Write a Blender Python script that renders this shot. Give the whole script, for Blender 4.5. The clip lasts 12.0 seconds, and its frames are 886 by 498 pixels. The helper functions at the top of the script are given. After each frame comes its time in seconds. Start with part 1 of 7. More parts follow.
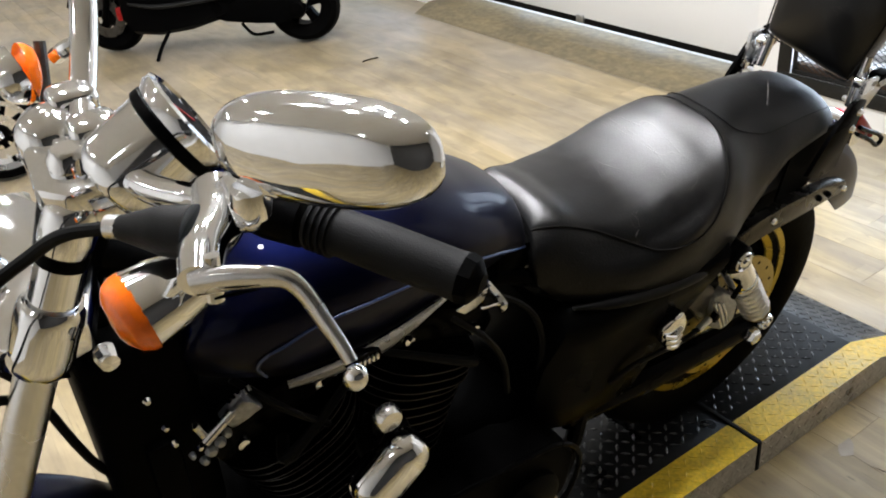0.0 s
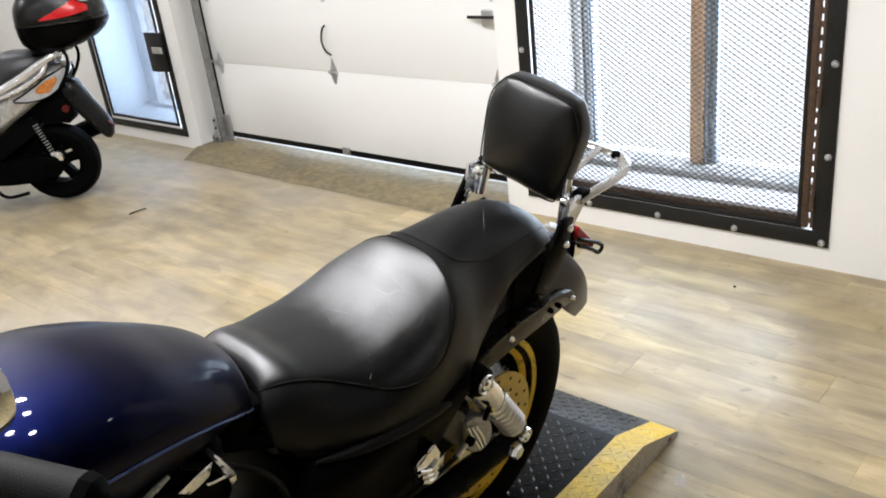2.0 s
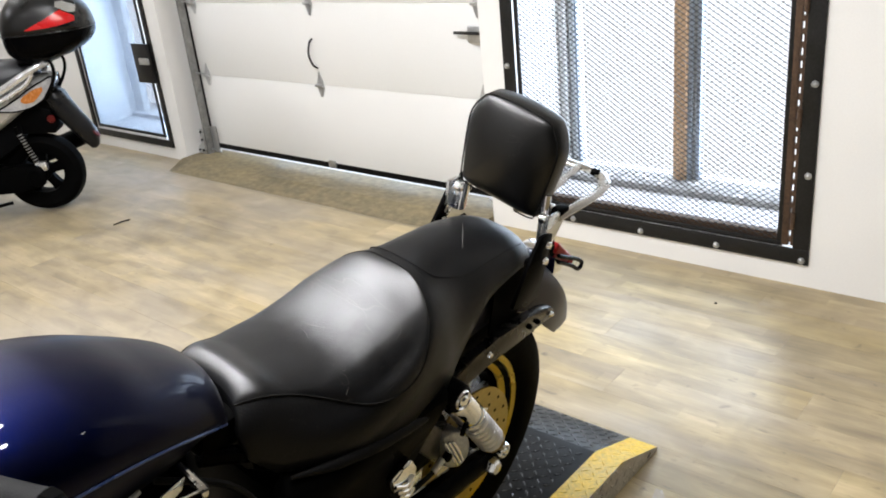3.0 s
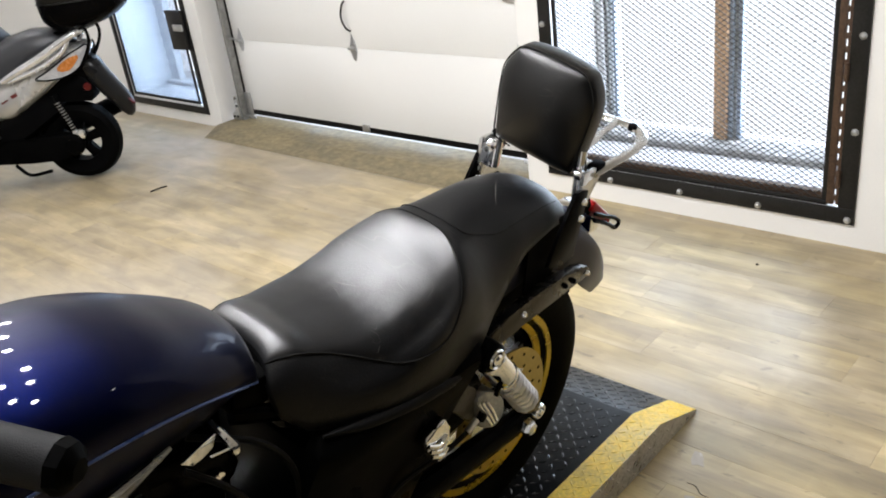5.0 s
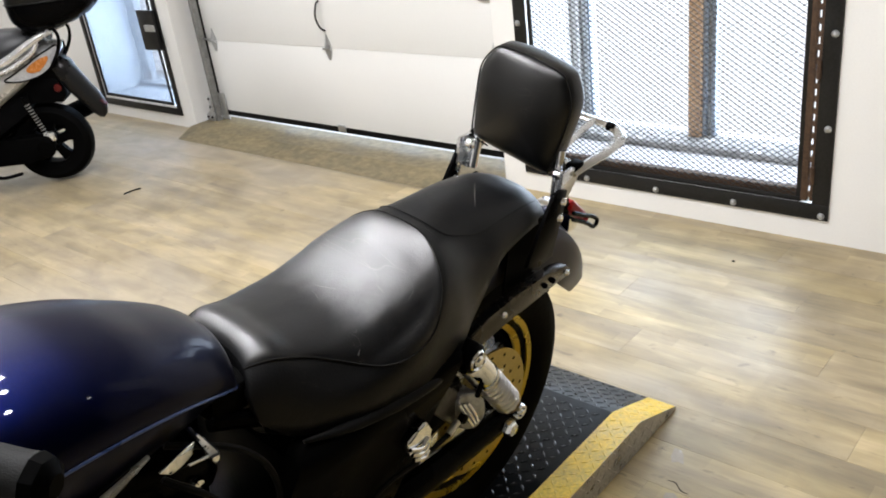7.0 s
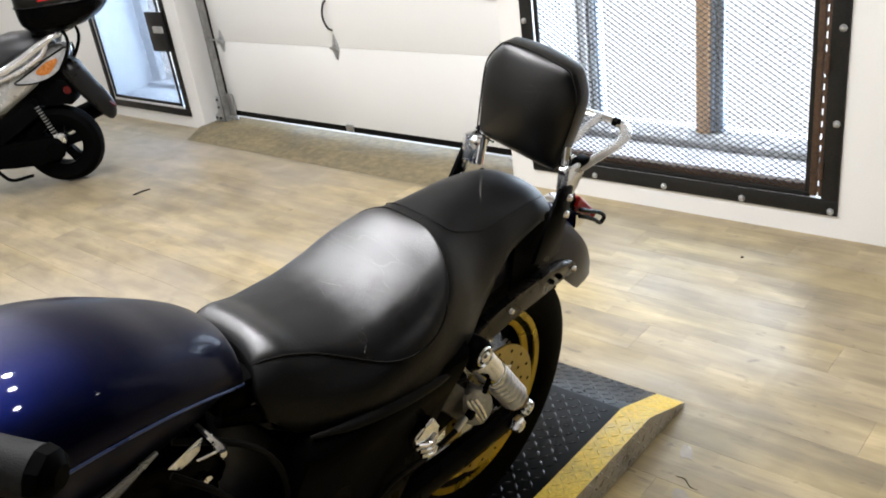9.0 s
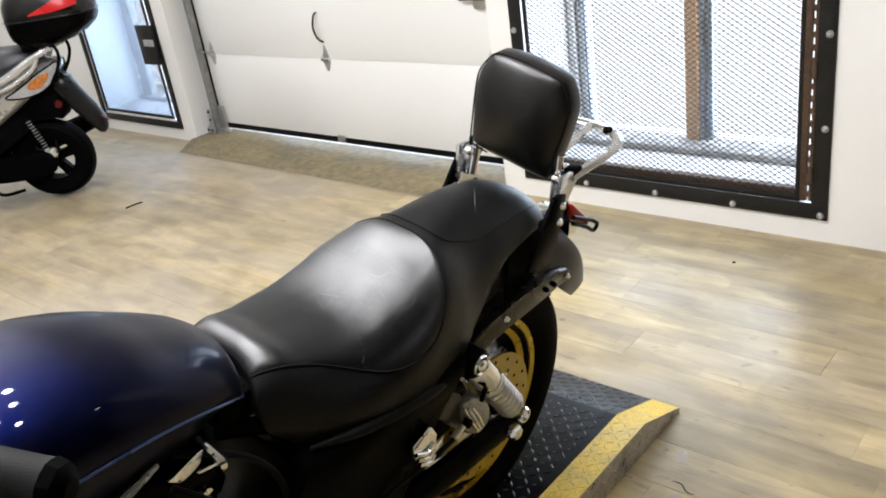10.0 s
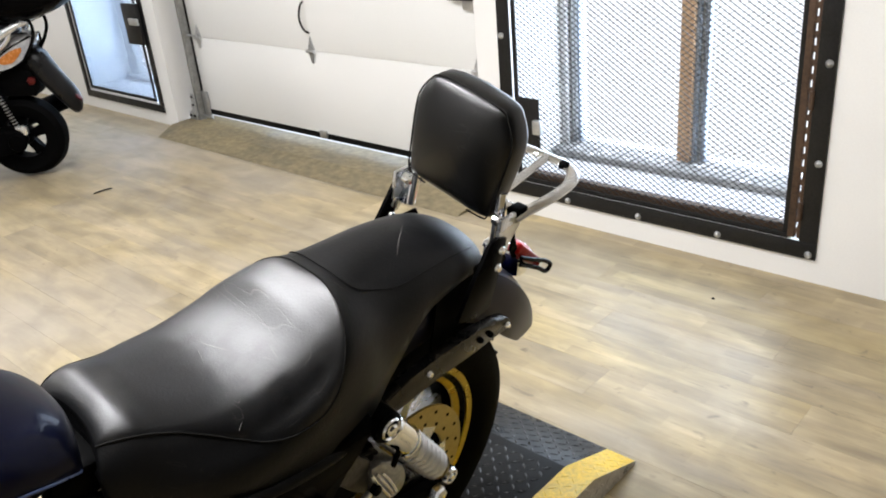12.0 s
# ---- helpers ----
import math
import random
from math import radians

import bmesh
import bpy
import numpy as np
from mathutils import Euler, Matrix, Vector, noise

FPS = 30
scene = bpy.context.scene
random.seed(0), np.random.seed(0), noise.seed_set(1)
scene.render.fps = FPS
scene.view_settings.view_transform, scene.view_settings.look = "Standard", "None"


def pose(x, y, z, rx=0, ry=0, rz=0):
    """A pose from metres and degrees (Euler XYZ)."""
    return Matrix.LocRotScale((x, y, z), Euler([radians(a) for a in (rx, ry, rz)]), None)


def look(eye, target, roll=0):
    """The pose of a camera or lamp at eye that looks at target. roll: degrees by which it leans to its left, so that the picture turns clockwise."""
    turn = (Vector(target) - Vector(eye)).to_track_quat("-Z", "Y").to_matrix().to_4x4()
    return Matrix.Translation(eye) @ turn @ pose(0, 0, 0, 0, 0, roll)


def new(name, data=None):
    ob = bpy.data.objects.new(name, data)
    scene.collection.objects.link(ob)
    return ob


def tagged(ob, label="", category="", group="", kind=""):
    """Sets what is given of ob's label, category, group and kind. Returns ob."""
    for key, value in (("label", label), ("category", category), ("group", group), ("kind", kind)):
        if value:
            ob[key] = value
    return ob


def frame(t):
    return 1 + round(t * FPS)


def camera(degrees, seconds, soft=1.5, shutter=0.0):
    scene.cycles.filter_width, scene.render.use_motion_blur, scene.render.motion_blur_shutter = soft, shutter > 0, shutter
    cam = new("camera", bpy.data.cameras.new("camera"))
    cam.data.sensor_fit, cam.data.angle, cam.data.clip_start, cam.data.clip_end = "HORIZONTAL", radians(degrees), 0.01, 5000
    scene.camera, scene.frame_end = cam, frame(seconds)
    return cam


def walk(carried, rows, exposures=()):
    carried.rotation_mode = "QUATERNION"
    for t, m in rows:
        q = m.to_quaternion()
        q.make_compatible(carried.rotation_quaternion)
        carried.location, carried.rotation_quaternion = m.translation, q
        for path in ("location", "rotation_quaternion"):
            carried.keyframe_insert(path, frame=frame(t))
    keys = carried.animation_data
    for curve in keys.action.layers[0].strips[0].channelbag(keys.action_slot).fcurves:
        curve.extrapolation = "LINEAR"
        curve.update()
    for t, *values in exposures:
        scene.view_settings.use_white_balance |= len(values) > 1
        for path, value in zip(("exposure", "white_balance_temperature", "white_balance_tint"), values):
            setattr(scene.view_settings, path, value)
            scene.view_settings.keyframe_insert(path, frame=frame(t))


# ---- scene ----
cam = camera(55.3, 12.0, soft=1.9, shutter=0.06)
PATH = [
    (0, (0.109, 0.78, 1.404), (1.015, 2.249, 0.394), -6.1),
    (0.5, (0.153, 0.772, 1.412), (1.221, 2.177, 0.47), -7.2),
    (0.6, (0.165, 0.77, 1.415), (1.27, 2.158, 0.492), -7.4),
    (1, (0.2, 0.766, 1.418), (1.436, 2.066, 0.534), -7.3),
    (1.5, (0.226, 0.742, 1.42), (1.549, 1.968, 0.557), -6.6),
    (2, (0.219, 0.709, 1.429), (1.554, 1.964, 0.629), -6.9),
    (2.5, (0.222, 0.691, 1.436), (1.594, 1.925, 0.666), -5.6),
    (4.3, (0.238, 0.7, 1.418), (1.563, 1.964, 0.614), -7.7),
    (4.5, (0.24, 0.697, 1.414), (1.551, 1.958, 0.583), -7.2),
    (5, (0.244, 0.703, 1.407), (1.524, 1.992, 0.571), -7.6),
    (5.5, (0.249, 0.704, 1.408), (1.552, 1.963, 0.562), -7.6),
    (6, (0.251, 0.706, 1.408), (1.561, 1.956, 0.558), -7.3),
    (6.5, (0.247, 0.713, 1.407), (1.548, 1.969, 0.553), -7.3),
    (7, (0.248, 0.713, 1.407), (1.564, 1.961, 0.562), -7.5),
    (9, (0.248, 0.706, 1.403), (1.548, 1.97, 0.56), -8.2),
    (9.5, (0.249, 0.704, 1.404), (1.57, 1.95, 0.565), -8.6),
    (10, (0.238, 0.703, 1.41), (1.558, 1.957, 0.583), -8.7),
    (10.5, (0.226, 0.712, 1.4), (1.636, 1.816, 0.51), -9.5),
    (11, (0.174, 0.71, 1.398), (1.66, 1.701, 0.498), -9.9),
    (11.5, (0.242, 0.74, 1.387), (1.633, 1.843, 0.467), -10.5),
    (12, (0.472, 0.726, 1.405), (1.778, 1.983, 0.558), -5.3),
]

EXPOSURES = [(0.0, 0.0), (12.0, 0.0)]
walk(cam, [(t, look(eye, target, roll)) for t, eye, target, roll in PATH], EXPOSURES)

# ---- world and large lights ----
world = bpy.data.worlds.new("sky")
scene.world = world
world.use_nodes = True
wn = world.node_tree.nodes
sky = wn.new("ShaderNodeTexSky")
sky.sky_type, sky.sun_disc = "NISHITA", False
sky.sun_elevation, sky.sun_rotation = radians(35), radians(70)
wn["Background"].inputs[1].default_value = 0.12
world.node_tree.links.new(sky.outputs[0], wn["Background"].inputs[0])


def lamp(name, m, w, h, watts, colour=(1, 1, 1), shape="RECTANGLE"):
    data = bpy.data.lights.new(name, "AREA")
    data.shape, data.size, data.size_y, data.energy, data.color = shape, w, h, watts, colour
    ob = new(name, data)
    ob.matrix_world = m
    return ob


# unseen lamps hinted by chrome glints; several added and weighted for seat highlights
LAMP_W = 9.6
LAMPS = [(0.25, 1.9, 1.0), (0.75, 1.6, 1.0), (1.08, 1.92, 1.0), (0.75, 2.1, 1.6), (1.15, 2.35, 2.8), (0.25, 2.5, 0.9), (0.8, 2.75, 1.4), (1.2, 3.1, 1.4), (1.35, 3.6, 1.8), (1.65, 4.4, 1.9), (-0.9, 2.4, 0.8), (2.3, 0.2, 0.1), (1.0, 1.3, 1.3),
         (0.4, 4.6, 0.7), (0.8, 6.6, 1.9), (2.2, 6.6, 2.6), (-1.4, 5.0, 0.6), (-2.2, 0.6, 0.4), (-2.2, 2.6, 1.6), (-2.2, 4.6, 1.4)]
CEIL = 2.75
for lx, ly, lw in LAMPS:
    lamp("ceiling_lamp_light", pose(lx, ly, CEIL - 0.062), 0.11, 0.11, LAMP_W * lw, (0.955, 0.955, 0.985), "DISK")
lamp("window_daylight", pose(3.732, 2.224, 0.945, 0, 90, 0), 1.60, 1.23, 47.0, (0.66, 0.81, 1.0))
lamp("window_daylight", pose(3.50, 6.03, 0.95, 0, 90, 0), 1.56, 0.84, 40.0, (0.50, 0.71, 1.0))
lamp("door_gap_daylight", pose(3.60, 4.2, 0.16, 0, 66, 0), 0.20, 2.0, 7.0, (0.72, 0.86, 1.0))

# ---- materials ----


def material(name, colour, rough=0.5, metal=0.0, var=0.12, scale=8.0, fine=120.0, bump=0.05, coat=0.0, emit=0.0, rvar=0.1, spec=0.5, stretch=(1, 1, 1)):
    """A principled material whose colour, gloss and relief vary at two scales."""
    m = bpy.data.materials.new(name)
    m.use_nodes = True
    n, l = m.node_tree.nodes, m.node_tree.links
    b = n["Principled BSDF"]
    tc, mp = n.new("ShaderNodeTexCoord"), n.new("ShaderNodeMapping")
    mp.inputs["Scale"].default_value = stretch
    l.new(tc.outputs["Object"], mp.inputs[0])
    big, small = n.new("ShaderNodeTexNoise"), n.new("ShaderNodeTexNoise")
    for t, s, d in ((big, scale, 4), (small, fine, 3)):
        t.inputs["Scale"].default_value, t.inputs["Detail"].default_value = s, d
        l.new(mp.outputs[0], t.inputs["Vector"])
    add = n.new("ShaderNodeMath")
    add.operation = "ADD"
    l.new(big.outputs[0], add.inputs[0])
    l.new(small.outputs[0], add.inputs[1])
    ramp = n.new("ShaderNodeMapRange")
    ramp.inputs["From Min"].default_value, ramp.inputs["From Max"].default_value = 0.6, 1.4
    ramp.inputs["To Min"].default_value, ramp.inputs["To Max"].default_value = 1 - var, 1 + var
    l.new(add.outputs[0], ramp.inputs[0])
    mul = n.new("ShaderNodeMix")
    mul.data_type, mul.blend_type = "RGBA", "MULTIPLY"
    mul.inputs[0].default_value = 1.0
    mul.inputs[6].default_value = (*colour, 1)
    l.new(ramp.outputs[0], mul.inputs[7])
    l.new(mul.outputs[2], b.inputs["Base Color"])
    rr = n.new("ShaderNodeMapRange")
    rr.inputs["From Min"].default_value, rr.inputs["From Max"].default_value = 0.3, 0.7
    rr.inputs["To Min"].default_value, rr.inputs["To Max"].default_value = max(0.02, rough - rvar), min(1, rough + rvar)
    l.new(big.outputs[0], rr.inputs[0])
    l.new(rr.outputs[0], b.inputs["Roughness"])
    b.inputs["Metallic"].default_value = metal
    b.inputs["Coat Weight"].default_value = coat
    b.inputs["Coat Roughness"].default_value = 0.04
    b.inputs["Specular IOR Level"].default_value = spec
    if bump:
        bp = n.new("ShaderNodeBump")
        bp.inputs["Strength"].default_value, bp.inputs["Distance"].default_value = bump, 0.004
        l.new(small.outputs[0], bp.inputs["Height"])
        l.new(bp.outputs[0], b.inputs["Normal"])
    if emit:
        b.inputs["Emission Color"].default_value = (*colour, 1)
        b.inputs["Emission Strength"].default_value = emit
    return m


def wood_floor(name, tones, rough, per_object=True, wear_and_glare=0.62):
    """Vinyl planks with grain along y, one tone and one stretch of grain for each plank."""
    m = bpy.data.materials.new(name)
    m.use_nodes = True
    n, l = m.node_tree.nodes, m.node_tree.links
    b = n["Principled BSDF"]
    geo = n.new("ShaderNodeNewGeometry")
    if per_object:
        info = n.new("ShaderNodeObjectInfo")
        pick = info.outputs["Random"]
    else:
        pick = geo.outputs["Random Per Island"]
    off = n.new("ShaderNodeMath")
    off.operation = "MULTIPLY"
    off.inputs[1].default_value = 37.0
    l.new(pick, off.inputs[0])
    vec = n.new("ShaderNodeCombineXYZ")
    l.new(off.outputs[0], vec.inputs[0])
    l.new(off.outputs[0], vec.inputs[1])
    va = n.new("ShaderNodeVectorMath")
    va.operation = "ADD"
    l.new(geo.outputs["Position"], va.inputs[0])
    l.new(vec.outputs[0], va.inputs[1])

    def tex(sx, sy, detail, distort=0.0, src=None):
        mp, t = n.new("ShaderNodeMapping"), n.new("ShaderNodeTexNoise")
        mp.inputs["Scale"].default_value = (sx, sy, 1)
        t.inputs["Scale"].default_value, t.inputs["Detail"].default_value, t.inputs["Distortion"].default_value = 1.0, detail, distort
        l.new(src or va.outputs[0], mp.inputs[0])
        l.new(mp.outputs[0], t.inputs["Vector"])
        return t.outputs[0]

    cloud = tex(15, 2.3, 5, 0.7)
    grain = tex(130, 7, 4, 0.5)
    knots = tex(22, 13, 3, 0.9)
    dashes = tex(150, 11, 3, 0.3)
    ramp = n.new("ShaderNodeValToRGB")
    ramp.color_ramp.elements[0].position, ramp.color_ramp.elements[1].position = 0.30, 0.68
    ramp.color_ramp.elements[0].color, ramp.color_ramp.elements[1].color = (*tones[0], 1), (*tones[2], 1)
    mid = ramp.color_ramp.elements.new(0.5)
    mid.color = (*tones[1], 1)
    l.new(cloud, ramp.inputs[0])

    def factor(src, lo, hi, a, c):
        r = n.new("ShaderNodeMapRange")
        r.inputs["From Min"].default_value, r.inputs["From Max"].default_value = lo, hi
        r.inputs["To Min"].default_value, r.inputs["To Max"].default_value = a, c
        l.new(src, r.inputs[0])
        return r.outputs[0]

    def times(col, f):
        x = n.new("ShaderNodeMix")
        x.data_type, x.blend_type = "RGBA", "MULTIPLY"
        x.inputs[0].default_value = 1.0
        l.new(col, x.inputs[6])
        l.new(f, x.inputs[7])
        return x.outputs[2]

    # short strips printed in each plank
    cut = n.new("ShaderNodeVectorMath")
    cut.operation = "MULTIPLY"
    cut.inputs[1].default_value = (1 / 0.0507, 1 / 0.46, 0)
    l.new(geo.outputs["Position"], cut.inputs[0])
    sep = n.new("ShaderNodeSeparateXYZ")
    l.new(cut.outputs[0], sep.inputs[0])

    def math_node(op, a, c):
        x = n.new("ShaderNodeMath")
        x.operation = op
        for i, v in enumerate((a, c)):
            if v is None:
                continue
            if isinstance(v, float):
                x.inputs[i].default_value = v
            else:
                l.new(v, x.inputs[i])
        return x.outputs[0]

    row = math_node("FLOOR", sep.outputs[0], None)
    slide = math_node("FRACT", math_node("MULTIPLY", row, 0.37), None)
    cell = math_node("FLOOR", math_node("ADD", sep.outputs[1], slide), None)
    comb = n.new("ShaderNodeCombineXYZ")
    l.new(row, comb.inputs[0])
    l.new(cell, comb.inputs[1])
    rand = n.new("ShaderNodeTexWhiteNoise")
    l.new(comb.outputs[0], rand.inputs["Vector"])
    col = times(ramp.outputs[0], factor(grain, 0.3, 0.7, 0.91, 1.05))
    col = times(col, factor(rand.outputs["Value"], 0, 1, 0.80, 1.07))
    col = times(col, factor(knots, 0.66, 0.78, 1.0, 0.5))
    col = times(col, factor(dashes, 0.64, 0.74, 1.0, 0.62))
    col = times(col, factor(pick, 0, 1, 0.84, 1.08))
    # some boards lean to straw yellow, others to a greyish pink
    hue = n.new("ShaderNodeTexWhiteNoise")
    hue.noise_dimensions = "1D"
    l.new(math_node("MULTIPLY", pick, 91.7), hue.inputs["W"])
    lean = n.new("ShaderNodeValToRGB")
    lean.color_ramp.elements[0].color, lean.color_ramp.elements[1].color = (1.04, 1.0, 0.78, 1), (0.97, 0.97, 1.05, 1)
    soft = tex(7, 0.9, 3, 0.6)
    blend = n.new("ShaderNodeMath")
    blend.operation = "MULTIPLY_ADD"
    blend.inputs[1].default_value = 0.55
    l.new(hue.outputs["Value"], blend.inputs[0])
    l.new(factor(soft, 0.3, 0.7, -0.1, 0.55), blend.inputs[2])
    l.new(blend.outputs[0], lean.inputs[0])
    col = times(col, lean.outputs[0])
    specks = tex(34, 12, 2, 1.4)
    col = times(col, factor(specks, 0.70, 0.78, 1.0, 0.55))
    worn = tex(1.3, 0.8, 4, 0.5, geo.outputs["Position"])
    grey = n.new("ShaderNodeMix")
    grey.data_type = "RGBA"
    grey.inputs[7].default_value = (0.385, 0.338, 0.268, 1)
    # daylight glare painted in: greyer towards the garage door, yellower beyond the stand
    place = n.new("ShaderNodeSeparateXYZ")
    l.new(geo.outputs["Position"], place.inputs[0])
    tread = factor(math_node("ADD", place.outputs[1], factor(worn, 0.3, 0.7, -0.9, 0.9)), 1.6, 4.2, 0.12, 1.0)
    l.new(math_node("MULTIPLY", factor(worn, 0.40, 0.66, 0.30, wear_and_glare), tread), grey.inputs[0])
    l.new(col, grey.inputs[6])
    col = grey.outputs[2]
    # dull grime trodden into patches a hand or two wide
    grime = tex(9.0, 4.5, 5, 0.6, geo.outputs["Position"])
    col = times(col, factor(grime, 0.36, 0.66, 1.04, 0.80))
    smear = tex(3.1, 2.2, 6, 1.2, geo.outputs["Position"])
    col = times(col, factor(smear, 0.54, 0.68, 1.0, 0.84))
    l.new(col, b.inputs["Base Color"])
    b.inputs["Specular IOR Level"].default_value = 0.75
    dirt = tex(1.7, 1.7, 5, 0.3, geo.outputs["Position"])
    l.new(factor(dirt, 0.35, 0.65, rough - 0.06, rough + 0.14), b.inputs["Roughness"])
    bp = n.new("ShaderNodeBump")
    bp.inputs["Strength"].default_value, bp.inputs["Distance"].default_value = 0.12, 0.002
    l.new(grain, bp.inputs["Height"])
    l.new(bp.outputs[0], b.inputs["Normal"])
    return m


def glow(name, colour, strength):
    m = bpy.data.materials.new(name)
    m.use_nodes = True
    n, l = m.node_tree.nodes, m.node_tree.links
    e = n.new("ShaderNodeEmission")
    e.inputs[0].default_value, e.inputs[1].default_value = (*colour, 1), strength
    l.new(e.outputs[0], n["Material Output"].inputs[0])
    return m


TONES = ((0.317, 0.251, 0.146), (0.424, 0.335, 0.184), (0.52, 0.416, 0.235))
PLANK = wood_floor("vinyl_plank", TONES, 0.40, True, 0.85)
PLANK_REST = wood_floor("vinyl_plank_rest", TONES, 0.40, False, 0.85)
RAMP_WOOD = material("ramp_board", (0.185, 0.150, 0.084), 0.6, var=0.5, scale=3.2, fine=24, bump=0.12, stretch=(1.6, 1, 1))
SUBFLOOR = material("subfloor", (0.05, 0.04, 0.03), 0.8)
WALL = material("white_wall_paint", (0.82, 0.812, 0.79), 0.55, var=0.03, scale=2.5, fine=160, bump=0.06)
DOORPAINT = material("door_white", (0.80, 0.80, 0.785), 0.42, var=0.03, scale=1.5, fine=200, bump=0.03)
CEILM = material("ceiling_paint", (0.74, 0.72, 0.68), 0.8, var=0.08)
LAMP_BODY = material("lamp_white", (0.8, 0.8, 0.78), 0.5, var=0.03)
FIN_EDGE = material("machined_fin_edge", (0.09, 0.09, 0.088), 0.4, 1.0, var=0.1, bump=0.0)
FRAME_IRON = material("black_iron", (0.020, 0.0195, 0.019), 0.5, 0.6, var=0.35, scale=14, bump=0.12)
RUST = material("rusty_iron", (0.085, 0.05, 0.03), 0.7, 0.3, var=0.45, scale=18, bump=0.2)
MESHM = material("expanded_steel", (0.045, 0.044, 0.044), 0.5, 0.6, var=0.3, bump=0.0)
GALV = material("galvanised_steel", (0.55, 0.56, 0.57), 0.38, 0.9, var=0.2, scale=25, bump=0.05)
OLD_GALV = material("dark_galvanised_steel", (0.30, 0.30, 0.29), 0.5, 0.7, var=0.4, scale=20, bump=0.08)
SILL = material("rough_sill", (0.62, 0.61, 0.61), 0.9, var=0.22, scale=9, fine=60, bump=0.5)
TIMBER = material("brown_timber", (0.48, 0.29, 0.155), 0.65, var=0.3, scale=6, bump=0.25, stretch=(6, 6, 0.6))
ALU = material("window_aluminium", (0.32, 0.36, 0.42), 0.4, 0.7, var=0.1)
PLASTER = material("broken_plaster", (0.40, 0.385, 0.37), 0.9, var=0.3, scale=14, fine=70, bump=0.6)
SCREENM = material("fine_wire_screen", (0.30, 0.33, 0.38), 0.5, 0.5, var=0.2, bump=0.0)
SILL_DARK = material("weathered_mortar", (0.27, 0.26, 0.25), 0.9, var=0.45, scale=22, fine=90, bump=0.6)
LENS_GREY = material("clear_lamp_lens", (0.36, 0.36, 0.365), 0.14, var=0.25, scale=30, bump=0.05, coat=0.8)
RUBBER = material("black_rubber", (0.003, 0.003, 0.003), 0.6, var=0.3, bump=0.1, spec=0.12)
# unseen wall kept dark so the motorcycle's near side reflects black
SOUTH = material("dark_unseen_wall", (0.035, 0.034, 0.033), 0.6, var=0.05, scale=2.5)
DAY = glow("daylight_haze", (0.90, 0.94, 1.0), 1.6)
PLATE_BLACK = material("black_checker_plate", (0.0055, 0.0055, 0.0055), 0.36, 0.0, var=0.5, scale=9, bump=0.08, rvar=0.15, spec=0.22)
PLATE_YELLOW = material("yellow_plate_paint", (0.70, 0.47, 0.018), 0.45, var=0.38, scale=12, bump=0.12)
PLATE_WORN = material("scuffed_tread_top", (0.035, 0.035, 0.036), 0.33, 0.3, var=0.6, scale=16, bump=0.05)
PLATE_SIDE = material("dull_plate_side", (0.46, 0.45, 0.43), 0.36, 0.7, var=0.4, scale=14, bump=0.08)
PLATE_STEEL = material("bare_checker_plate", (0.50, 0.49, 0.47), 0.32, 0.9, var=0.3, scale=14, bump=0.08)
CHROME = material("chrome", (0.90, 0.92, 0.95), 0.07, 1.0, var=0.03, bump=0.0, rvar=0.03)
ALLOY = material("polished_alloy", (0.76, 0.77, 0.78), 0.24, 1.0, var=0.08, bump=0.02)
# tan reflection put into the rack's base colour
RACK_CHROME = material("tan_rack_chrome", (0.52, 0.505, 0.48), 0.20, 1.0, var=0.15, scale=20, bump=0.02)
DULL_CHROME = material("brushed_chrome", (0.76, 0.77, 0.78), 0.26, 1.0, var=0.08, bump=0.02)
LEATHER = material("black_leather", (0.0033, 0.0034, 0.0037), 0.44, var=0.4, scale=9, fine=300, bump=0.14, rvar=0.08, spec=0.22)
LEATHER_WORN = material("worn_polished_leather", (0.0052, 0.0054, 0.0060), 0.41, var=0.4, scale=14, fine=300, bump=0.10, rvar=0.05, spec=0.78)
LEATHER_PAD = material("padded_leather", (0.003, 0.0029, 0.0028), 0.36, var=0.4, scale=9, fine=420, bump=0.08, rvar=0.06, spec=0.42)
BLUE = material("dark_blue_paint", (0.0004, 0.0013, 0.0145), 0.42, 1.0, var=0.15, scale=3, fine=900, bump=0.0, coat=0.24, rvar=0.04)
BLUE_LINE = material("blue_pinstripe", (0.03, 0.055, 0.16), 0.3, 0.1, coat=0.6, bump=0.0)
BLACK_PAINT = material("gloss_black", (0.0015, 0.0015, 0.0016), 0.26, coat=0.0, bump=0.0, spec=0.03)
BLACK_SATIN = material("satin_black", (0.0013, 0.0013, 0.0013), 0.45, bump=0.05, spec=0.02)
BLACK_COVER = material("scuffed_black_cover", (0.0015, 0.0015, 0.0014), 0.32, bump=0.02, spec=0.02)
COVER_ROLL = material("streak_gloss_black", (0.003, 0.003, 0.003), 0.52, var=0.3, bump=0.03, spec=0.12)
RAIL = material("worn_black_steel", (0.035, 0.033, 0.030), 0.26, 0.75, var=0.3, scale=20, bump=0.04)
ENGINE = material("black_engine_casting", (0.0012, 0.0012, 0.0012), 0.5, 0.0, var=0.3, bump=0.15, spec=0.015)
TYRE = material("tyre_rubber", (0.0015, 0.0015, 0.0015), 0.65, var=0.3, bump=0.15, spec=0.03)
GOLD = material("gold_rim", (0.50, 0.36, 0.04), 0.3, 0.8, var=0.12, bump=0.02)
DISC = material("bronze_disc", (0.42, 0.33, 0.12), 0.34, 0.9, var=0.15, bump=0.02)
GRIP = material("grip_rubber", (0.006, 0.006, 0.006), 0.55, var=0.35, fine=900, bump=0.2, spec=0.14)
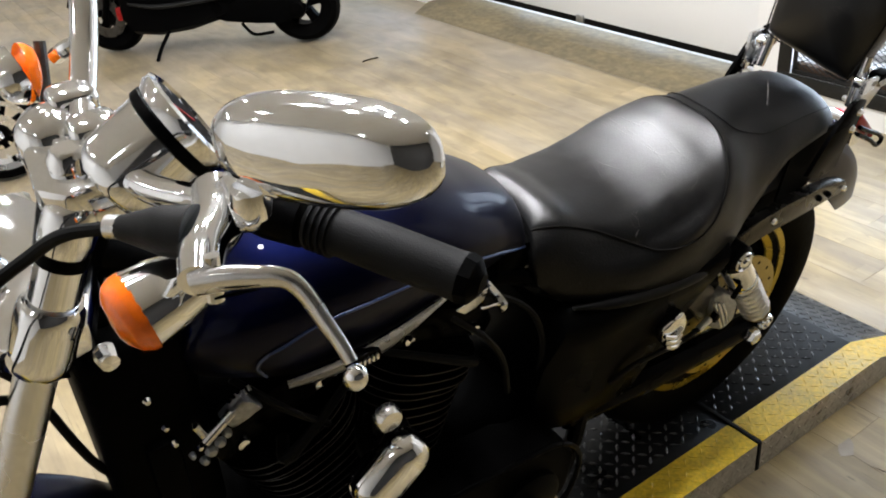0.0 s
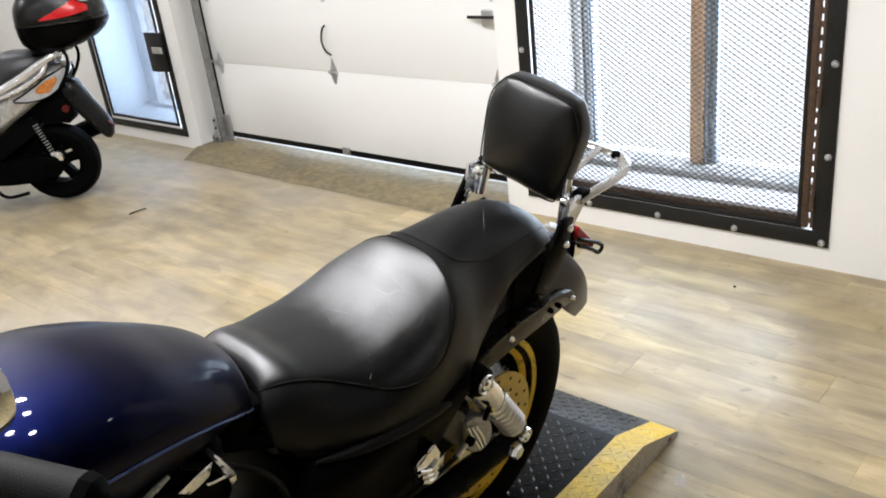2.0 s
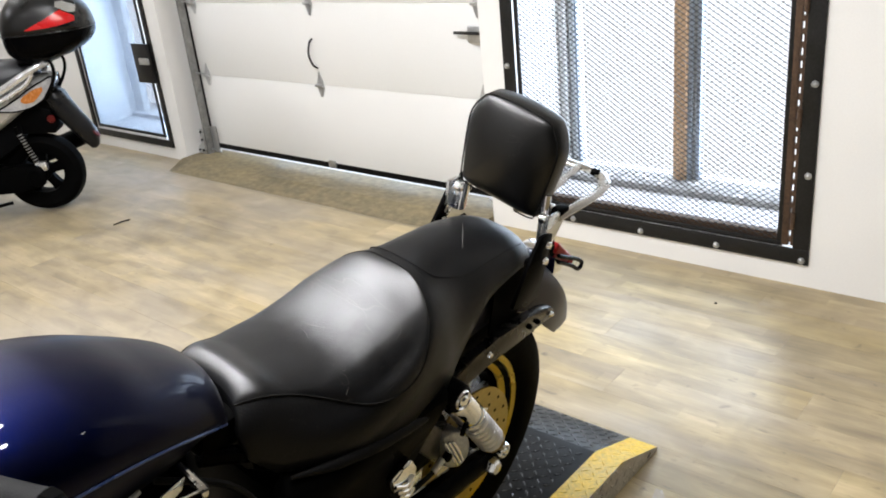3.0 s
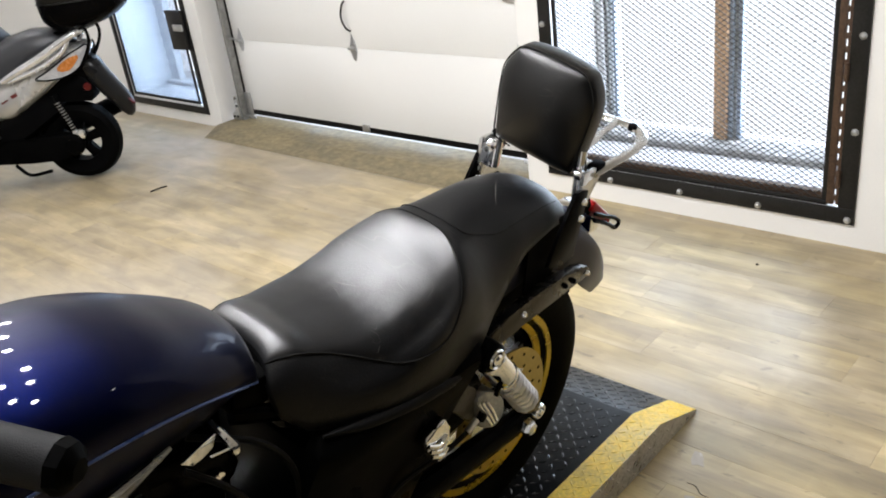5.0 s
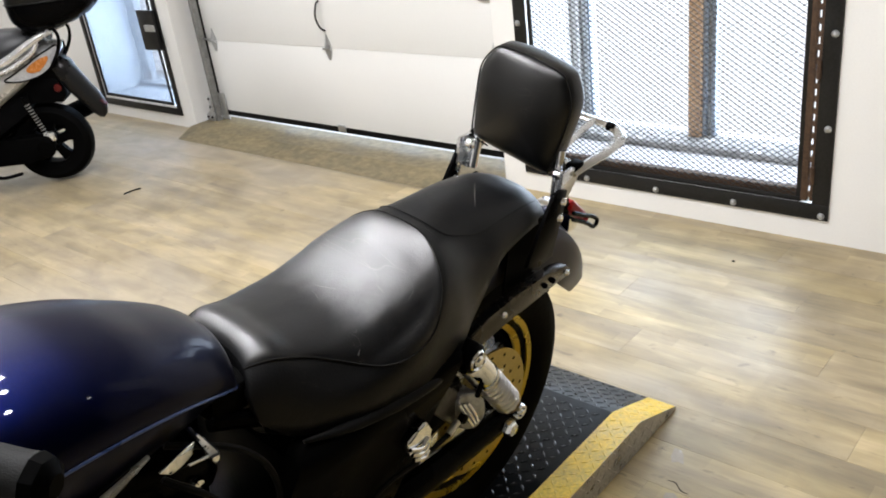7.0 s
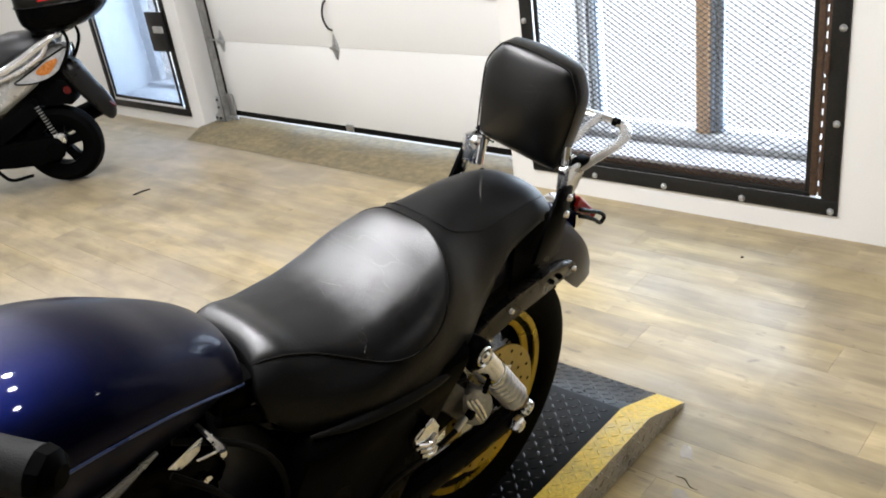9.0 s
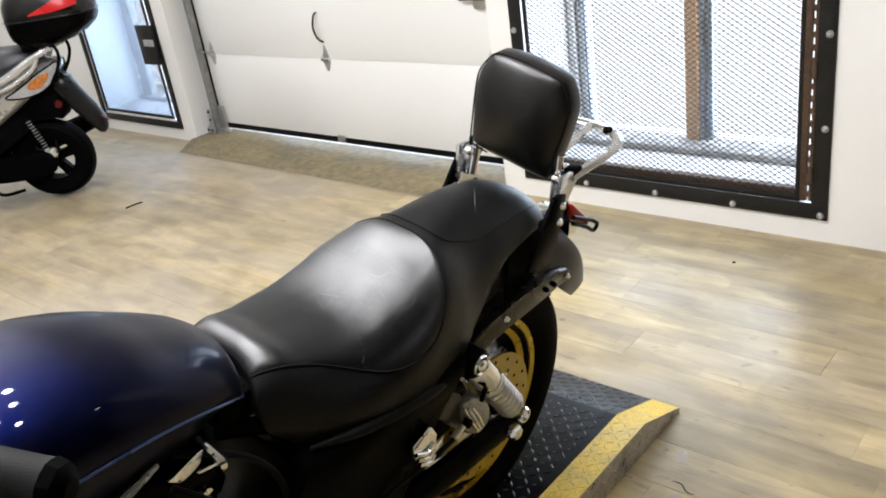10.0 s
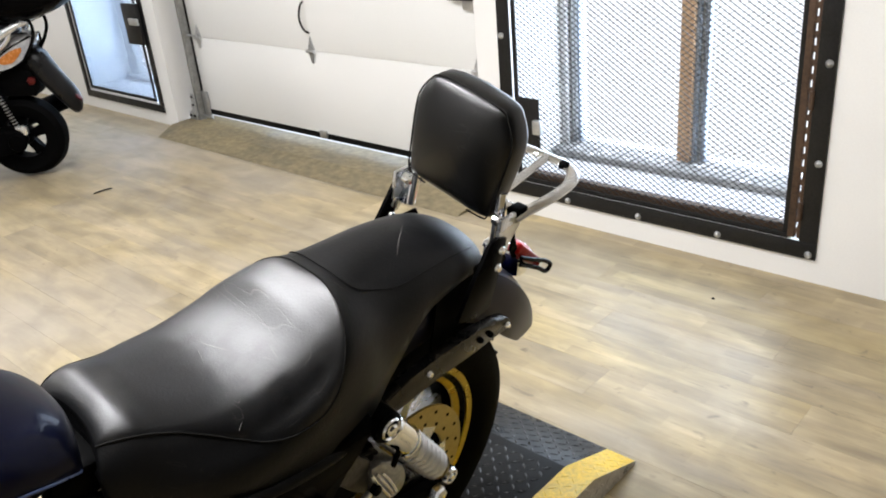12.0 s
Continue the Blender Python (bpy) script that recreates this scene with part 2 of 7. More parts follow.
AMBER_DULL = material("amber_bulb_cover", (0.42, 0.15, 0.035), 0.25, var=0.25, scale=60, bump=0.0)
RED_DULL = material("dull_red_reflector", (0.075, 0.006, 0.005), 0.4, var=0.3, bump=0.02, spec=0.2)
AMBER = material("amber_lens", (0.95, 0.17, 0.004), 0.16, var=0.15, scale=60, bump=0.12, coat=0.5)
BRASS = material("brassy_plating", (0.42, 0.32, 0.15), 0.35, 0.9, var=0.2, bump=0.02)
DARK_CAST = material("dark_cast_alloy", (0.075, 0.073, 0.070), 0.34, 0.8, var=0.4, scale=25, bump=0.12)
CASTING = material("grimy_cast_alloy", (0.30, 0.31, 0.325), 0.36, 0.9, var=0.45, scale=22, bump=0.12)
SPRING = material("pale_spring_steel", (0.80, 0.81, 0.83), 0.30, 0.6, var=0.1, bump=0.0)
RED = material("red_lens", (0.46, 0.008, 0.009), 0.3, var=0.1, bump=0.02, coat=0.15, spec=0.3)
CLEAR = material("clear_lens", (0.75, 0.76, 0.78), 0.1, var=0.1, bump=0.0, coat=1.0)
SILVER = material("silver_paint", (0.40, 0.395, 0.378), 0.24, 0.5, var=0.05, bump=0.0, coat=0.8)
CASE_GLOSS = material("glossy_black_lid", (0.002, 0.002, 0.002), 0.32, var=0.1, bump=0.0, coat=0.0, spec=0.35)
RAIL_SILVER = material("bright_silver_rail", (0.70, 0.71, 0.73), 0.20, 0.75, var=0.04, bump=0.0, coat=0.6)
SEAT_GREY = material("scooter_seat_vinyl", (0.016, 0.017, 0.020), 0.40, var=0.12, scale=14, fine=240, bump=0.05, spec=0.45)
PALE_MARK = material("pale_lettering", (0.75, 0.72, 0.68), 0.5, var=0.04, bump=0.0)
CHARCOAL = material("charcoal_plastic", (0.007, 0.007, 0.0075), 0.35, var=0.15, bump=0.04, spec=0.22)
DARK_PLASTIC = material("dark_plastic", (0.0012, 0.0012, 0.0014), 0.5, var=0.2, bump=0.08, spec=0.03)
SCUFF = material("scuffed_leather", (0.05, 0.047, 0.044), 0.6, var=0.5, scale=120, bump=0.2, spec=0.3)
STITCH = material("seat_stitching", (0.006, 0.0055, 0.005), 0.75, bump=0.0, spec=0.15)



def scuffs(m, scale, thin, lighter, depth):
    """Fine broken crease lines in leather: paler and slightly sunk."""
    n, l = m.node_tree.nodes, m.node_tree.links
    p = n["Principled BSDF"]
    tc = n.new("ShaderNodeTexCoord")
    lines = None
    for k, s in ((0, scale), (1, scale * 1.7)):
        mp, t = n.new("ShaderNodeMapping"), n.new("ShaderNodeTexNoise")
        mp.inputs["Rotation"].default_value = (0, 0, 0.5 + k)
        mp.inputs["Scale"].default_value = (1, 0.25, 1)
        t.inputs["Scale"].default_value, t.inputs["Detail"].default_value, t.inputs["Distortion"].default_value = s, 2, 0.8
        l.new(tc.outputs["Object"], mp.inputs[0])
        l.new(mp.outputs[0], t.inputs["Vector"])
        gap, off = n.new("ShaderNodeMath"), n.new("ShaderNodeMath")
        off.operation, gap.operation = "SUBTRACT", "ABSOLUTE"
        off.inputs[1].default_value = 0.5
        l.new(t.outputs[0], off.inputs[0])
        l.new(off.outputs[0], gap.inputs[0])
        r = n.new("ShaderNodeMapRange")
        r.inputs["From Min"].default_value, r.inputs["From Max"].default_value = 0.0, thin
        r.inputs["To Min"].default_value, r.inputs["To Max"].default_value = 1.0, 0.0
        l.new(gap.outputs[0], r.inputs[0])
        if lines is None:
            lines = r.outputs[0]
        else:
            mx = n.new("ShaderNodeMath")
            mx.operation = "MAXIMUM"
            l.new(lines, mx.inputs[0])
            l.new(r.outputs[0], mx.inputs[1])
            lines = mx.outputs[0]
    mask, where = n.new("ShaderNodeTexNoise"), n.new("ShaderNodeMapRange")
    mask.inputs["Scale"].default_value = 11.0
    l.new(tc.outputs["Object"], mask.inputs["Vector"])
    where.inputs["From Min"].default_value, where.inputs["From Max"].default_value = 0.55, 0.64
    l.new(mask.outputs[0], where.inputs[0])
    f = n.new("ShaderNodeMath")
    f.operation = "MULTIPLY"
    l.new(lines, f.inputs[0])
    l.new(where.outputs[0], f.inputs[1])
    mix = n.new("ShaderNodeMix")
    mix.data_type = "RGBA"
    mix.inputs[7].default_value = (*lighter, 1)
    l.new(f.outputs[0], mix.inputs[0])
    l.new(p.inputs["Base Color"].links[0].from_socket, mix.inputs[6])
    l.new(mix.outputs[2], p.inputs["Base Color"])
    bp = n.new("ShaderNodeBump")
    bp.inputs["Strength"].default_value, bp.inputs["Distance"].default_value, bp.invert = 0.5, depth, True
    l.new(f.outputs[0], bp.inputs["Height"])
    if p.inputs["Normal"].links:
        l.new(p.inputs["Normal"].links[0].from_socket, bp.inputs["Normal"])
    l.new(bp.outputs[0], p.inputs["Normal"])




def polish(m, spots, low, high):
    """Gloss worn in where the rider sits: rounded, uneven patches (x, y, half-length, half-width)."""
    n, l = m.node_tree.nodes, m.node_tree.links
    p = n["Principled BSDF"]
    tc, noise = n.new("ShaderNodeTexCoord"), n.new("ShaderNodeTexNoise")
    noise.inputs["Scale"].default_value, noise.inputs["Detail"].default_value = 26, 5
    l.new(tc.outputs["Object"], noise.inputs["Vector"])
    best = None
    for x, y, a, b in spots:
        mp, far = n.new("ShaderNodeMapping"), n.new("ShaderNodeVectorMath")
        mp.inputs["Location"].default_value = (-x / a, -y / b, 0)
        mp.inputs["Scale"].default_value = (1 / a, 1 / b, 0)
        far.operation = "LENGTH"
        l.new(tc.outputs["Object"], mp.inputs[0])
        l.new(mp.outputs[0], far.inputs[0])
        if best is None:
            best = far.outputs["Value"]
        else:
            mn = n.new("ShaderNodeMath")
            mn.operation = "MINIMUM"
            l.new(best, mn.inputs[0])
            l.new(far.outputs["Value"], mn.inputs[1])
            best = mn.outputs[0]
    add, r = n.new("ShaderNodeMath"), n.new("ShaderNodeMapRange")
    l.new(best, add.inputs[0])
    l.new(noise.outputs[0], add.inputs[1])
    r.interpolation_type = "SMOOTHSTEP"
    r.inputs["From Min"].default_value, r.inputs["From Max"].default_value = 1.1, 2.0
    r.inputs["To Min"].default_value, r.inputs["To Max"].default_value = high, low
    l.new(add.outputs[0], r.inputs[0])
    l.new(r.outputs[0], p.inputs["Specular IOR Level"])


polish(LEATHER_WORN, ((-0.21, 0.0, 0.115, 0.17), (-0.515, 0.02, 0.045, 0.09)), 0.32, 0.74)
scuffs(LEATHER_WORN, 6, 0.004, (0.05, 0.046, 0.042), 0.0004)
scuffs(LEATHER, 9, 0.003, (0.018, 0.017, 0.016), 0.0003)
scuffs(LEATHER_PAD, 14, 0.004, (0.016, 0.015, 0.014), 0.0003)

# ---- mesh helpers ----


def mesh_of(name, bm, mat, smooth=35):
    me = bpy.data.meshes.new(name)
    bmesh.ops.recalc_face_normals(bm, faces=bm.faces)
    bm.to_mesh(me)
    bm.free()
    me.materials.append(mat)
    if smooth:
        me.polygons.foreach_set("use_smooth", [True] * len(me.polygons))
        me.set_sharp_from_angle(angle=radians(smooth))
    return me


def part(name, bm, mat, parent=None, label="", smooth=35):
    """One bmesh as one mesh object under its thing."""
    ob = new(name, mesh_of(name, bm, mat, smooth))
    if parent:
        ob.parent = parent
    return tagged(ob, label) if label else ob


def thing(name, m, label, category, group="", kind=""):
    ob = new(name)
    ob.empty_display_size = 0.05
    ob.matrix_world = m
    return tagged(ob, label, category, group, kind)


def box(lo, hi, bevel=0.0, seg=2, bm=None, m=None):
    own = bmesh.new()
    bmesh.ops.create_cube(own, size=1)
    for v in own.verts:
        v.co = Vector([lo[i] + (v.co[i] + 0.5) * (hi[i] - lo[i]) for i in range(3)])
    if bevel:
        bmesh.ops.bevel(own, geom=own.edges[:], offset=bevel, segments=seg, profile=0.5, affect="EDGES")
    if m:
        bmesh.ops.transform(own, matrix=m, verts=own.verts)
    return join(bm, own)


def join(bm, own):
    if bm is None:
        return own
    at = {v: bm.verts.new(v.co) for v in own.verts}
    for f in own.faces:
        try:
            bm.faces.new([at[v] for v in f.verts])
        except ValueError:
            pass
    own.free()
    return bm


def skin(rings, closed=True, caps=True, bm=None):
    """A skin over rings of points; closed: each ring is a loop."""
    own = bmesh.new()
    vs = [[own.verts.new(p) for p in r] for r in rings]
    k = len(rings[0])
    for a, b in zip(vs, vs[1:]):
        for i in range(k if closed else k - 1):
            j = (i + 1) % k
            own.faces.new((a[i], a[j], b[j], b[i]))
    if caps and closed:
        own.faces.new(vs[0][::-1])
        own.faces.new(vs[-1])
    return join(bm, own)


def curve_points(pts, steps=6):
    """A smooth line through points."""
    p = [Vector(q) for q in pts]
    if len(p) < 3:
        return p
    p = [2 * p[0] - p[1]] + p + [2 * p[-1] - p[-2]]
    out = []
    for i in range(1, len(p) - 2):
        a, b, c, d = p[i - 1:i + 3]
        for s in range(steps):
            t = s / steps
            out.append(0.5 * (2 * b + (c - a) * t + (2 * a - 5 * b + 4 * c - d) * t * t + (3 * b - 3 * c + d - a) * t ** 3))
    return out + [p[-2]]


def tube(pts, radius, sides=12, bm=None, steps=6, flat=1.0):
    """A round bar along a smooth line; radius may be a list, one for each given point."""
    line = curve_points(pts, steps)
    rad = radius if isinstance(radius, (list, tuple)) else [radius] * len(pts)
    rings, up = [], None
    for i, q in enumerate(line):
        d = (line[min(i + 1, len(line) - 1)] - line[max(i - 1, 0)]).normalized()
        if up is None:
            up = Vector((0, 0, 1)) if abs(d.z) < 0.9 else Vector((0, 1, 0))
        side = d.cross(up).normalized()
        up = side.cross(d).normalized()
        f = i / max(1, len(line) - 1) * (len(rad) - 1)
        k = min(int(f), len(rad) - 2) if len(rad) > 1 else 0
        r = rad[k] + (rad[min(k + 1, len(rad) - 1)] - rad[k]) * (f - k)
        rings.append([q + (side * math.cos(a) + up * math.sin(a) * flat) * r for a in (2 * math.pi * s / sides for s in range(sides))])
    return skin(rings, bm=bm)


def lathe(profile, sides=32, axis="y", bm=None, m=None, close=False):
    """A profile of (radius, along) turned round an axis."""
    rings = []
    for r, h in profile:
        ring = []
        for s in range(sides):
            a = 2 * math.pi * s / sides
            c, d = r * math.cos(a), r * math.sin(a)
            ring.append(Vector({"y": (c, h, d), "z": (c, d, h), "x": (h, c, d)}[axis]))
        rings.append(ring)
    if close:
        rings.append(rings[0])
        own = skin(rings, caps=False)
        bmesh.ops.remove_doubles(own, verts=own.verts, dist=1e-6)
    else:
        own = skin(rings)
    if m:
        bmesh.ops.transform(own, matrix=m, verts=own.verts)
    return join(bm, own)


def rod(a, b, r, sides=12, bm=None, r2=None):
    return tube([a, b], [r, r if r2 is None else r2], sides, bm, 1)


def prism(outline, lo, hi, axis="y", bevel=0.0, bm=None, m=None):
    """An outline of 2D points, pushed from lo to hi along an axis (y: points are x, z; x: y, z; z: x, y)."""
    own = bmesh.new()
    place = {"y": lambda p, h: (p[0], h, p[1]), "x": lambda p, h: (h, p[0], p[1]), "z": lambda p, h: (p[0], p[1], h)}[axis]
    a, b = [own.verts.new(place(p, lo)) for p in outline], [own.verts.new(place(p, hi)) for p in outline]
    own.faces.new(a[::-1])
    own.faces.new(b)
    for i in range(len(a)):
        j = (i + 1) % len(a)
        own.faces.new((a[i], a[j], b[j], b[i]))
    if bevel:
        bmesh.ops.bevel(own, geom=own.edges[:], offset=bevel, segments=2, profile=0.5, affect="EDGES")
    if m:
        bmesh.ops.transform(own, matrix=m, verts=own.verts)
    return join(bm, own)


def raw(name, verts, faces, mat, parent=None, kind="", label="", smooth=0):
    me = bpy.data.meshes.new(name)
    me.from_pydata(verts, [], faces)
    me.materials.append(mat)
    ob = new(name, me)
    if parent:
        ob.parent = parent
    return tagged(ob, label, "", "", kind)


def lerp_table(rows, x):
    """Smooth values between the rows of a table whose first column rises."""
    if x <= rows[0][0]:
        return rows[0][1:]
    if x >= rows[-1][0]:
        return rows[-1][1:]
    k = next(i for i in range(len(rows) - 1) if x <= rows[i + 1][0])
    a, b = rows[k], rows[k + 1]
    h = b[0] - a[0]
    t = (x - a[0]) / h
    out = []
    for c in range(1, len(a)):
        d = (b[c] - a[c]) / h

        def slope(i):
            if i == 0 or i == len(rows) - 1:
                return d
            p, q = (rows[i][c] - rows[i - 1][c]) / (rows[i][0] - rows[i - 1][0]), (rows[i + 1][c] - rows[i][c]) / (rows[i + 1][0] - rows[i][0])
            return 0.0 if p * q <= 0 else 2 * p * q / (p + q)

        m0, m1 = slope(k) * h, slope(k + 1) * h
        out.append(a[c] * (2 * t ** 3 - 3 * t * t + 1) + m0 * (t ** 3 - 2 * t * t + t) + b[c] * (3 * t * t - 2 * t ** 3) + m1 * (t ** 3 - t * t))
    return tuple(out)


# ---- the room ----
WX = 3.10          # inner face of the wall with the door and the windows
DEEP = 0.64        # its thickness
X_BACK, Y_LO, Y_HI = -3.2, -1.8, 8.6
BIG = (1.605, 2.843, 0.14, 1.75)      # window openings: y, y, z, z
SMALL = (5.59, 6.50, 0.13, 1.75)
DOORWAY = (2.965, 5.42, 0.0, 2.25)
OPEN = [BIG, DOORWAY, SMALL]


def wall_with_openings(name, label):
    bm, y = None, Y_LO
    for a, b, lo, hi in OPEN:
        bm = box((WX, y, -0.05), (WX + DEEP, a, CEIL), bm=bm)
        if lo > 0:
            bm = box((WX, a, -0.05), (WX + DEEP, b, lo), bm=bm)
        bm = box((WX, a, hi), (WX + DEEP, b, CEIL), bm=bm)
        y = b
    bm = box((WX, y, -0.05), (WX + 0.32, y + 1.3, CEIL), bm=bm)
    bm = box((WX, y + 1.3, -0.05), (WX + DEEP, Y_HI, CEIL), bm=bm)
    bmesh.ops.remove_doubles(bm, verts=bm.verts, dist=1e-5)
    return tagged(part(name, bm, WALL, smooth=0), label, "wall", kind="structure")


wall_with_openings("wall_east", "thick white painted wall with deep window and door openings")
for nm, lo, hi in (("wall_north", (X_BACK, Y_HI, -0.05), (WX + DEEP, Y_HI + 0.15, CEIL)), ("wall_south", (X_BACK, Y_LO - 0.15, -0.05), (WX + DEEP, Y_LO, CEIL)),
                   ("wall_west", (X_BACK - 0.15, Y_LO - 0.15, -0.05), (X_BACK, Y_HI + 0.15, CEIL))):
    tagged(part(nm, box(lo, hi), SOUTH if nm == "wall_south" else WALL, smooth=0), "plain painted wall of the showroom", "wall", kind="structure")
tagged(part("column", box((2.455, 0.42, 0), (2.82, 0.822, CEIL - 0.001), 0.006), WALL), "square white painted column standing on the floor", "column", kind="structure")
tagged(part("ceiling", box((X_BACK - 0.15, Y_LO - 0.15, CEIL), (WX + DEEP, Y_HI + 0.15, CEIL + 0.1)), CEILM, smooth=0), "plain off-white ceiling", "ceiling", kind="structure")
floor = tagged(part("floor", box((X_BACK, Y_LO, -0.06), (WX + DEEP, Y_HI, -0.006)), SUBFLOOR, smooth=0), "wood-look vinyl plank floor, scuffed and grey in places", "floor", kind="structure")

for lx, ly, lw in LAMPS:
    cl = thing("ceiling_light", pose(lx, ly, CEIL), "round white ceiling light with a bright disc", "ceiling light", "ceiling lights")
    part("housing", lathe([(0.0, 0.0), (0.14, 0.0), (0.135, -0.05), (0.082, -0.06), (0.078, -0.05), (0.0, -0.05)], 28, "z"), LAMP_BODY, cl)

# ---- garage door ----
DX = 3.24


def garage_door():
    d = thing("garage_door", pose(DX, 0, 0), "white sectional garage door, closed, with galvanised hinges", "garage door")
    d["kind"] = "structure"
    a, b = 3.0, 5.30
    seams = [0.099, 0.538, 0.97, 1.41, 1.85, 2.29]
    for lo, hi in zip(seams, seams[1:]):
        part("door_panel", box((0, a, lo + 0.0005), (0.045, b, hi - 0.0005), 0.002), DOORPAINT, d)
    part("bottom_seal", box((0.002, a, 0.066), (0.014, b, 0.100), 0.003), RUBBER, d, "black rubber bottom seal")
    for z in seams[1:4]:
        for y in (a + 0.075, 4.19, b - 0.075):
            h = part("hinge", prism([(0, 0.075), (0.022, 0.02), (0.026, -0.012), (0.008, -0.062), (-0.008, -0.062), (-0.026, -0.012), (-0.022, 0.02)], -0.005, 0.0, "x", m=pose(0, y, z)), GALV, d)
            part("knuckle", rod((-0.012, y - 0.03, z), (-0.012, y + 0.03, z), 0.008, 10), GALV, h)
            for s in (-1, 1):
                part("bolt_head", lathe([(0.0, -0.010), (0.005, -0.009), (0.007, -0.004), (0.007, 0.0)], 8, "x", m=pose(0, y + s * 0.012, z + 0.025)), GALV, h)
    part("pull_handle", tube([(-0.004, 4.205, 0.785), (-0.026, 4.203, 0.77), (-0.034, 4.214, 0.71), (-0.028, 4.200, 0.655), (-0.004, 4.190, 0.63)], 0.0055, 10), FRAME_IRON, d, "black curved pull handle")
    part("bottom_bracket", box((-0.012, 4.16, 0.075), (0.0, 4.215, 0.115), 0.003), GALV, d)
    latch = part("slide_latch", box((-0.02, 3.05, 0.80), (0.0, 3.13, 0.875), 0.004), GALV, d, "galvanised slide latch")
    part("latch_bolt", rod((-0.028, 3.02, 0.845), (-0.028, 3.20, 0.845), 0.007, 10), FRAME_IRON, latch)
    # dark strip added to stop leaking light and darken the door's edge
    part("side_light_stop", box((0.012, 5.302, 0.066), (0.024, 5.414, 2.29), 0.002), RUBBER, d, "dark strip added beside the door to block light")
    foot = part("track_foot", prism([(5.325, 0.036), (5.405, 0.036), (5.402, 0.075), (5.36, 0.10), (5.352, 0.20), (5.325, 0.20)], -0.062, -0.056, "x", 0.001), GALV, d, "galvanised track foot plate")
    for y, z in ((5.345, 0.06), (5.385, 0.06), (5.34, 0.13), (5.34, 0.18)):
        part("bolt_head", lathe([(0.0, -0.010), (0.005, -0.009), (0.008, -0.004), (0.008, 0.0)], 8, "x", m=pose(-0.062, y, z)), FRAME_IRON, foot)
    part("seal_end", box((-0.010, 5.235, 0.040), (0.0, 5.298, 0.068), 0.003), SILL, d, "grey seal end piece")
    for y, s in ((5.318, 1), (2.975, -1)):
        t = part("track", prism([(y - 0.012, -0.05), (y + 0.012, -0.05), (y + 0.012, 0.0), (y + 0.009, 0.0), (y + 0.009, -0.046), (y - 0.009, -0.046), (y - 0.009, -0.01), (y - 0.012, -0.01)], 0.03, 2.3, "z",
                                m=Matrix(((0, 1, 0, 0), (1, 0, 0, 0), (0, 0, 1, 0), (0, 0, 0, 1)))), OLD_GALV, d, "dark galvanised vertical track")
        for z in (0.06, 0.55, 0.98, 1.42):
            part("roller", rod((-0.02, y - s * 0.10, z), (-0.02, y, z), 0.006, 8), GALV, t)
        part("corner_bracket", box((-0.014, y - 0.075 if s > 0 else y - 0.03, 0.05), (-0.006, y - 0.016 if s > 0 else y + 0.02, 0.21), 0.002), GALV, d)
    return d


garage_door()
tagged(part("threshold_ramp", skin([[(2.905, y0, 0.002), (3.29, y1, 0.002), (3.29, y1, 0.036), (3.05, y1, 0.034)] for y0, y1 in ((2.97, 2.97), (5.35, 5.412))]), RAMP_WOOD, smooth=0),
       "worn brown wooden ramp up to the garage door", "door ramp", kind="structure")

# pale strip added behind the door so the gap below it looks bright
tagged(part("threshold", box((3.292, 2.97, -0.05), (WX + DEEP - 0.002, 5.412, 0.030), 0.003), SILL, smooth=0), "pale strip added under the garage door to catch gap daylight", "threshold", kind="structure")

# ---- barred windows ----


def expanded_mesh(name, parent, y0, y1, z0, z1, lw, sw, t, x, mat):
    """Expanded metal: rows of zigzag strands that meet in diamonds."""
    verts, faces = [], []
    rows, cols = int((z1 - z0) / (sw / 2)) + 1, int((y1 - y0) / (lw / 2)) + 1
    for r in range(rows):
        base = len(verts)
        pts = [(y0 + c * lw / 2, z0 + r * sw / 2 + (sw / 2 if (c + r) % 2 == 0 else 0) * 0.92) for c in range(cols)]
        for c, (y, z) in enumerate(pts):
            y, z = min(y, y1), min(z, z1)
            verts += [(x - t, y, z - t * 0.9), (x + t, y, z - t * 0.9 + 0.001), (x + t, y, z + t * 0.9), (x - t, y, z + t * 0.9)]
            if c:
                a, b = base + 4 * (c - 1), base + 4 * c
                for k in range(4):
                    faces.append((a + k, a + (k + 1) % 4, b + (k + 1) % 4, b + k))
    return raw(name, verts, faces, mat, parent, "stuff")


def flat_bar_frame(w, y0, y1, z0, z1, bar, x0, x1, mat, name="frame_bar"):
    for lo, hi in (((x0, y0, z0), (x1, y1, z0 + bar)), ((x0, y0, z1 - bar), (x1, y1, z1)), ((x0, y0, z0 + bar + 0.001), (x1, y0 + bar, z1 - bar - 0.001)), ((x0, y1 - bar, z0 + bar + 0.001), (x1, y1, z1 - bar - 0.001))):
        part(name, box(lo, hi, 0.002), mat, w)


def bolt(w, x, y, z):
    part("bolt", lathe([(0.0, -0.012), (0.006, -0.011), (0.011, -0.006), (0.013, 0.0)], 10, "x", m=pose(x, y, z)), GALV, w)


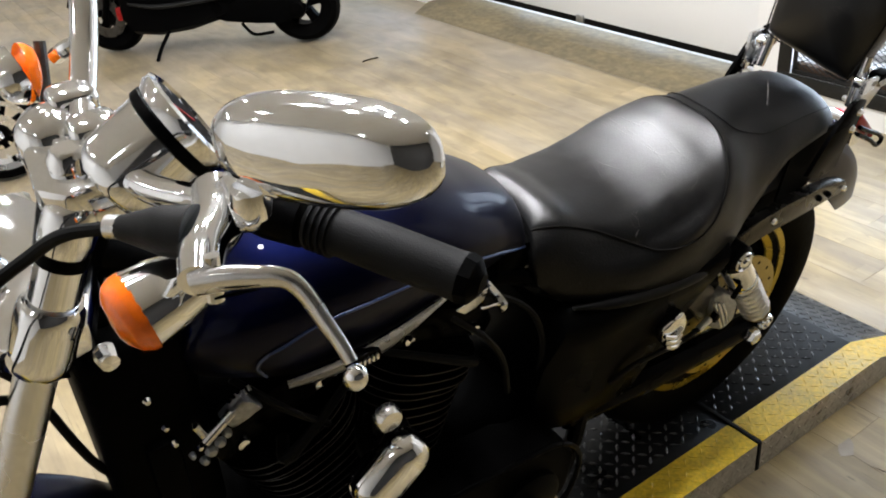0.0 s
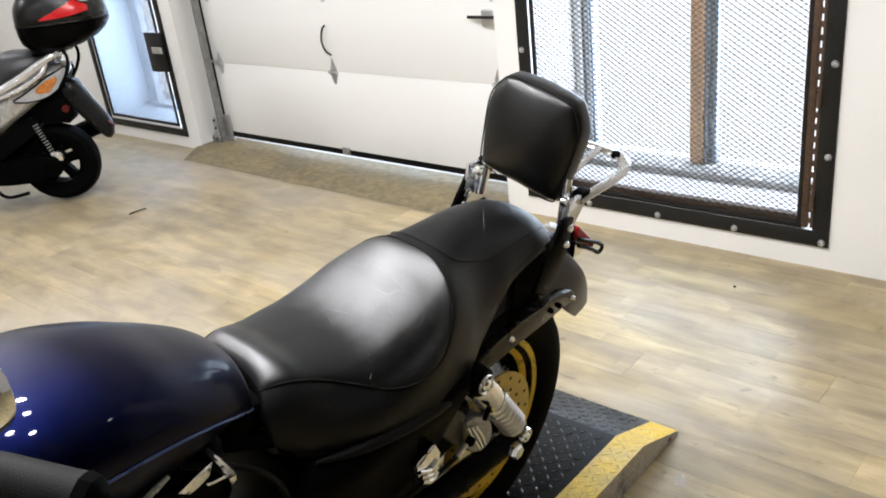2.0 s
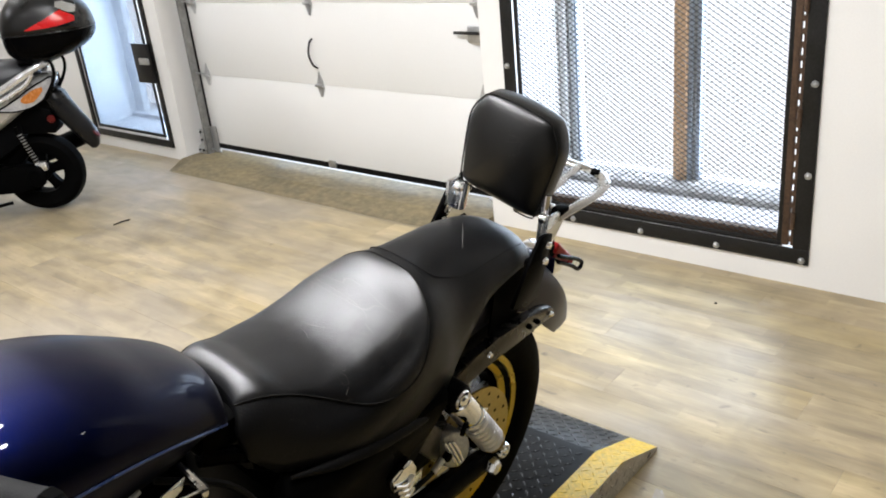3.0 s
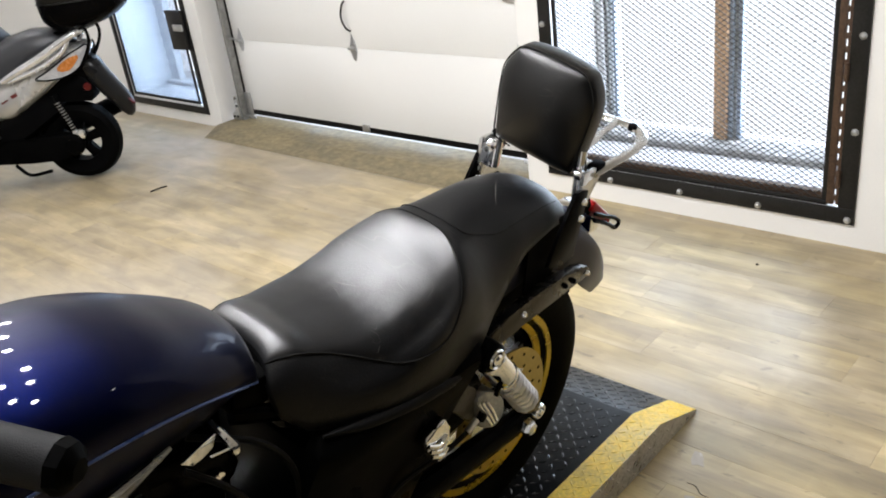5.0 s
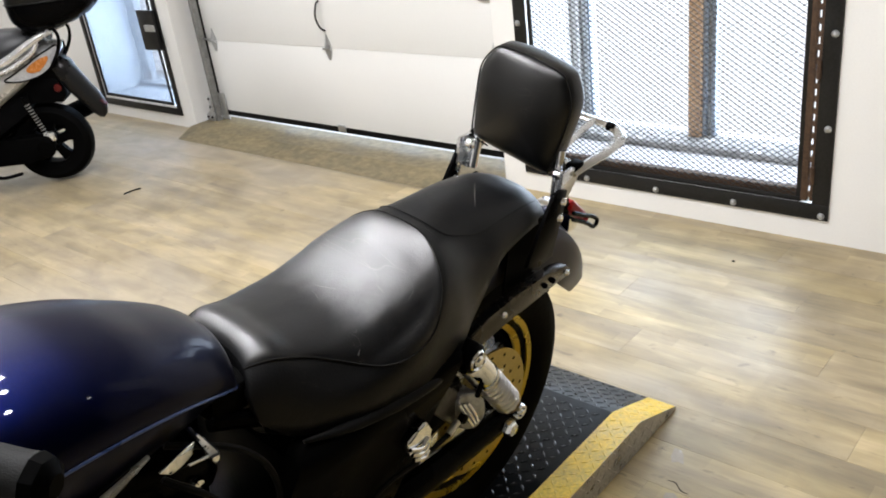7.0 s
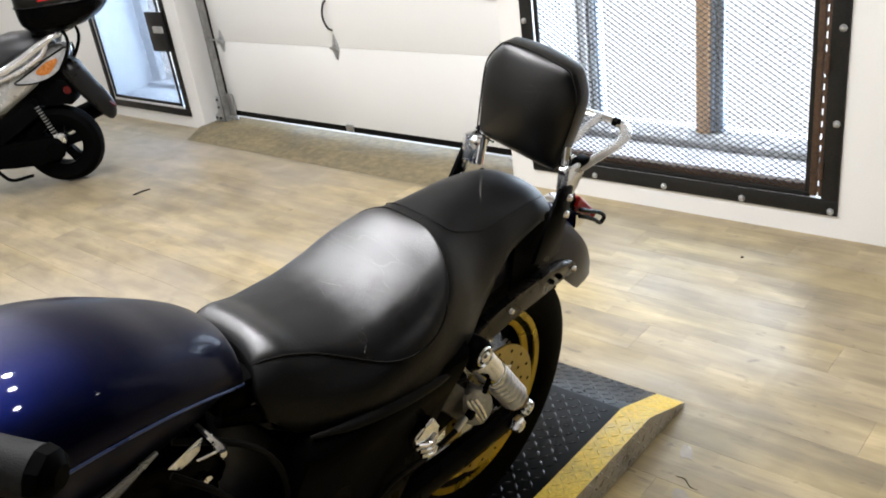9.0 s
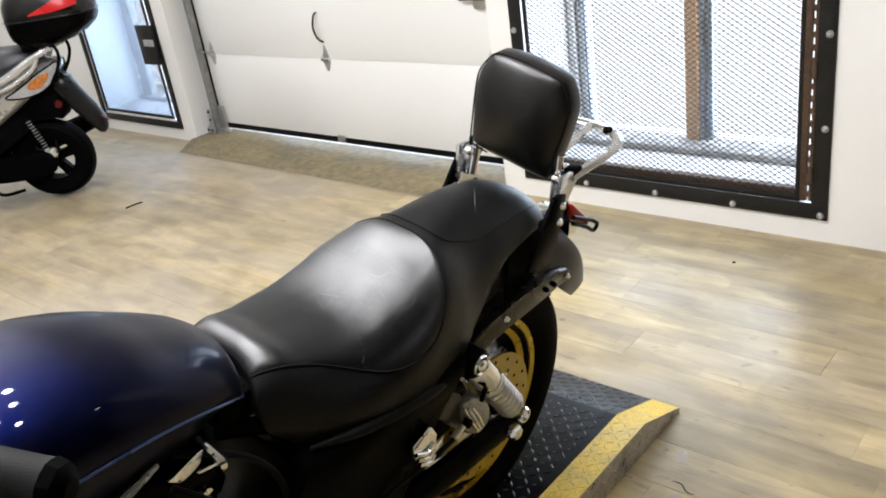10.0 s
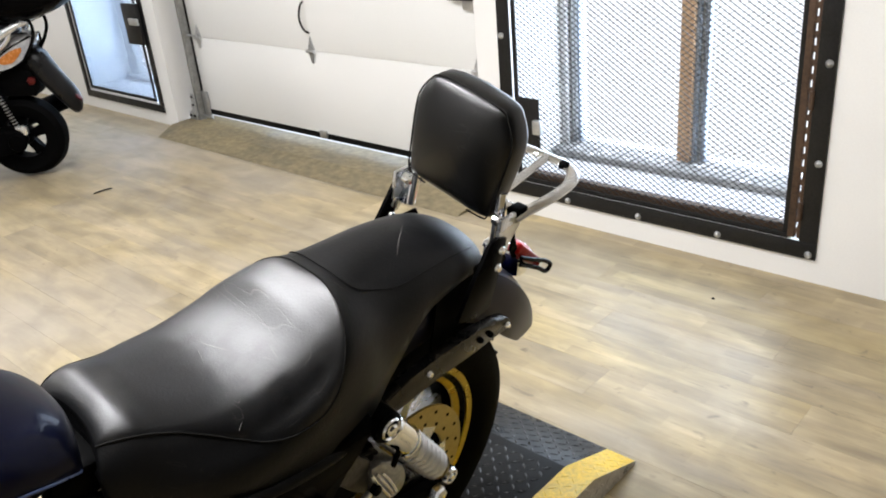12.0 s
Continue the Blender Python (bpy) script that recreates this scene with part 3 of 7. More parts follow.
def big_window():
    y0, y1, z0, z1 = 1.557, 2.845, 0.085, 1.80
    w = thing("window_1", pose(WX, 0, 0), "deep window behind a black bolted frame with an expanded steel screen", "window", kind="structure")
    flat_bar_frame(w, y0, y1, z0, z1, 0.058, -0.010, -0.001, FRAME_IRON)
    for i in range(4):
        bolt(w, -0.010, 1.58 + 0.316 * (i + 0), 0.102)
    for i in range(1, 5):
        bolt(w, -0.010, 1.578, 0.102 + 0.318 * i)
        bolt(w, -0.010, 2.825, 0.102 + 0.318 * i)
    # hinged inner leaf of angle iron
    flat_bar_frame(w, y0 + 0.1, y1 - 0.06, z0 + 0.055, z1 - 0.06, 0.018, 0.004, 0.012, FRAME_IRON, "leaf_bar")
    part("hinge_strip", box((-0.004, y0 + 0.0585, 0.15), (0.012, y0 + 0.069, z1 - 0.07), 0.002), RUST, w, "rusty hinge-side angle iron")
    part("hinge_strip", box((-0.004, y0 + 0.077, 0.15), (0.012, y0 + 0.100, z1 - 0.07), 0.002), RUST, w, "rusty hinge-side angle iron")
    for i in range(36):
        part("strip_tab", box((-0.002, y0 + 0.068, 0.165 + i * 0.043), (0.010, y0 + 0.078, 0.184 + i * 0.043)), RUST, w)
    part("bottom_angle", box((0.020, y0 + 0.101, z0 + 0.058), (0.052, y1 - 0.062, z0 + 0.098), 0.003), RUST, w, "rusty angle iron along the bottom")
    for z in (0.25, 0.62, 1.0, 1.4):
        part("hinge_barrel", rod((-0.012, y0 + 0.062, z - 0.03), (-0.012, y0 + 0.062, z + 0.03), 0.008, 10), RUST, w)
    expanded_mesh("screen", w, y0 + 0.085, y1 - 0.065, z0 + 0.06, z1 - 0.06, 0.0315, 0.0205, 0.0016, 0.016, MESHM)
    part("lock_plate", box((-0.006, 2.66, 0.28), (0.0, 2.76, 0.50), 0.002), FRAME_IRON, w, "black lock plate")
    part("padlock", box((-0.03, 2.64, 0.36), (-0.008, 2.68, 0.42), 0.006), GALV, w, "steel padlock")
    # sill, outer sashes and posts
    part("window_sill", box((0.035, BIG[0] + 0.002, BIG[2] - 0.03), (DEEP - 0.01, BIG[1] - 0.002, BIG[2] + 0.004), 0.004), SILL, w, "rough grey plastered sill")
    bx = 0.46
    lo, hi = BIG[2] + 0.036, BIG[3]
    part("sill_ledge", box((bx - 0.14, BIG[0] + 0.003, BIG[2] + 0.004), (bx + 0.03, BIG[1] - 0.003, lo - 0.001), 0.01), SILL_DARK, w, "weathered mortar ledge")
    chips = None
    for i in range(26):
        cy, cx, r = random.uniform(BIG[0] + 0.05, BIG[1] - 0.05), random.uniform(bx - 0.15, bx - 0.03), random.uniform(0.008, 0.022)
        own = bmesh.new()
        bmesh.ops.create_icosphere(own, subdivisions=1, radius=r)
        for v in own.verts:
            v.co = Vector((cx, cy, lo - 0.004)) + Vector((v.co.x, v.co.y * 1.7, v.co.z * 0.5)) * random.uniform(0.75, 1.2)
        chips = join(chips, own)
    tagged(part("mortar_crumbs", chips, SILL, w, smooth=0), kind="stuff")
    part("timber_post", box((bx - 0.04, 2.230, lo), (bx + 0.03, 2.284, hi), 0.004), TIMBER, w, "brown timber mullion")
    part("window_frame", box((bx - 0.022, 2.211, lo), (bx + 0.02, 2.228, hi), 0.003), ALU, w, "pale metal sash stile")
    part("window_frame", box((bx - 0.012, 2.198, lo), (bx + 0.02, 2.209, hi), 0.003), OLD_GALV, w, "weathered sash stile")
    part("window_frame", box((bx - 0.012, 2.176, lo), (bx + 0.02, 2.194, hi), 0.003), ALU, w)
    part("window_frame", box((bx - 0.012, 2.766, lo), (bx + 0.02, 2.780, hi), 0.003), ALU, w)
    part("jamb_stop", box((bx - 0.03, 2.790, lo), (bx + 0.024, 2.802, hi), 0.003), OLD_GALV, w, "weathered grey stop")
    part("jamb_lining", box((bx - 0.05, 2.808, lo), (bx + 0.03, BIG[1] - 0.003, hi), 0.004), SILL, w, "rough grey plaster edge")
    return w


def wire_screen(name, parent, y0, y1, z0, z1, pitch, t, x, mat):
    """A woven screen: upright and level wires on a square pitch."""
    verts, faces = [], []
    spans = [((y0 + i * pitch, z0), (y0 + i * pitch, z1)) for i in range(int((y1 - y0) / pitch) + 1)] + [((y0, z0 + i * pitch), (y1, z0 + i * pitch)) for i in range(int((z1 - z0) / pitch) + 1)]
    for (ya, za), (yb, zb) in spans:
        base, up = len(verts), ya == yb
        off = 0 if up else 2 * t
        for y, z in ((ya, za), (yb, zb)):
            a, b = (t, 0) if up else (0, t)
            verts += [(x - t + off, y - a, z - b), (x + t + off, y - a, z - b), (x + t + off, y + a, z + b), (x - t + off, y + a, z + b)]
        faces += [(base + k, base + (k + 1) % 4, base + 4 + (k + 1) % 4, base + 4 + k) for k in range(4)]
    return raw(name, verts, faces, mat, parent, "stuff")


def rough_bar(lo, hi, along, rough, seed):
    """A long bar with crumbled, uneven edges."""
    rnd, n = random.Random(seed), int((hi[along] - lo[along]) / 0.02)
    u, v = [k for k in range(3) if k != along]
    rings = []
    for i in range(n + 1):
        ring = []
        for a, b in ((0, 0), (0.5, 0), (1, 0), (1, 0.5), (1, 1), (0.5, 1), (0, 1), (0, 0.5)):
            p = [0, 0, 0]
            p[along] = lo[along] + (hi[along] - lo[along]) * i / n
            p[u] = lo[u] + (hi[u] - lo[u]) * a + (rnd.uniform(0, rough) if a == 0 else -rnd.uniform(0, rough) if a == 1 else 0)
            p[v] = lo[v] + (hi[v] - lo[v]) * b + (rnd.uniform(0, rough) if b == 0 else -rnd.uniform(0, rough * 0.2) if b == 1 else 0)
            ring.append(tuple(p))
        rings.append(ring)
    return skin(rings)


def small_window():
    y0, y1, z0, z1 = 5.545, 6.545, 0.075, 1.80
    w = thing("window_2", pose(WX, 0, 0), "narrow window behind a black framed wire screen with a lock box", "window", kind="structure")
    flat_bar_frame(w, y0, y1, z0, z1, 0.045, -0.010, -0.001, FRAME_IRON)
    flat_bar_frame(w, y0 + 0.095, y1 - 0.046, z0 + 0.056, z1 - 0.06, 0.020, 0.004, 0.014, FRAME_IRON, "leaf_bar")
    wire_screen("screen", w, y0 + 0.11, y1 - 0.055, z0 + 0.06, z1 - 0.07, 0.0095, 0.0011, 0.018, SCREENM)
    box_ = part("lock_box", box((-0.035, 5.565, 0.50), (-0.012, 5.74, 0.745), 0.003), FRAME_IRON, w, "black steel lock box")
    part("slide_bolt", box((-0.05, 5.56, 0.62), (-0.036, 5.66, 0.66), 0.003), GALV, box_)
    part("window_sill", box((0.035, SMALL[0] + 0.002, SMALL[2] - 0.03), (DEEP - 0.01, SMALL[1] - 0.002, SMALL[2] + 0.004), 0.004), SILL, w)
    part("jamb_lining", rough_bar((0.315, 6.375, SMALL[2] + 0.036), (0.375, SMALL[1] - 0.002, SMALL[3]), 2, 0.010, 31), PLASTER, w, "rough grey plaster edge")
    part("sill_ledge", rough_bar((0.27, SMALL[0] + 0.003, SMALL[2] + 0.005), (0.375, SMALL[1] - 0.003, SMALL[2] + 0.034), 1, 0.008, 32), PLASTER, w, "rough plaster ledge")
    return w


big_window()
small_window()
back = part("backdrop", box((WX + DEEP + 0.5, -1.0, -0.5), (WX + DEEP + 0.52, 13.0, 3.2)), DAY, smooth=0)
tagged(back, "bright hazy daylight outside the windows", "backdrop", kind="structure")
tagged(part("ground", box((WX + DEEP, -60, -0.10), (90, 90, -0.06)), SILL, smooth=0), "pale ground outside", "ground", kind="structure")

# ---- checker plate stand ----
PLAT_Y0, PLAT_Y1, PLAT_Z = 1.565, 2.20, 0.08


def treads(name, parent, mat, spots, axis, level, nrm, stretch=1.0):
    """Raised lozenges in alternating directions. spots: (u, v, turn); axis: maps u, v to a place on the face."""
    verts, faces = [], []
    ln, wd, h = (0.0118, 0.0040, 0.0019) if mat is not PLATE_YELLOW else (0.0115, 0.0026, 0.0009)
    for u, v, k in spots:
        c, s = math.cos(k), math.sin(k)
        b = len(verts)
        for du, dv, dh in ((-ln, 0, 0), (0, -wd, 0), (ln, 0, 0), (0, wd, 0), (-ln * 0.45, 0, h), (ln * 0.45, 0, h)):
            p = axis(u + c * du - s * dv, v + s * du + c * dv)
            verts.append(tuple(p[i] + nrm[i] * (dh + 0.0002) for i in range(3)))
        faces += [(b, b + 1, b + 4), (b + 1, b + 5, b + 4), (b + 1, b + 2, b + 5), (b + 2, b + 3, b + 5), (b + 3, b + 4, b + 5), (b + 3, b, b + 4)]
    return raw(name, verts, faces, mat, parent, "stuff")


def stand_section(x0, x1, sloped):
    """One length of the stand: a folded checker plate box with a yellow edge; sloped: its end runs down to the floor."""
    w = thing("display_platform", pose(0, 0, 0), "low black checker plate platform with a worn yellow edge stripe", "platform", "platform sections")
    kink = x1 - 0.185 if sloped else x1
    z = PLAT_Z
    outline = [(x0, 0.002), (x1, 0.002), (x1, 0.012), (kink, z), (x0, z)] if sloped else [(x0, 0.002), (x1, 0.002), (x1, z), (x0, z)]
    part("deck", prism(outline, PLAT_Y0 + 0.004, PLAT_Y1, "y", 0.0015), PLATE_BLACK, w)
    part("side_plate", prism(outline, PLAT_Y0, PLAT_Y0 + 0.0035, "y", 0.0), PLATE_SIDE, w, "bare checker plate side")
    top = [(x0 + 0.002, z), (kink, z)] + ([(x1 - 0.002, 0.012)] if sloped else [])
    rings = [[(x, y, h + dz) for y, dz in ((PLAT_Y0 - 0.0005, 0.0003), (PLAT_Y0 + 0.078, 0.0003), (PLAT_Y0 + 0.078, 0.0014), (PLAT_Y0 - 0.0005, 0.0014))] for x, h in top]
    part("yellow_stripe", skin(rings), PLATE_YELLOW, w, "worn yellow painted edge stripe")
    black, yellow, side = [], [], []
    step = 0.0245
    nx, ny = int((kink - x0 - 0.01) / step), int((PLAT_Y1 - PLAT_Y0) / step)
    for i in range(nx):
        for j in range(ny):
            u, v = x0 + 0.012 + i * step, PLAT_Y0 + 0.012 + j * step
            a = radians(45 if (i + j) % 2 else -45)
            if v < PLAT_Y0 + 0.07:
                yellow.append((u, v, a))
            elif v > PLAT_Y0 + 0.088:
                black.append((u, v, a))
        for j in range(3):
            side.append((x0 + 0.012 + i * step, 0.014 + j * step * 1.15, radians(45 if (i + j) % 2 else -45)))
    treads("tread", w, PLATE_WORN, black, lambda u, v: (u, v, z), z, (0, 0, 1))
    treads("yellow_tread", w, PLATE_YELLOW, yellow, lambda u, v: (u, v, z + 0.0013), z, (0, 0, 1))
    treads("side_tread", w, PLATE_STEEL, side, lambda u, v: (u, PLAT_Y0, v), 0, (0, -1, 0))
    if sloped:
        ln = math.hypot(x1 - kink, z - 0.012)
        dx, dz = (x1 - kink) / ln, (0.012 - z) / ln
        sl = [(i, j) for i in range(int(ln / step)) for j in range(ny)]
        at = lambda u, v: (kink + u * dx, v, z + u * dz)
        treads("slope_tread", w, PLATE_WORN, [(0.01 + i * step, PLAT_Y0 + 0.012 + j * step, radians(45 if (i + j) % 2 else -45)) for i, j in sl if j * step > 0.078], at, 0, (-dz, 0, dx))
        treads("yellow_slope_tread", w, PLATE_YELLOW, [(0.01 + i * step, PLAT_Y0 + 0.012 + j * step, radians(45 if (i + j) % 2 else -45)) for i, j in sl if j * step < 0.058], lambda u, v: tuple(p + q for p, q in zip(at(u, v), (-dz * 0.0013, 0, dx * 0.0013))), 0, (-dz, 0, dx))
        treads("side_slope_tread", w, PLATE_STEEL, [(kink + 0.01 + i * step, 0.012 + j * step * 1.15, radians(45 if (i + j) % 2 else -45)) for i in range(8) for j in range(3) if 0.012 + j * step * 1.15 < z - 0.012 - (i * step + 0.02) * 0.37], lambda u, v: (u, PLAT_Y0, v), 0, (0, -1, 0))
    return w


stand_section(1.335, 1.955, True)
stand_section(0.10, 1.322, False)
stand_section(-1.12, 0.087, False)
tagged(part("rubber_joint_strip", prism([(1.323, 0.003), (1.334, 0.003), (1.334, PLAT_Z + 0.004), (1.323, PLAT_Z + 0.004)], PLAT_Y0 - 0.003, PLAT_Y1, "y", 0.002), RUBBER), "black rubber strip in the platform joint", "joint strip")

# ---- the motorcycle on the stand ----
BIKE = thing("motorcycle", pose(1.30, 1.80, PLAT_Z + 0.001, 10, 0, 0), "dark blue cruiser motorcycle with chrome trim leaning on its stand", "motorcycle")
V = Vector


def se_ring(x, zt, zb, w, n=2.6, k=20, tuck=0.012):
    """A cross-section: a flattened arch of half-width w from zb up to zt, with its foot tucked in."""
    pts = [(x, -w + tuck * 1.5, zb - tuck)]
    for i in range(k + 1):
        a = math.pi * i / k
        c, s = math.cos(a), math.sin(a)
        pts.append((x, -w * math.copysign(abs(c) ** (2 / n), c), zb + (zt - zb) * abs(s) ** (2 / n)))
    return pts + [(x, w - tuck * 1.5, zb - tuck)]


SEAT = [(-0.550, 0.750, 0.705, 0.094), (-0.5485, 0.757, 0.692, 0.100), (-0.543, 0.763, 0.676, 0.105), (-0.525, 0.771, 0.657, 0.114), (-0.495, 0.777, 0.635, 0.127), (-0.45, 0.767, 0.630, 0.145), (-0.36, 0.758, 0.617, 0.166), (-0.28, 0.772, 0.612, 0.170),
        (-0.22, 0.797, 0.608, 0.164), (-0.17, 0.812, 0.608, 0.155), (-0.10, 0.810, 0.640, 0.134), (0.0, 0.802, 0.705, 0.120), (0.09, 0.785, 0.715, 0.112), (0.145, 0.762, 0.700, 0.098), (0.185, 0.728, 0.680, 0.075), (0.203, 0.698, 0.670, 0.045)]
# x, crest, height of the widest line, lower edge, half-width
TANK = [(-1.065, 0.80, 0.790, 0.770, 0.030), (-1.05, 0.838, 0.802, 0.762, 0.075), (-1.00, 0.888, 0.820, 0.755, 0.122), (-0.93, 0.914, 0.834, 0.744, 0.147), (-0.85, 0.922, 0.837, 0.744, 0.152), (-0.77, 0.914, 0.829, 0.745, 0.146), (-0.70, 0.894, 0.813, 0.750, 0.135), (-0.64, 0.865, 0.791, 0.746, 0.121),
        (-0.60, 0.840, 0.771, 0.752, 0.108), (-0.58, 0.823, 0.761, 0.748, 0.100), (-0.567, 0.804, 0.753, 0.744, 0.094), (-0.561, 0.786, 0.746, 0.739, 0.087)]


# where the rider's scoop ends towards the pillion: height round the section, x
SCOOP = [(0.0, -0.29), (0.128, -0.273), (0.165, -0.243), (0.28, -0.223), (0.455, -0.204), (0.665, -0.186), (0.80, -0.177), (0.90, -0.172), (1.0, -0.1705)]


def seat_part():
    # fuller, squarer where the rider sits, near side only to fit the camera's view
    full = lambda x, side: 2.3 + 0.5 * math.exp(-((x + 0.545) / 0.07) ** 2) + (2.1 * math.exp(-((x + 0.25) / 0.10) ** 2) if side < 0 else 0)
    xs = [-0.550, -0.5495, -0.5485, -0.547, -0.5445] + [-0.541 + 0.744 * i / 60 for i in range(61)]
    rings = []

    def worn_in(x, f, p):
        """Sinks the padding into the rider's scoop and bows the nose: f runs from 0 at the near foot over 1 at the crest to 2."""
        zt, zb, w = lerp_table(SEAT, x)
        q = V(p)
        g = min(f, 2 - f)
        q.z -= max(0, 1 - ((x + 0.40) / 0.17) ** 2) * 0.010 * max(0, 1 - (q.y / (w * 0.7)) ** 2)
        e = lerp_table(SCOOP, g)[0] - x
        if 0 < e < 0.30:
            k = (1 - math.exp(-e / 0.035)) * (1 - e / 0.30) ** 0.8 * 0.026 * min(1, max(0, (g - 0.16) / 0.2)) * (1 - 0.75 * max(0, (g - 0.7) / 0.3) ** 1.5) * (1 if f < 1 else 0.4)
            q.y *= 1 - k / w * 0.8
            q.z -= k * 0.8
        q.x += 0.024 * min(1, max(0, (-0.50 - x) / 0.05)) * max(0, 1 - (q.y / w) ** 2)
        return q

    # far side slimmed so that the outline fits the camera's view
    slim = lambda x: 1 - 0.34 * min(1, max(0, (x + 0.25) / 0.13)) ** 2 * (3 - 2 * min(1, max(0, (x + 0.25) / 0.13)))
    for x in xs:
        zt, zb, w = lerp_table(SEAT, x)
        ring = se_ring(x, zt, zb, w, full(x, -1), 28, 0.010)[:16] + se_ring(x, zt, zb, w * slim(x), full(x, 1), 28, 0.010)[16:]
        turn = [0.0] + [2 * i / 28 for i in range(29)] + [2.0]
        rings.append([worn_in(x, f, V(p)) for f, p in zip(turn, ring)])
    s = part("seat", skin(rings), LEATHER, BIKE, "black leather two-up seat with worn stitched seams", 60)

    def on(x, f, side=-1, lift=0.0012):
        zt, zb, w = lerp_table(SEAT, x)
        a = f * math.pi / 2
        n = full(x, side)
        w *= slim(x) if side > 0 else 1
        y = side * w * max(0, math.cos(a)) ** (2 / n)
        z = zb + (zt - zb) * math.sin(a) ** (2 / n)
        return worn_in(x, f if side < 0 else 2 - f, V((x, y * (1 + lift / w), z + lift)))

    RIM = [(-0.1705, 1.0), (-0.171, 0.97), (-0.172, 0.90), (-0.177, 0.80), (-0.186, 0.665), (-0.204, 0.455), (-0.223, 0.28), (-0.243, 0.165), (-0.273, 0.128), (-0.314, 0.155), (-0.350, 0.247), (-0.379, 0.363), (-0.414, 0.468), (-0.449, 0.545), (-0.489, 0.568), (-0.525, 0.592), (-0.5475, 0.615)]
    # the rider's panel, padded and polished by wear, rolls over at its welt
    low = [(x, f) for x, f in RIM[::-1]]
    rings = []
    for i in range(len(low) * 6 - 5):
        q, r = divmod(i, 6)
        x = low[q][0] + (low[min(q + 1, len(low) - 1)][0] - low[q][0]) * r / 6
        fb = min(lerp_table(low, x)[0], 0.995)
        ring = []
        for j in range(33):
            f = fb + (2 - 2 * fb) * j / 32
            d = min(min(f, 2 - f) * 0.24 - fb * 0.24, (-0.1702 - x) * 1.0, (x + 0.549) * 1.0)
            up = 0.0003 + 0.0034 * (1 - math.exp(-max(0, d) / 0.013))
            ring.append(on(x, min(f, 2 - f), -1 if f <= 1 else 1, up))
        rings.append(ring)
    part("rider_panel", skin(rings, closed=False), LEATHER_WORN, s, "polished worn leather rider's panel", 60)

    # welt between the rider's scoop and the pillion, over the top and down both sides, then forward along the flank
    for side in (-1, 1):
        line = [on(x, f, side) for x, f in RIM]
        part("seam", tube(line, 0.0014, 8, steps=8), STITCH, s, "stitched seam")
        line = [on(x, f, side) for x, f in ((-0.150, 1.0), (-0.150, 0.905), (-0.147, 0.785), (-0.134, 0.655), (-0.096, 0.54), (-0.058, 0.45), (0.006, 0.39), (0.069, 0.385), (0.13, 0.40))]
        part("stitching", tube(line, 0.0009, 6, steps=8), STITCH, s)
    # pale scuffs worn into the leather
    for pts in (((0.042, 0.95), (0.02, 0.87), (0.0, 0.79), (-0.027, 0.67)), ((-0.291, 0.57), (-0.312, 0.52), (-0.330, 0.465), (-0.345, 0.41)), ((-0.330, 0.60), (-0.342, 0.575), (-0.352, 0.54)), ((-0.36, 0.50), (-0.372, 0.47), (-0.379, 0.43))):
        part("scuff", tube([on(x, f, -1, 0.0026 if x < -0.2 else 0.0004) for x, f in pts], [0.0003, 0.0012, 0.0011, 0.0003][:len(pts)], 6, steps=6), SCUFF, s)
    part("seat_base", skin([se_ring(x, lerp_table(SEAT, x)[1] + 0.004, lerp_table(SEAT, x)[1] - 0.012, lerp_table(SEAT, x)[2] * slim(x) - 0.008, 3.0, 10) for x in (-0.535, -0.48, -0.36, -0.25, -0.12, 0.0, 0.1, 0.18)]), BLACK_SATIN, s)


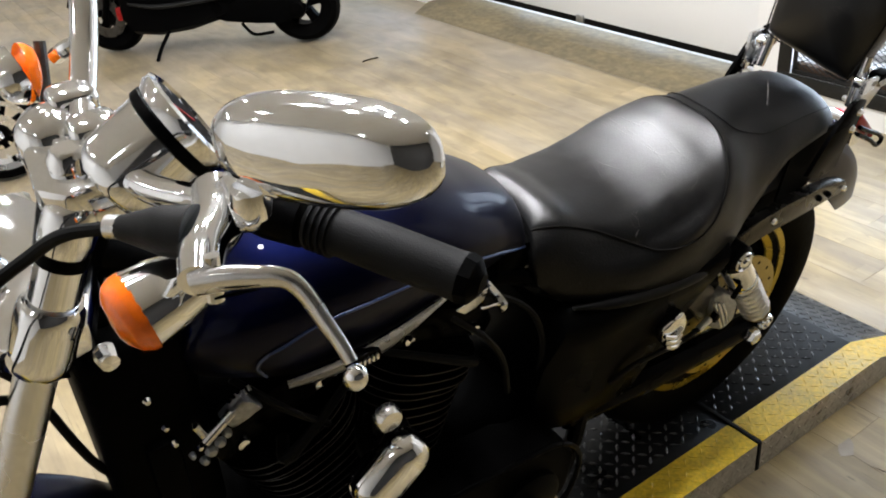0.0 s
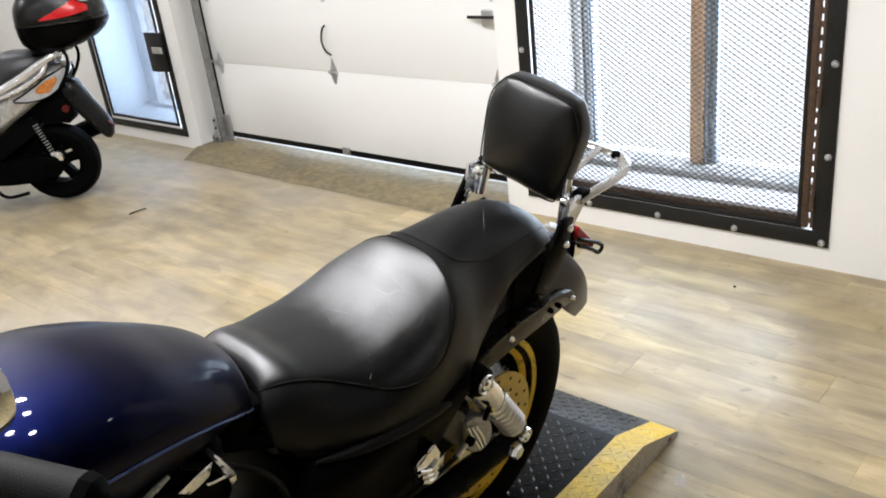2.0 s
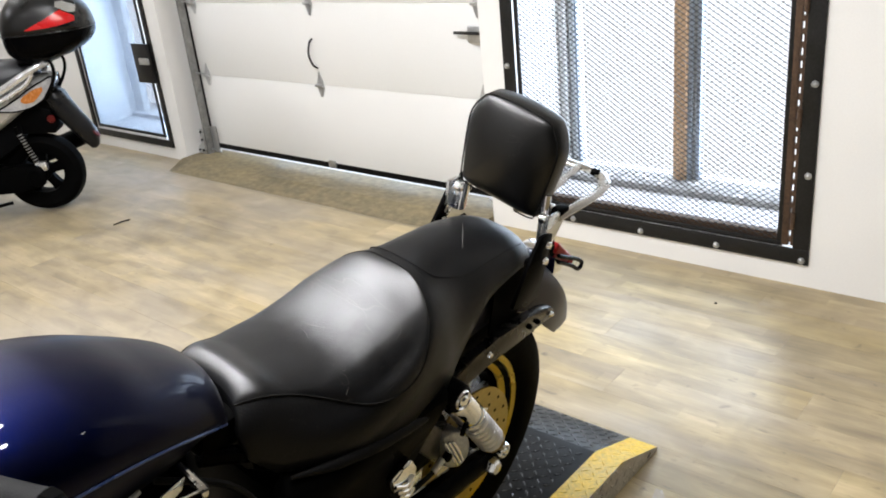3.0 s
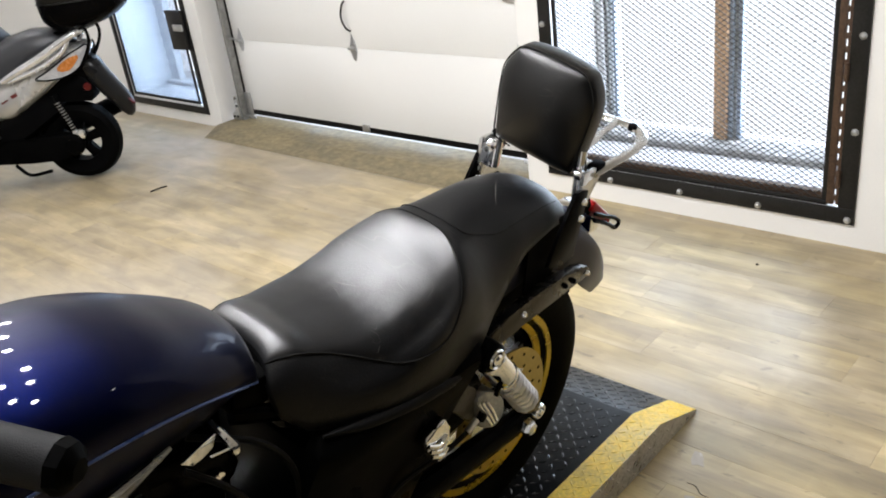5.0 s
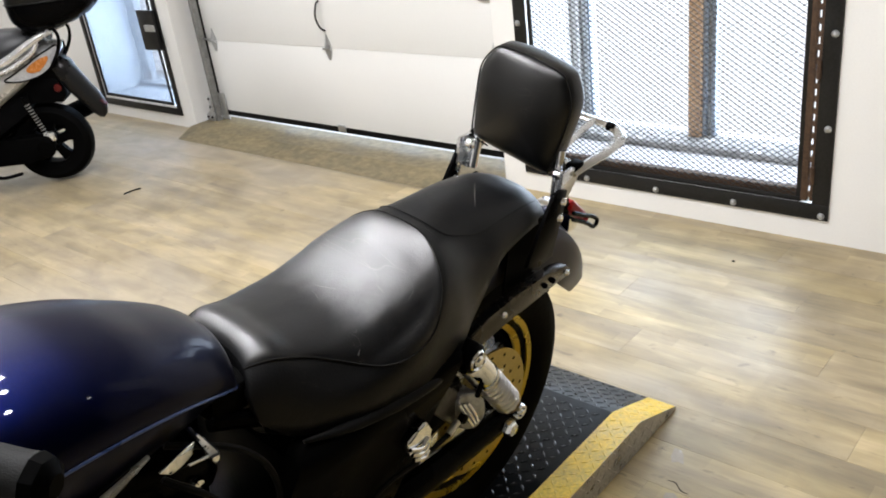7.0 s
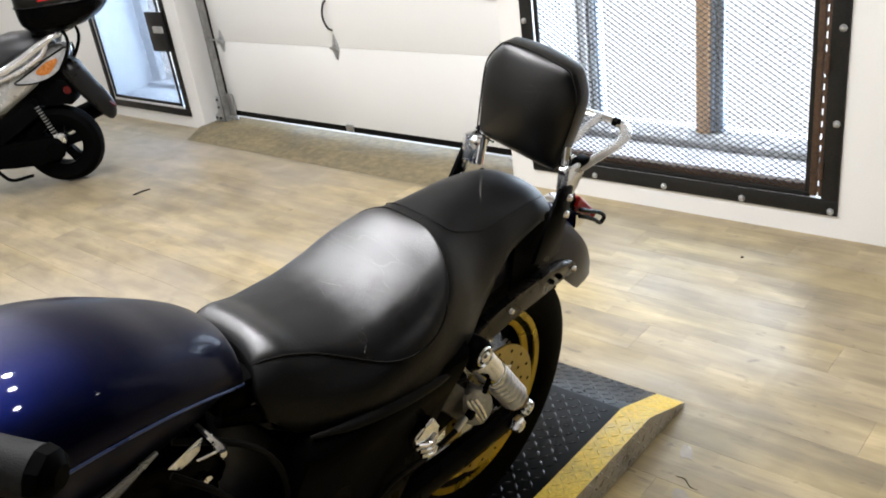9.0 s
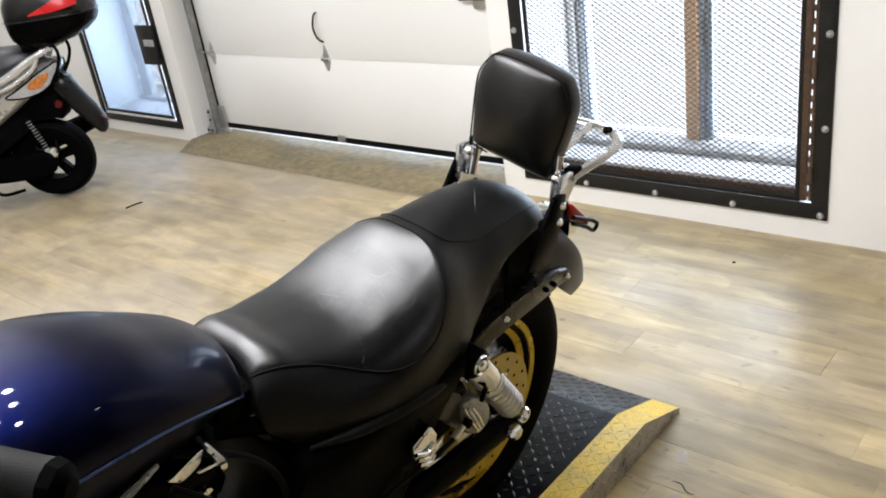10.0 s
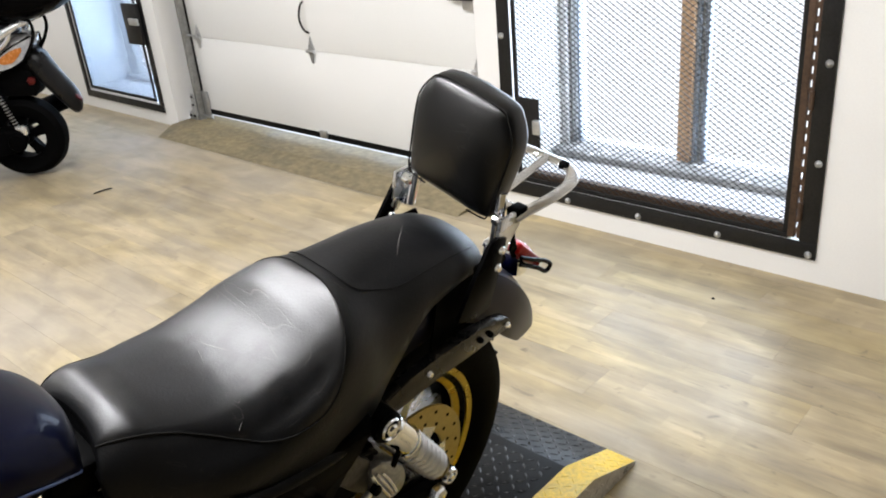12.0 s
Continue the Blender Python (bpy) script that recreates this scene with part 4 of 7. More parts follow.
def tank_part():
    n = 2.35
    xs = [-1.065 + 0.49 * i / 44 for i in range(45)] + [-0.571, -0.567, -0.564, -0.562, -0.561]

    def ring(x):
        zt, zs, zb, w = lerp_table(TANK, x)
        up = [(x, -w * math.copysign(abs(math.cos(a)) ** (2 / n), math.cos(a)), zs + (zt - zs) * abs(math.sin(a)) ** (2 / n)) for a in (math.pi * i / 30 for i in range(31))]
        d = zs - zb
        under = [(0.004, 0.25), (0.010, 0.6), (0.020, 0.9), (0.034, 1.0)]
        bow = 0.018 * min(1, max(0, (x + 0.64) / 0.075))
        up = [(px + bow * max(0, 1 - (py / w) ** 2), py, pz) for px, py, pz in up]
        return [(x, -max(0.01, w - q), zs - d * f) for q, f in under[::-1]] + up + [(x, max(0.01, w - q), zs - d * f) for q, f in under]

    t = part("fuel_tank", skin([ring(x) for x in xs]), BLUE, BIKE, "dark metallic blue fuel tank", 60)

    def on(x, z, lift=0.0008):
        zt, zs, zb, w = lerp_table(TANK, x)
        q = min(1, max(0, (zs - z) / (zs - zb)))
        return V((x, -(w - 0.012 * q) - lift, z))

    line = [on(x, lerp_table(TANK, x)[1] - 0.001) for x in (-0.566, -0.60, -0.64, -0.70, -0.77, -0.85, -0.91)]
    part("pinstripe", tube(line + [on(-0.95, 0.817), on(-0.972, 0.803), on(-0.980, 0.785), on(-0.972, 0.768)], 0.0021, 8, steps=10), BLUE_LINE, t, "light blue pinstripe")
    b = part("tank_badge", tube([on(-0.952, 0.750, 0.004), on(-0.90, 0.752, 0.005), on(-0.85, 0.756, 0.006), on(-0.79, 0.762, 0.005), on(-0.722, 0.772, 0.002)], [0.006, 0.0085, 0.010, 0.0085, 0.003], 8, steps=8), DULL_CHROME, t, "chrome winged tank badge")
    part("badge_oval", lathe([(0.0, -0.004), (0.022, -0.003), (0.025, 0.002), (0.022, 0.006), (0.0, 0.006)], 24, "y", m=pose(-0.862, -0.156, 0.757) @ Matrix.Diagonal((1, 1, 0.5, 1))), BLACK_PAINT, b)
    for i in range(6):
        part("badge_bar", box((-0.878 + i * 0.006, -0.1625, 0.7530), (-0.8752 + i * 0.006, -0.159, 0.7610)), DULL_CHROME, b)
    part("filler_cap", lathe([(0.0, 0.018), (0.026, 0.016), (0.033, 0.008), (0.034, -0.01)], 24, "z", m=pose(-0.87, 0.05, 0.925, -12, 0, 0)), CHROME, t)


seat_part()
tank_part()


def backrest():
    """Pillion backrest pad on a chrome bar, with side plates and a luggage rack."""
    half = [(0.050, 0.800), (0.084, 0.803), (0.094, 0.812), (0.099, 0.850), (0.105, 0.92), (0.103, 0.957), (0.086, 0.988), (0.066, 1.003), (0.0, 1.008)]
    out = curve_points([V((0, y, z)) for y, z in half], 4)
    loop = [(p.y, p.z) for p in out] + [(-p.y, p.z) for p in out[::-1][1:]]
    cz = 0.915
    rings = []
    for x, s in ((-0.0215, 0.02), (-0.0211, 0.15), (-0.0197, 0.30), (-0.0172, 0.45), (-0.0135, 0.60), (-0.0095, 0.72), (-0.0045, 0.83), (0.001, 0.91), (0.007, 0.96), (0.013, 0.985), (0.022, 1.0), (0.046, 1.0), (0.056, 0.97), (0.060, 0.90), (0.061, 0.1)):
        ring = []
        for y, z in loop:
            a = math.atan2(z - cz, y)
            ey, ez = 0.102 * math.cos(a), 0.098 * math.sin(a)
            ring.append((0.171 + x + (z - cz) * s * 0.06, (ey + (y - ey) * s ** 4) * s, cz + (ez + (z - cz - ez) * s ** 4) * s))
        rings.append(ring)
    tilt = Matrix.Translation((0, 0.002, 0.840)) @ Matrix.Rotation(radians(9), 4, "X") @ Matrix.Translation((0, 0, -0.85))
    rings = [[tilt @ V(q) for q in r] for r in rings]
    pad = part("backrest_pad", skin(rings), LEATHER_PAD, BIKE, "padded black leather pillion backrest", 50)
    part("seam", tube([tilt @ V((0.171 + 0.009 + (z - cz) * 0.06, y * 0.985, cz + (z - cz) * 0.985)) for y, z in loop], 0.0016, 6, steps=2), STITCH, pad, "stitched welt")
    bar = part("sissy_bar", tube([(0.182, -0.113, 0.735), (0.187, -0.111, 0.755), (0.20, -0.09, 0.80), (0.235, -0.07, 0.90), (0.24, 0.0, 0.93), (0.235, 0.07, 0.90), (0.20, 0.09, 0.80), (0.187, 0.111, 0.755), (0.182, 0.113, 0.735)], 0.008, 12), CHROME, BIKE, "chrome backrest bar")
    for s in (-1, 1):
        plate = part("side_plate", prism([(0.056, 0.650), (0.100, 0.632), (0.142, 0.640), (0.167, 0.728), (0.173, 0.768), (0.150, 0.776), (0.130, 0.772), (0.094, 0.715)] if s < 0 else [(0.055, 0.635), (0.085, 0.628), (0.178, 0.735), (0.186, 0.780), (0.170, 0.786), (0.158, 0.770)], -0.004, 0.004, "y", 0.0015, m=pose(0, s * 0.126, 0)), BLACK_PAINT, BIKE, "black slotted backrest side plate")
        for x, z in ((0.161, 0.748), (0.154, 0.716)):
            part("bolt", lathe([(0, -0.006), (0.006, -0.005), (0.008, 0.0), (0, 0.0)], 10, "y", m=pose(x, s * 0.126 - 0.004, z)), CHROME, plate)
        part("bar_clamp", lathe([(0, -0.010), (0.008, -0.0095), (0.010, -0.006), (0.010, 0.006), (0, 0.010)], 14, "y", m=pose(0.176, s * 0.104, 0.790)), CHROME, bar)
        part("rack_arm", prism([(0.160, 0.803), (0.196, 0.803), (0.226, 0.797), (0.214, 0.775), (0.190, 0.750), (0.166, 0.722), (0.150, 0.735), (0.158, 0.765)], -0.0035, 0.0035, "y", 0.0012, m=pose(0, s * 0.121, 0)), DULL_CHROME, bar, "polished rack support arm")
        part("clamp_block", box((0.20, s * 0.115 - 0.012, 0.782), (0.232, s * 0.115 + 0.012, 0.806), 0.004), BLACK_SATIN, bar)
        part("upright", rod((0.180, s * 0.100, 0.74), (0.196, s * 0.094, 0.83), 0.010, 12), CHROME, bar)
    rack = part("luggage_rack", tube([(0.196, -0.121, 0.790), (0.25, -0.126, 0.795), (0.31, -0.130, 0.799), (0.362, -0.124, 0.802), (0.398, -0.102, 0.804), (0.414, -0.068, 0.804), (0.418, 0.0, 0.804), (0.414, 0.068, 0.804), (0.398, 0.102, 0.804), (0.362, 0.124, 0.802), (0.31, 0.130, 0.799), (0.25, 0.126, 0.795), (0.196, 0.121, 0.790)], 0.0125, 12, flat=0.45), RACK_CHROME, BIKE, "polished luggage rack behind the backrest")
    for y in (-0.058, 0.058):
        part("rack_slat", tube([(0.20, y * 1.08, 0.796), (0.32, y * 0.8, 0.800), (0.414, y * 0.6, 0.805)], 0.0095, 10, flat=0.5), RACK_CHROME, rack)
    part("rack_bar", box((0.212, -0.112, 0.790), (0.236, 0.112, 0.797), 0.003), RACK_CHROME, rack)
    for y in (-0.08, 0.08):
        part("rack_stop", lathe([(0, -0.008), (0.009, -0.007), (0.009, 0.007), (0, 0.008)], 12, "y", m=pose(0.405, y, 0.806)), BLACK_SATIN, rack)


backrest()


def wheel(name, m, radius, width, rim_r, spokes, rim_mat, label, parent):
    w = part(name, lathe([(0.0, -0.045), (0.032, -0.045), (0.036, -0.03), (0.036, 0.03), (0.032, 0.045), (0.0, 0.045)], 20, "y", m=m), ALLOY, parent, label)
    h = width / 2
    prof = [(rim_r - 0.004, -h * 0.70), (rim_r + 0.02, -h * 0.92), (radius - 0.05, -h), (radius - 0.025, -h * 0.88), (radius - 0.008, -h * 0.55), (radius, 0), (radius - 0.008, h * 0.55), (radius - 0.025, h * 0.88), (radius - 0.05, h), (rim_r + 0.02, h * 0.92), (rim_r - 0.004, h * 0.70)]
    part("tyre", lathe(prof, 56, "y", m=m, close=True), TYRE, w, "black road tyre")
    groove = None
    for i in range(40):
        for s in (-1, 1):
            g = pose(0, 0, 0, 0, i * 9 + (4.5 if s > 0 else 0), 0)
            groove = box((-0.003, s * 0.012 if s > 0 else -h * 0.62, radius - 0.0075), (0.003, h * 0.62 if s > 0 else -0.012, radius - 0.0028), bm=groove, m=m @ g)
    tagged(part("tread", groove, BLACK_SATIN, w, smooth=0), kind="stuff")
    rp = [(rim_r - 0.022, -h * 0.62), (rim_r - 0.004, -h * 0.74), (rim_r + 0.006, -h * 0.76), (rim_r + 0.004, -h * 0.66), (rim_r - 0.016, -h * 0.45), (rim_r - 0.03, 0), (rim_r - 0.016, h * 0.45), (rim_r + 0.004, h * 0.66), (rim_r + 0.006, h * 0.76), (rim_r - 0.004, h * 0.74), (rim_r - 0.022, h * 0.62), (rim_r - 0.045, 0)]
    part("rim", lathe(rp, 56, "y", m=m, close=True), BLACK_PAINT, w, "black rim barrel")
    for q in (-1, 1):
        part("rim_lip", lathe([(rim_r - 0.010, q * h * 0.745), (rim_r + 0.008, q * h * 0.775), (rim_r + 0.008, q * h * 0.74), (rim_r - 0.010, q * h * 0.70)], 56, "y", m=m, close=True), GOLD, w, "gold rim lip")
        part("inner_ring", lathe([(rim_r - 0.034, q * h * 0.56), (rim_r - 0.022, q * h * 0.63), (rim_r - 0.022, q * h * 0.57), (rim_r - 0.034, q * h * 0.50)], 56, "y", m=m, close=True), GOLD, w, "gold inner ring")
    for i in range(spokes):
        a = 2 * math.pi * (i + 0.3) / spokes
        c, s = math.cos(a), math.sin(a)
        r0, r1, t0, t1, d0, d1 = 0.03, rim_r - 0.028, 0.018, 0.012, 0.026, 0.016
        pts = [[(c * r - s * t * q, d * k, s * r + c * t * q) for q, k in ((-1, -1), (1, -1), (1, 1), (-1, 1))] for r, t, d in ((r0, t0, d0), ((r0 + r1) / 2, t1 * 0.9, d1), (r1, t1 * 1.3, d1))]
        b = skin(pts)
        bmesh.ops.transform(b, matrix=m, verts=b.verts)
        part("spoke", b, rim_mat, w)
    return w


def disc(m, r, parent, mat):
    d = part("brake_disc", lathe([(r * 0.62, -0.0025), (r, -0.0025), (r, 0.0025), (r * 0.62, 0.0025)], 48, "y", m=m, close=True), mat, parent, "drilled brake disc")
    for i in range(6):
        a = math.pi * i / 3
        part("disc_arm", prism([(r * 0.25, -0.012), (r * 0.68, -0.02), (r * 0.68, 0.02), (r * 0.25, 0.012)], -0.003, 0.003, "y", m=m @ pose(0, 0, 0, 0, math.degrees(a), 0)), ALLOY, d)
    holes = None
    for i in range(36):
        a = 2 * math.pi * i / 36
        q = r * (0.73 if i % 2 else 0.90)
        holes = lathe([(0, -0.0031), (0.004, -0.0031), (0.004, 0.0031), (0, 0.0031)], 8, "y", bm=holes, m=m @ pose(q * math.cos(a), 0, q * math.sin(a)))
    tagged(part("drill_holes", holes, BLACK_SATIN, d), kind="stuff")


rear = wheel("rear_wheel", pose(0, 0, 0.312), 0.314, 0.158, 0.205, 9, ALLOY, "gold-lipped cast rear wheel", BIKE)
disc(pose(0, -0.085, 0.312), 0.142, rear, DISC)
front = wheel("front_wheel", pose(-1.44, 0, 0.320), 0.320, 0.105, 0.235, 9, GOLD, "cast front wheel", BIKE)


def rear_end():
    # fender: an arc with rounded sides
    rings = []
    for i in range(40):
        a = radians(20.5 + 127.5 * i / 39)
        r0 = 0.414 - 0.045 * max(0, (i - 16) / 24)
        cx, cz = 0.0, 0.315
        ring = []
        for y, dr in ((-0.094, -0.105), (-0.097, -0.07), (-0.096, -0.035), (-0.086, -0.012), (-0.06, 0.0), (0.0, 0.006), (0.06, 0.0), (0.086, -0.012), (0.096, -0.035), (0.097, -0.07), (0.094, -0.105)):
            round_off = 1 - max(0, (7 - i) / 7) ** 2
            d = dr * (0.62 + 0.38 * round_off)
            ring.append((cx + math.cos(a) * (r0 + d), y * (0.80 + 0.20 * round_off), cz + math.sin(a) * (r0 + d)))
        inner = [(x * 1.0 + (cx - x) * 0.012, y * 0.965, z + (cz - z) * 0.012) for x, y, z in ring[::-1]]
        rings.append(ring + inner)
    f = part("rear_fender", skin(rings), BLUE, BIKE, "dark blue rear fender")
    tl = part("tail_light", lathe([(0, 0.030), (0.022, 0.027), (0.034, 0.012), (0.036, 0.0), (0.030, -0.012), (0, -0.012)], 20, "x", m=pose(0.380, 0, 0.590, 0, 20, 0) @ Matrix.Diagonal((1, 1.5, 0.8, 1))), RED, BIKE, "red tail light")
    part("light_housing", box((0.335, -0.05, 0.565), (0.383, 0.05, 0.618), 0.014, m=None), CHROME, tl, "chrome tail light housing")
    br = part("plate_bracket", tube([(0.318, -0.066, 0.634), (0.360, -0.066, 0.612), (0.400, -0.066, 0.592), (0.424, -0.066, 0.574), (0.422, -0.066, 0.564), (0.408, -0.066, 0.563), (0.385, -0.066, 0.580), (0.350, -0.066, 0.601), (0.318, -0.066, 0.618)], 0.0048, 8), BLACK_PAINT, BIKE, "black plate bracket loop")
    part("bracket_blade", prism([(0.300, 0.650), (0.306, 0.692), (0.318, 0.655), (0.330, 0.630), (0.312, 0.628)], -0.053, -0.047, "y", 0.001), BLACK_PAINT, br)
    part("red_reflector", box((-0.056, -0.014, -0.0125), (0.050, 0.014, 0.0125), 0.006, 3, m=pose(0.362, -0.045, 0.612, 0, 42, 0)), RED, br, "red side reflector")
    for s in (-1, 1):
        if s > 0:
            part("rear_turn_signal", lathe([(0, -0.02), (0.02, -0.018), (0.026, 0.0), (0.022, 0.02), (0, 0.028)], 18, "x", m=pose(0.325, s * 0.16, 0.585)), CHROME, BIKE, "chrome rear turn signal")
        rail = part("fender_rail", prism([(-0.150, 0.570), (-0.118, 0.586), (-0.05, 0.600), (0.02, 0.606), (0.11, 0.605), (0.165, 0.601), (0.198, 0.591), (0.212, 0.577), (0.205, 0.561), (0.10, 0.560), (0.0, 0.558), (-0.08, 0.551), (-0.13, 0.550)], -0.011, 0.011, "y", 0.0045, m=pose(0, s * 0.120, 0)), RAIL, BIKE, "black steel fender rail")
        for x, z in ((-0.010, 0.583), (0.200, 0.572), (0.150, 0.578), (0.122, 0.580)):
            y = s * 0.131
            part("bolt", lathe([(0, -0.006), (0.0045, -0.005), (0.0065, 0.0), (0, 0.002)], 10, "y", m=pose(x, y if s < 0 else y + 0.006, z)), CHROME if x in (-0.010, 0.200) else BLACK_SATIN, rail)
        part("fender_strut", prism([(0.02, 0.60), (0.10, 0.60), (0.21, 0.70), (0.20, 0.72), (0.03, 0.72)], -0.002, 0.002, "y", m=pose(0, s * 0.104, 0)), BLACK_SATIN, BIKE)
        shock(s)
        # swing arm
        part("swing_arm", tube([(-0.46, s * 0.11, 0.345), (-0.3, s * 0.125, 0.34), (-0.12, s * 0.128, 0.325), (0.05, s * 0.128, 0.312)], [0.026, 0.026, 0.024, 0.022], 10, flat=1.3), BLACK_PAINT, BIKE, "black swing arm")
        part("axle_nut", lathe([(0, -0.018), (0.014, -0.016), (0.018, -0.010), (0.018, 0.01), (0, 0.012)], 6, "y", m=pose(0.0, s * 0.15, 0.312)), CHROME, BIKE)
    part("axle", rod((0, -0.15, 0.312), (0, 0.15, 0.312), 0.011), ALLOY, BIKE)
    # brake caliper and its chrome carrier
    c = part("brake_caliper", prism([(-0.169, 0.500), (-0.140, 0.497), (-0.115, 0.480), (-0.090, 0.450), (-0.084, 0.425), (-0.088, 0.402), (-0.115, 0.390), (-0.150, 0.412), (-0.168, 0.436)], -0.158, -0.090, "y", 0.011), CASTING, BIKE, "cast alloy rear brake caliper")
    part("caliper_body", prism([(-0.240, 0.517), (-0.188, 0.538), (-0.160, 0.508), (-0.160, 0.446), (-0.176, 0.438)], -0.148, -0.10, "y", 0.005), DARK_CAST, c)
    for i in range(3):
        part("caliper_rib", tube([(-0.172 + 0.012 * i, -0.160, 0.492 - 0.006 * i), (-0.150 + 0.010 * i, -0.161, 0.448), (-0.130 + 0.008 * i, -0.160, 0.412)], 0.0028, 6), ALLOY, c)
    part("caliper_pin", lathe([(0, -0.012), (0.009, -0.010), (0.011, 0.0), (0, 0.0)], 12, "y", m=pose(-0.163, -0.157, 0.455)), BLACK_SATIN, c)
    part("bleed_nipple", rod((-0.128, -0.165, 0.485), (-0.120, -0.168, 0.512), 0.005, 8), BLACK_SATIN, c)
    cable = part("brake_line", tube([(-0.400, -0.150, 0.420), (-0.356, -0.160, 0.449), (-0.27, -0.165, 0.448), (-0.206, -0.164, 0.450), (-0.179, -0.162, 0.458)], 0.0048, 8), RUBBER, BIKE, "black brake line with a plated end")
    part("ferrule", rod((-0.206, -0.164, 0.450), (-0.178, -0.162, 0.459), 0.0066, 10), ALLOY, cable)
    part("brake_hose", tube([(-0.12, -0.12, 0.47), (-0.16, -0.14, 0.52), (-0.25, -0.14, 0.53), (-0.34, -0.13, 0.50)], 0.005, 8), RUBBER, BIKE, "black brake hose")


def shock(s):
    top, bot = V((-0.145, s * 0.144, 0.582)), V((0.031, s * 0.141, 0.335))
    d = (bot - top).normalized()
    at = lambda f: top + (bot - top) * f
    k = part("shock_absorber", tube([at(0.10), at(0.115), at(0.20), at(0.345), at(0.355)], [0.024, 0.0285, 0.0285, 0.0285, 0.026], 24, steps=2), CHROME, BIKE, "chrome rear shock absorber with exposed coil spring")
    part("top_cup", rod(at(0.05), at(0.11), 0.018, 20, r2=0.024), CHROME, k)
    part("spring_seat", rod(at(0.352), at(0.372), 0.0295, 20), CHROME, k)
    side = d.cross(V((0, 1, 0))).normalized()
    oth = d.cross(side).normalized()
    turns, pts = 7, []
    for i in range(turns * 10 + 1):
        a = 2 * math.pi * i / 10
        pts.append(at(0.385 + 0.475 * i / (turns * 10)) + (side * math.cos(a) + oth * math.sin(a)) * 0.0238)
    part("spring", tube(pts, 0.0060, 8, steps=1), SPRING, k, "pale coil spring")
    part("damper", rod(at(0.36), at(0.90), 0.009, 16), BLACK_SATIN, k)
    part("lower_cup", rod(at(0.855), at(0.945), 0.0275, 18, r2=0.013), BRASS, k, "brassy lower spring cup")
    flip = pose(0, 0, 0) if s < 0 else pose(0, 0, 0, 0, 0, 180)
    cap = part("top_cap", lathe([(0, -0.030), (0.023, -0.030), (0.027, -0.026), (0.028, -0.012), (0.028, 0.018), (0, 0.020)], 26, "y", m=Matrix.Translation(top) @ flip), BLACK_COVER, k, "black shock top cap with a bright ring")
    part("cap_ring", lathe([(0.0150, -0.0315), (0.0175, -0.0350), (0.0195, -0.0315), (0.0150, -0.0295)], 26, "y", m=Matrix.Translation(top) @ flip, close=True), CHROME, cap)
    part("cap_bolt", lathe([(0, -0.039), (0.007, -0.0385), (0.0105, -0.035), (0.011, -0.030), (0, -0.029)], 18, "y", m=Matrix.Translation(top) @ flip), CHROME, cap)
    for p, r in ((bot, 0.017),):
        flip = pose(0, 0, 0) if s < 0 else pose(0, 0, 0, 0, 0, 180)
        part("eye", lathe([(r * 0.62, -0.020), (r * 0.9, -0.020), (r, -0.014), (r, 0.014), (r * 0.9, 0.018), (r * 0.62, 0.018)], 24, "y", m=Matrix.Translation(p) @ flip, close=True), BLACK_SATIN if r > 0.02 else CHROME, k)
        part("eye_bolt", lathe([(0, -0.023), (r * 0.28, -0.022), (r * 0.48, -0.016), (r * 0.5, 0.0), (0, 0.0)], 16, "y", m=Matrix.Translation(p) @ flip), CHROME, k)
        part("bushing", lathe([(r * 0.5, -0.012), (r * 0.63, -0.012), (r * 0.63, 0.012), (r * 0.5, 0.012)], 20, "y", m=Matrix.Translation(p) @ flip, close=True), ALLOY, k)


rear_end()


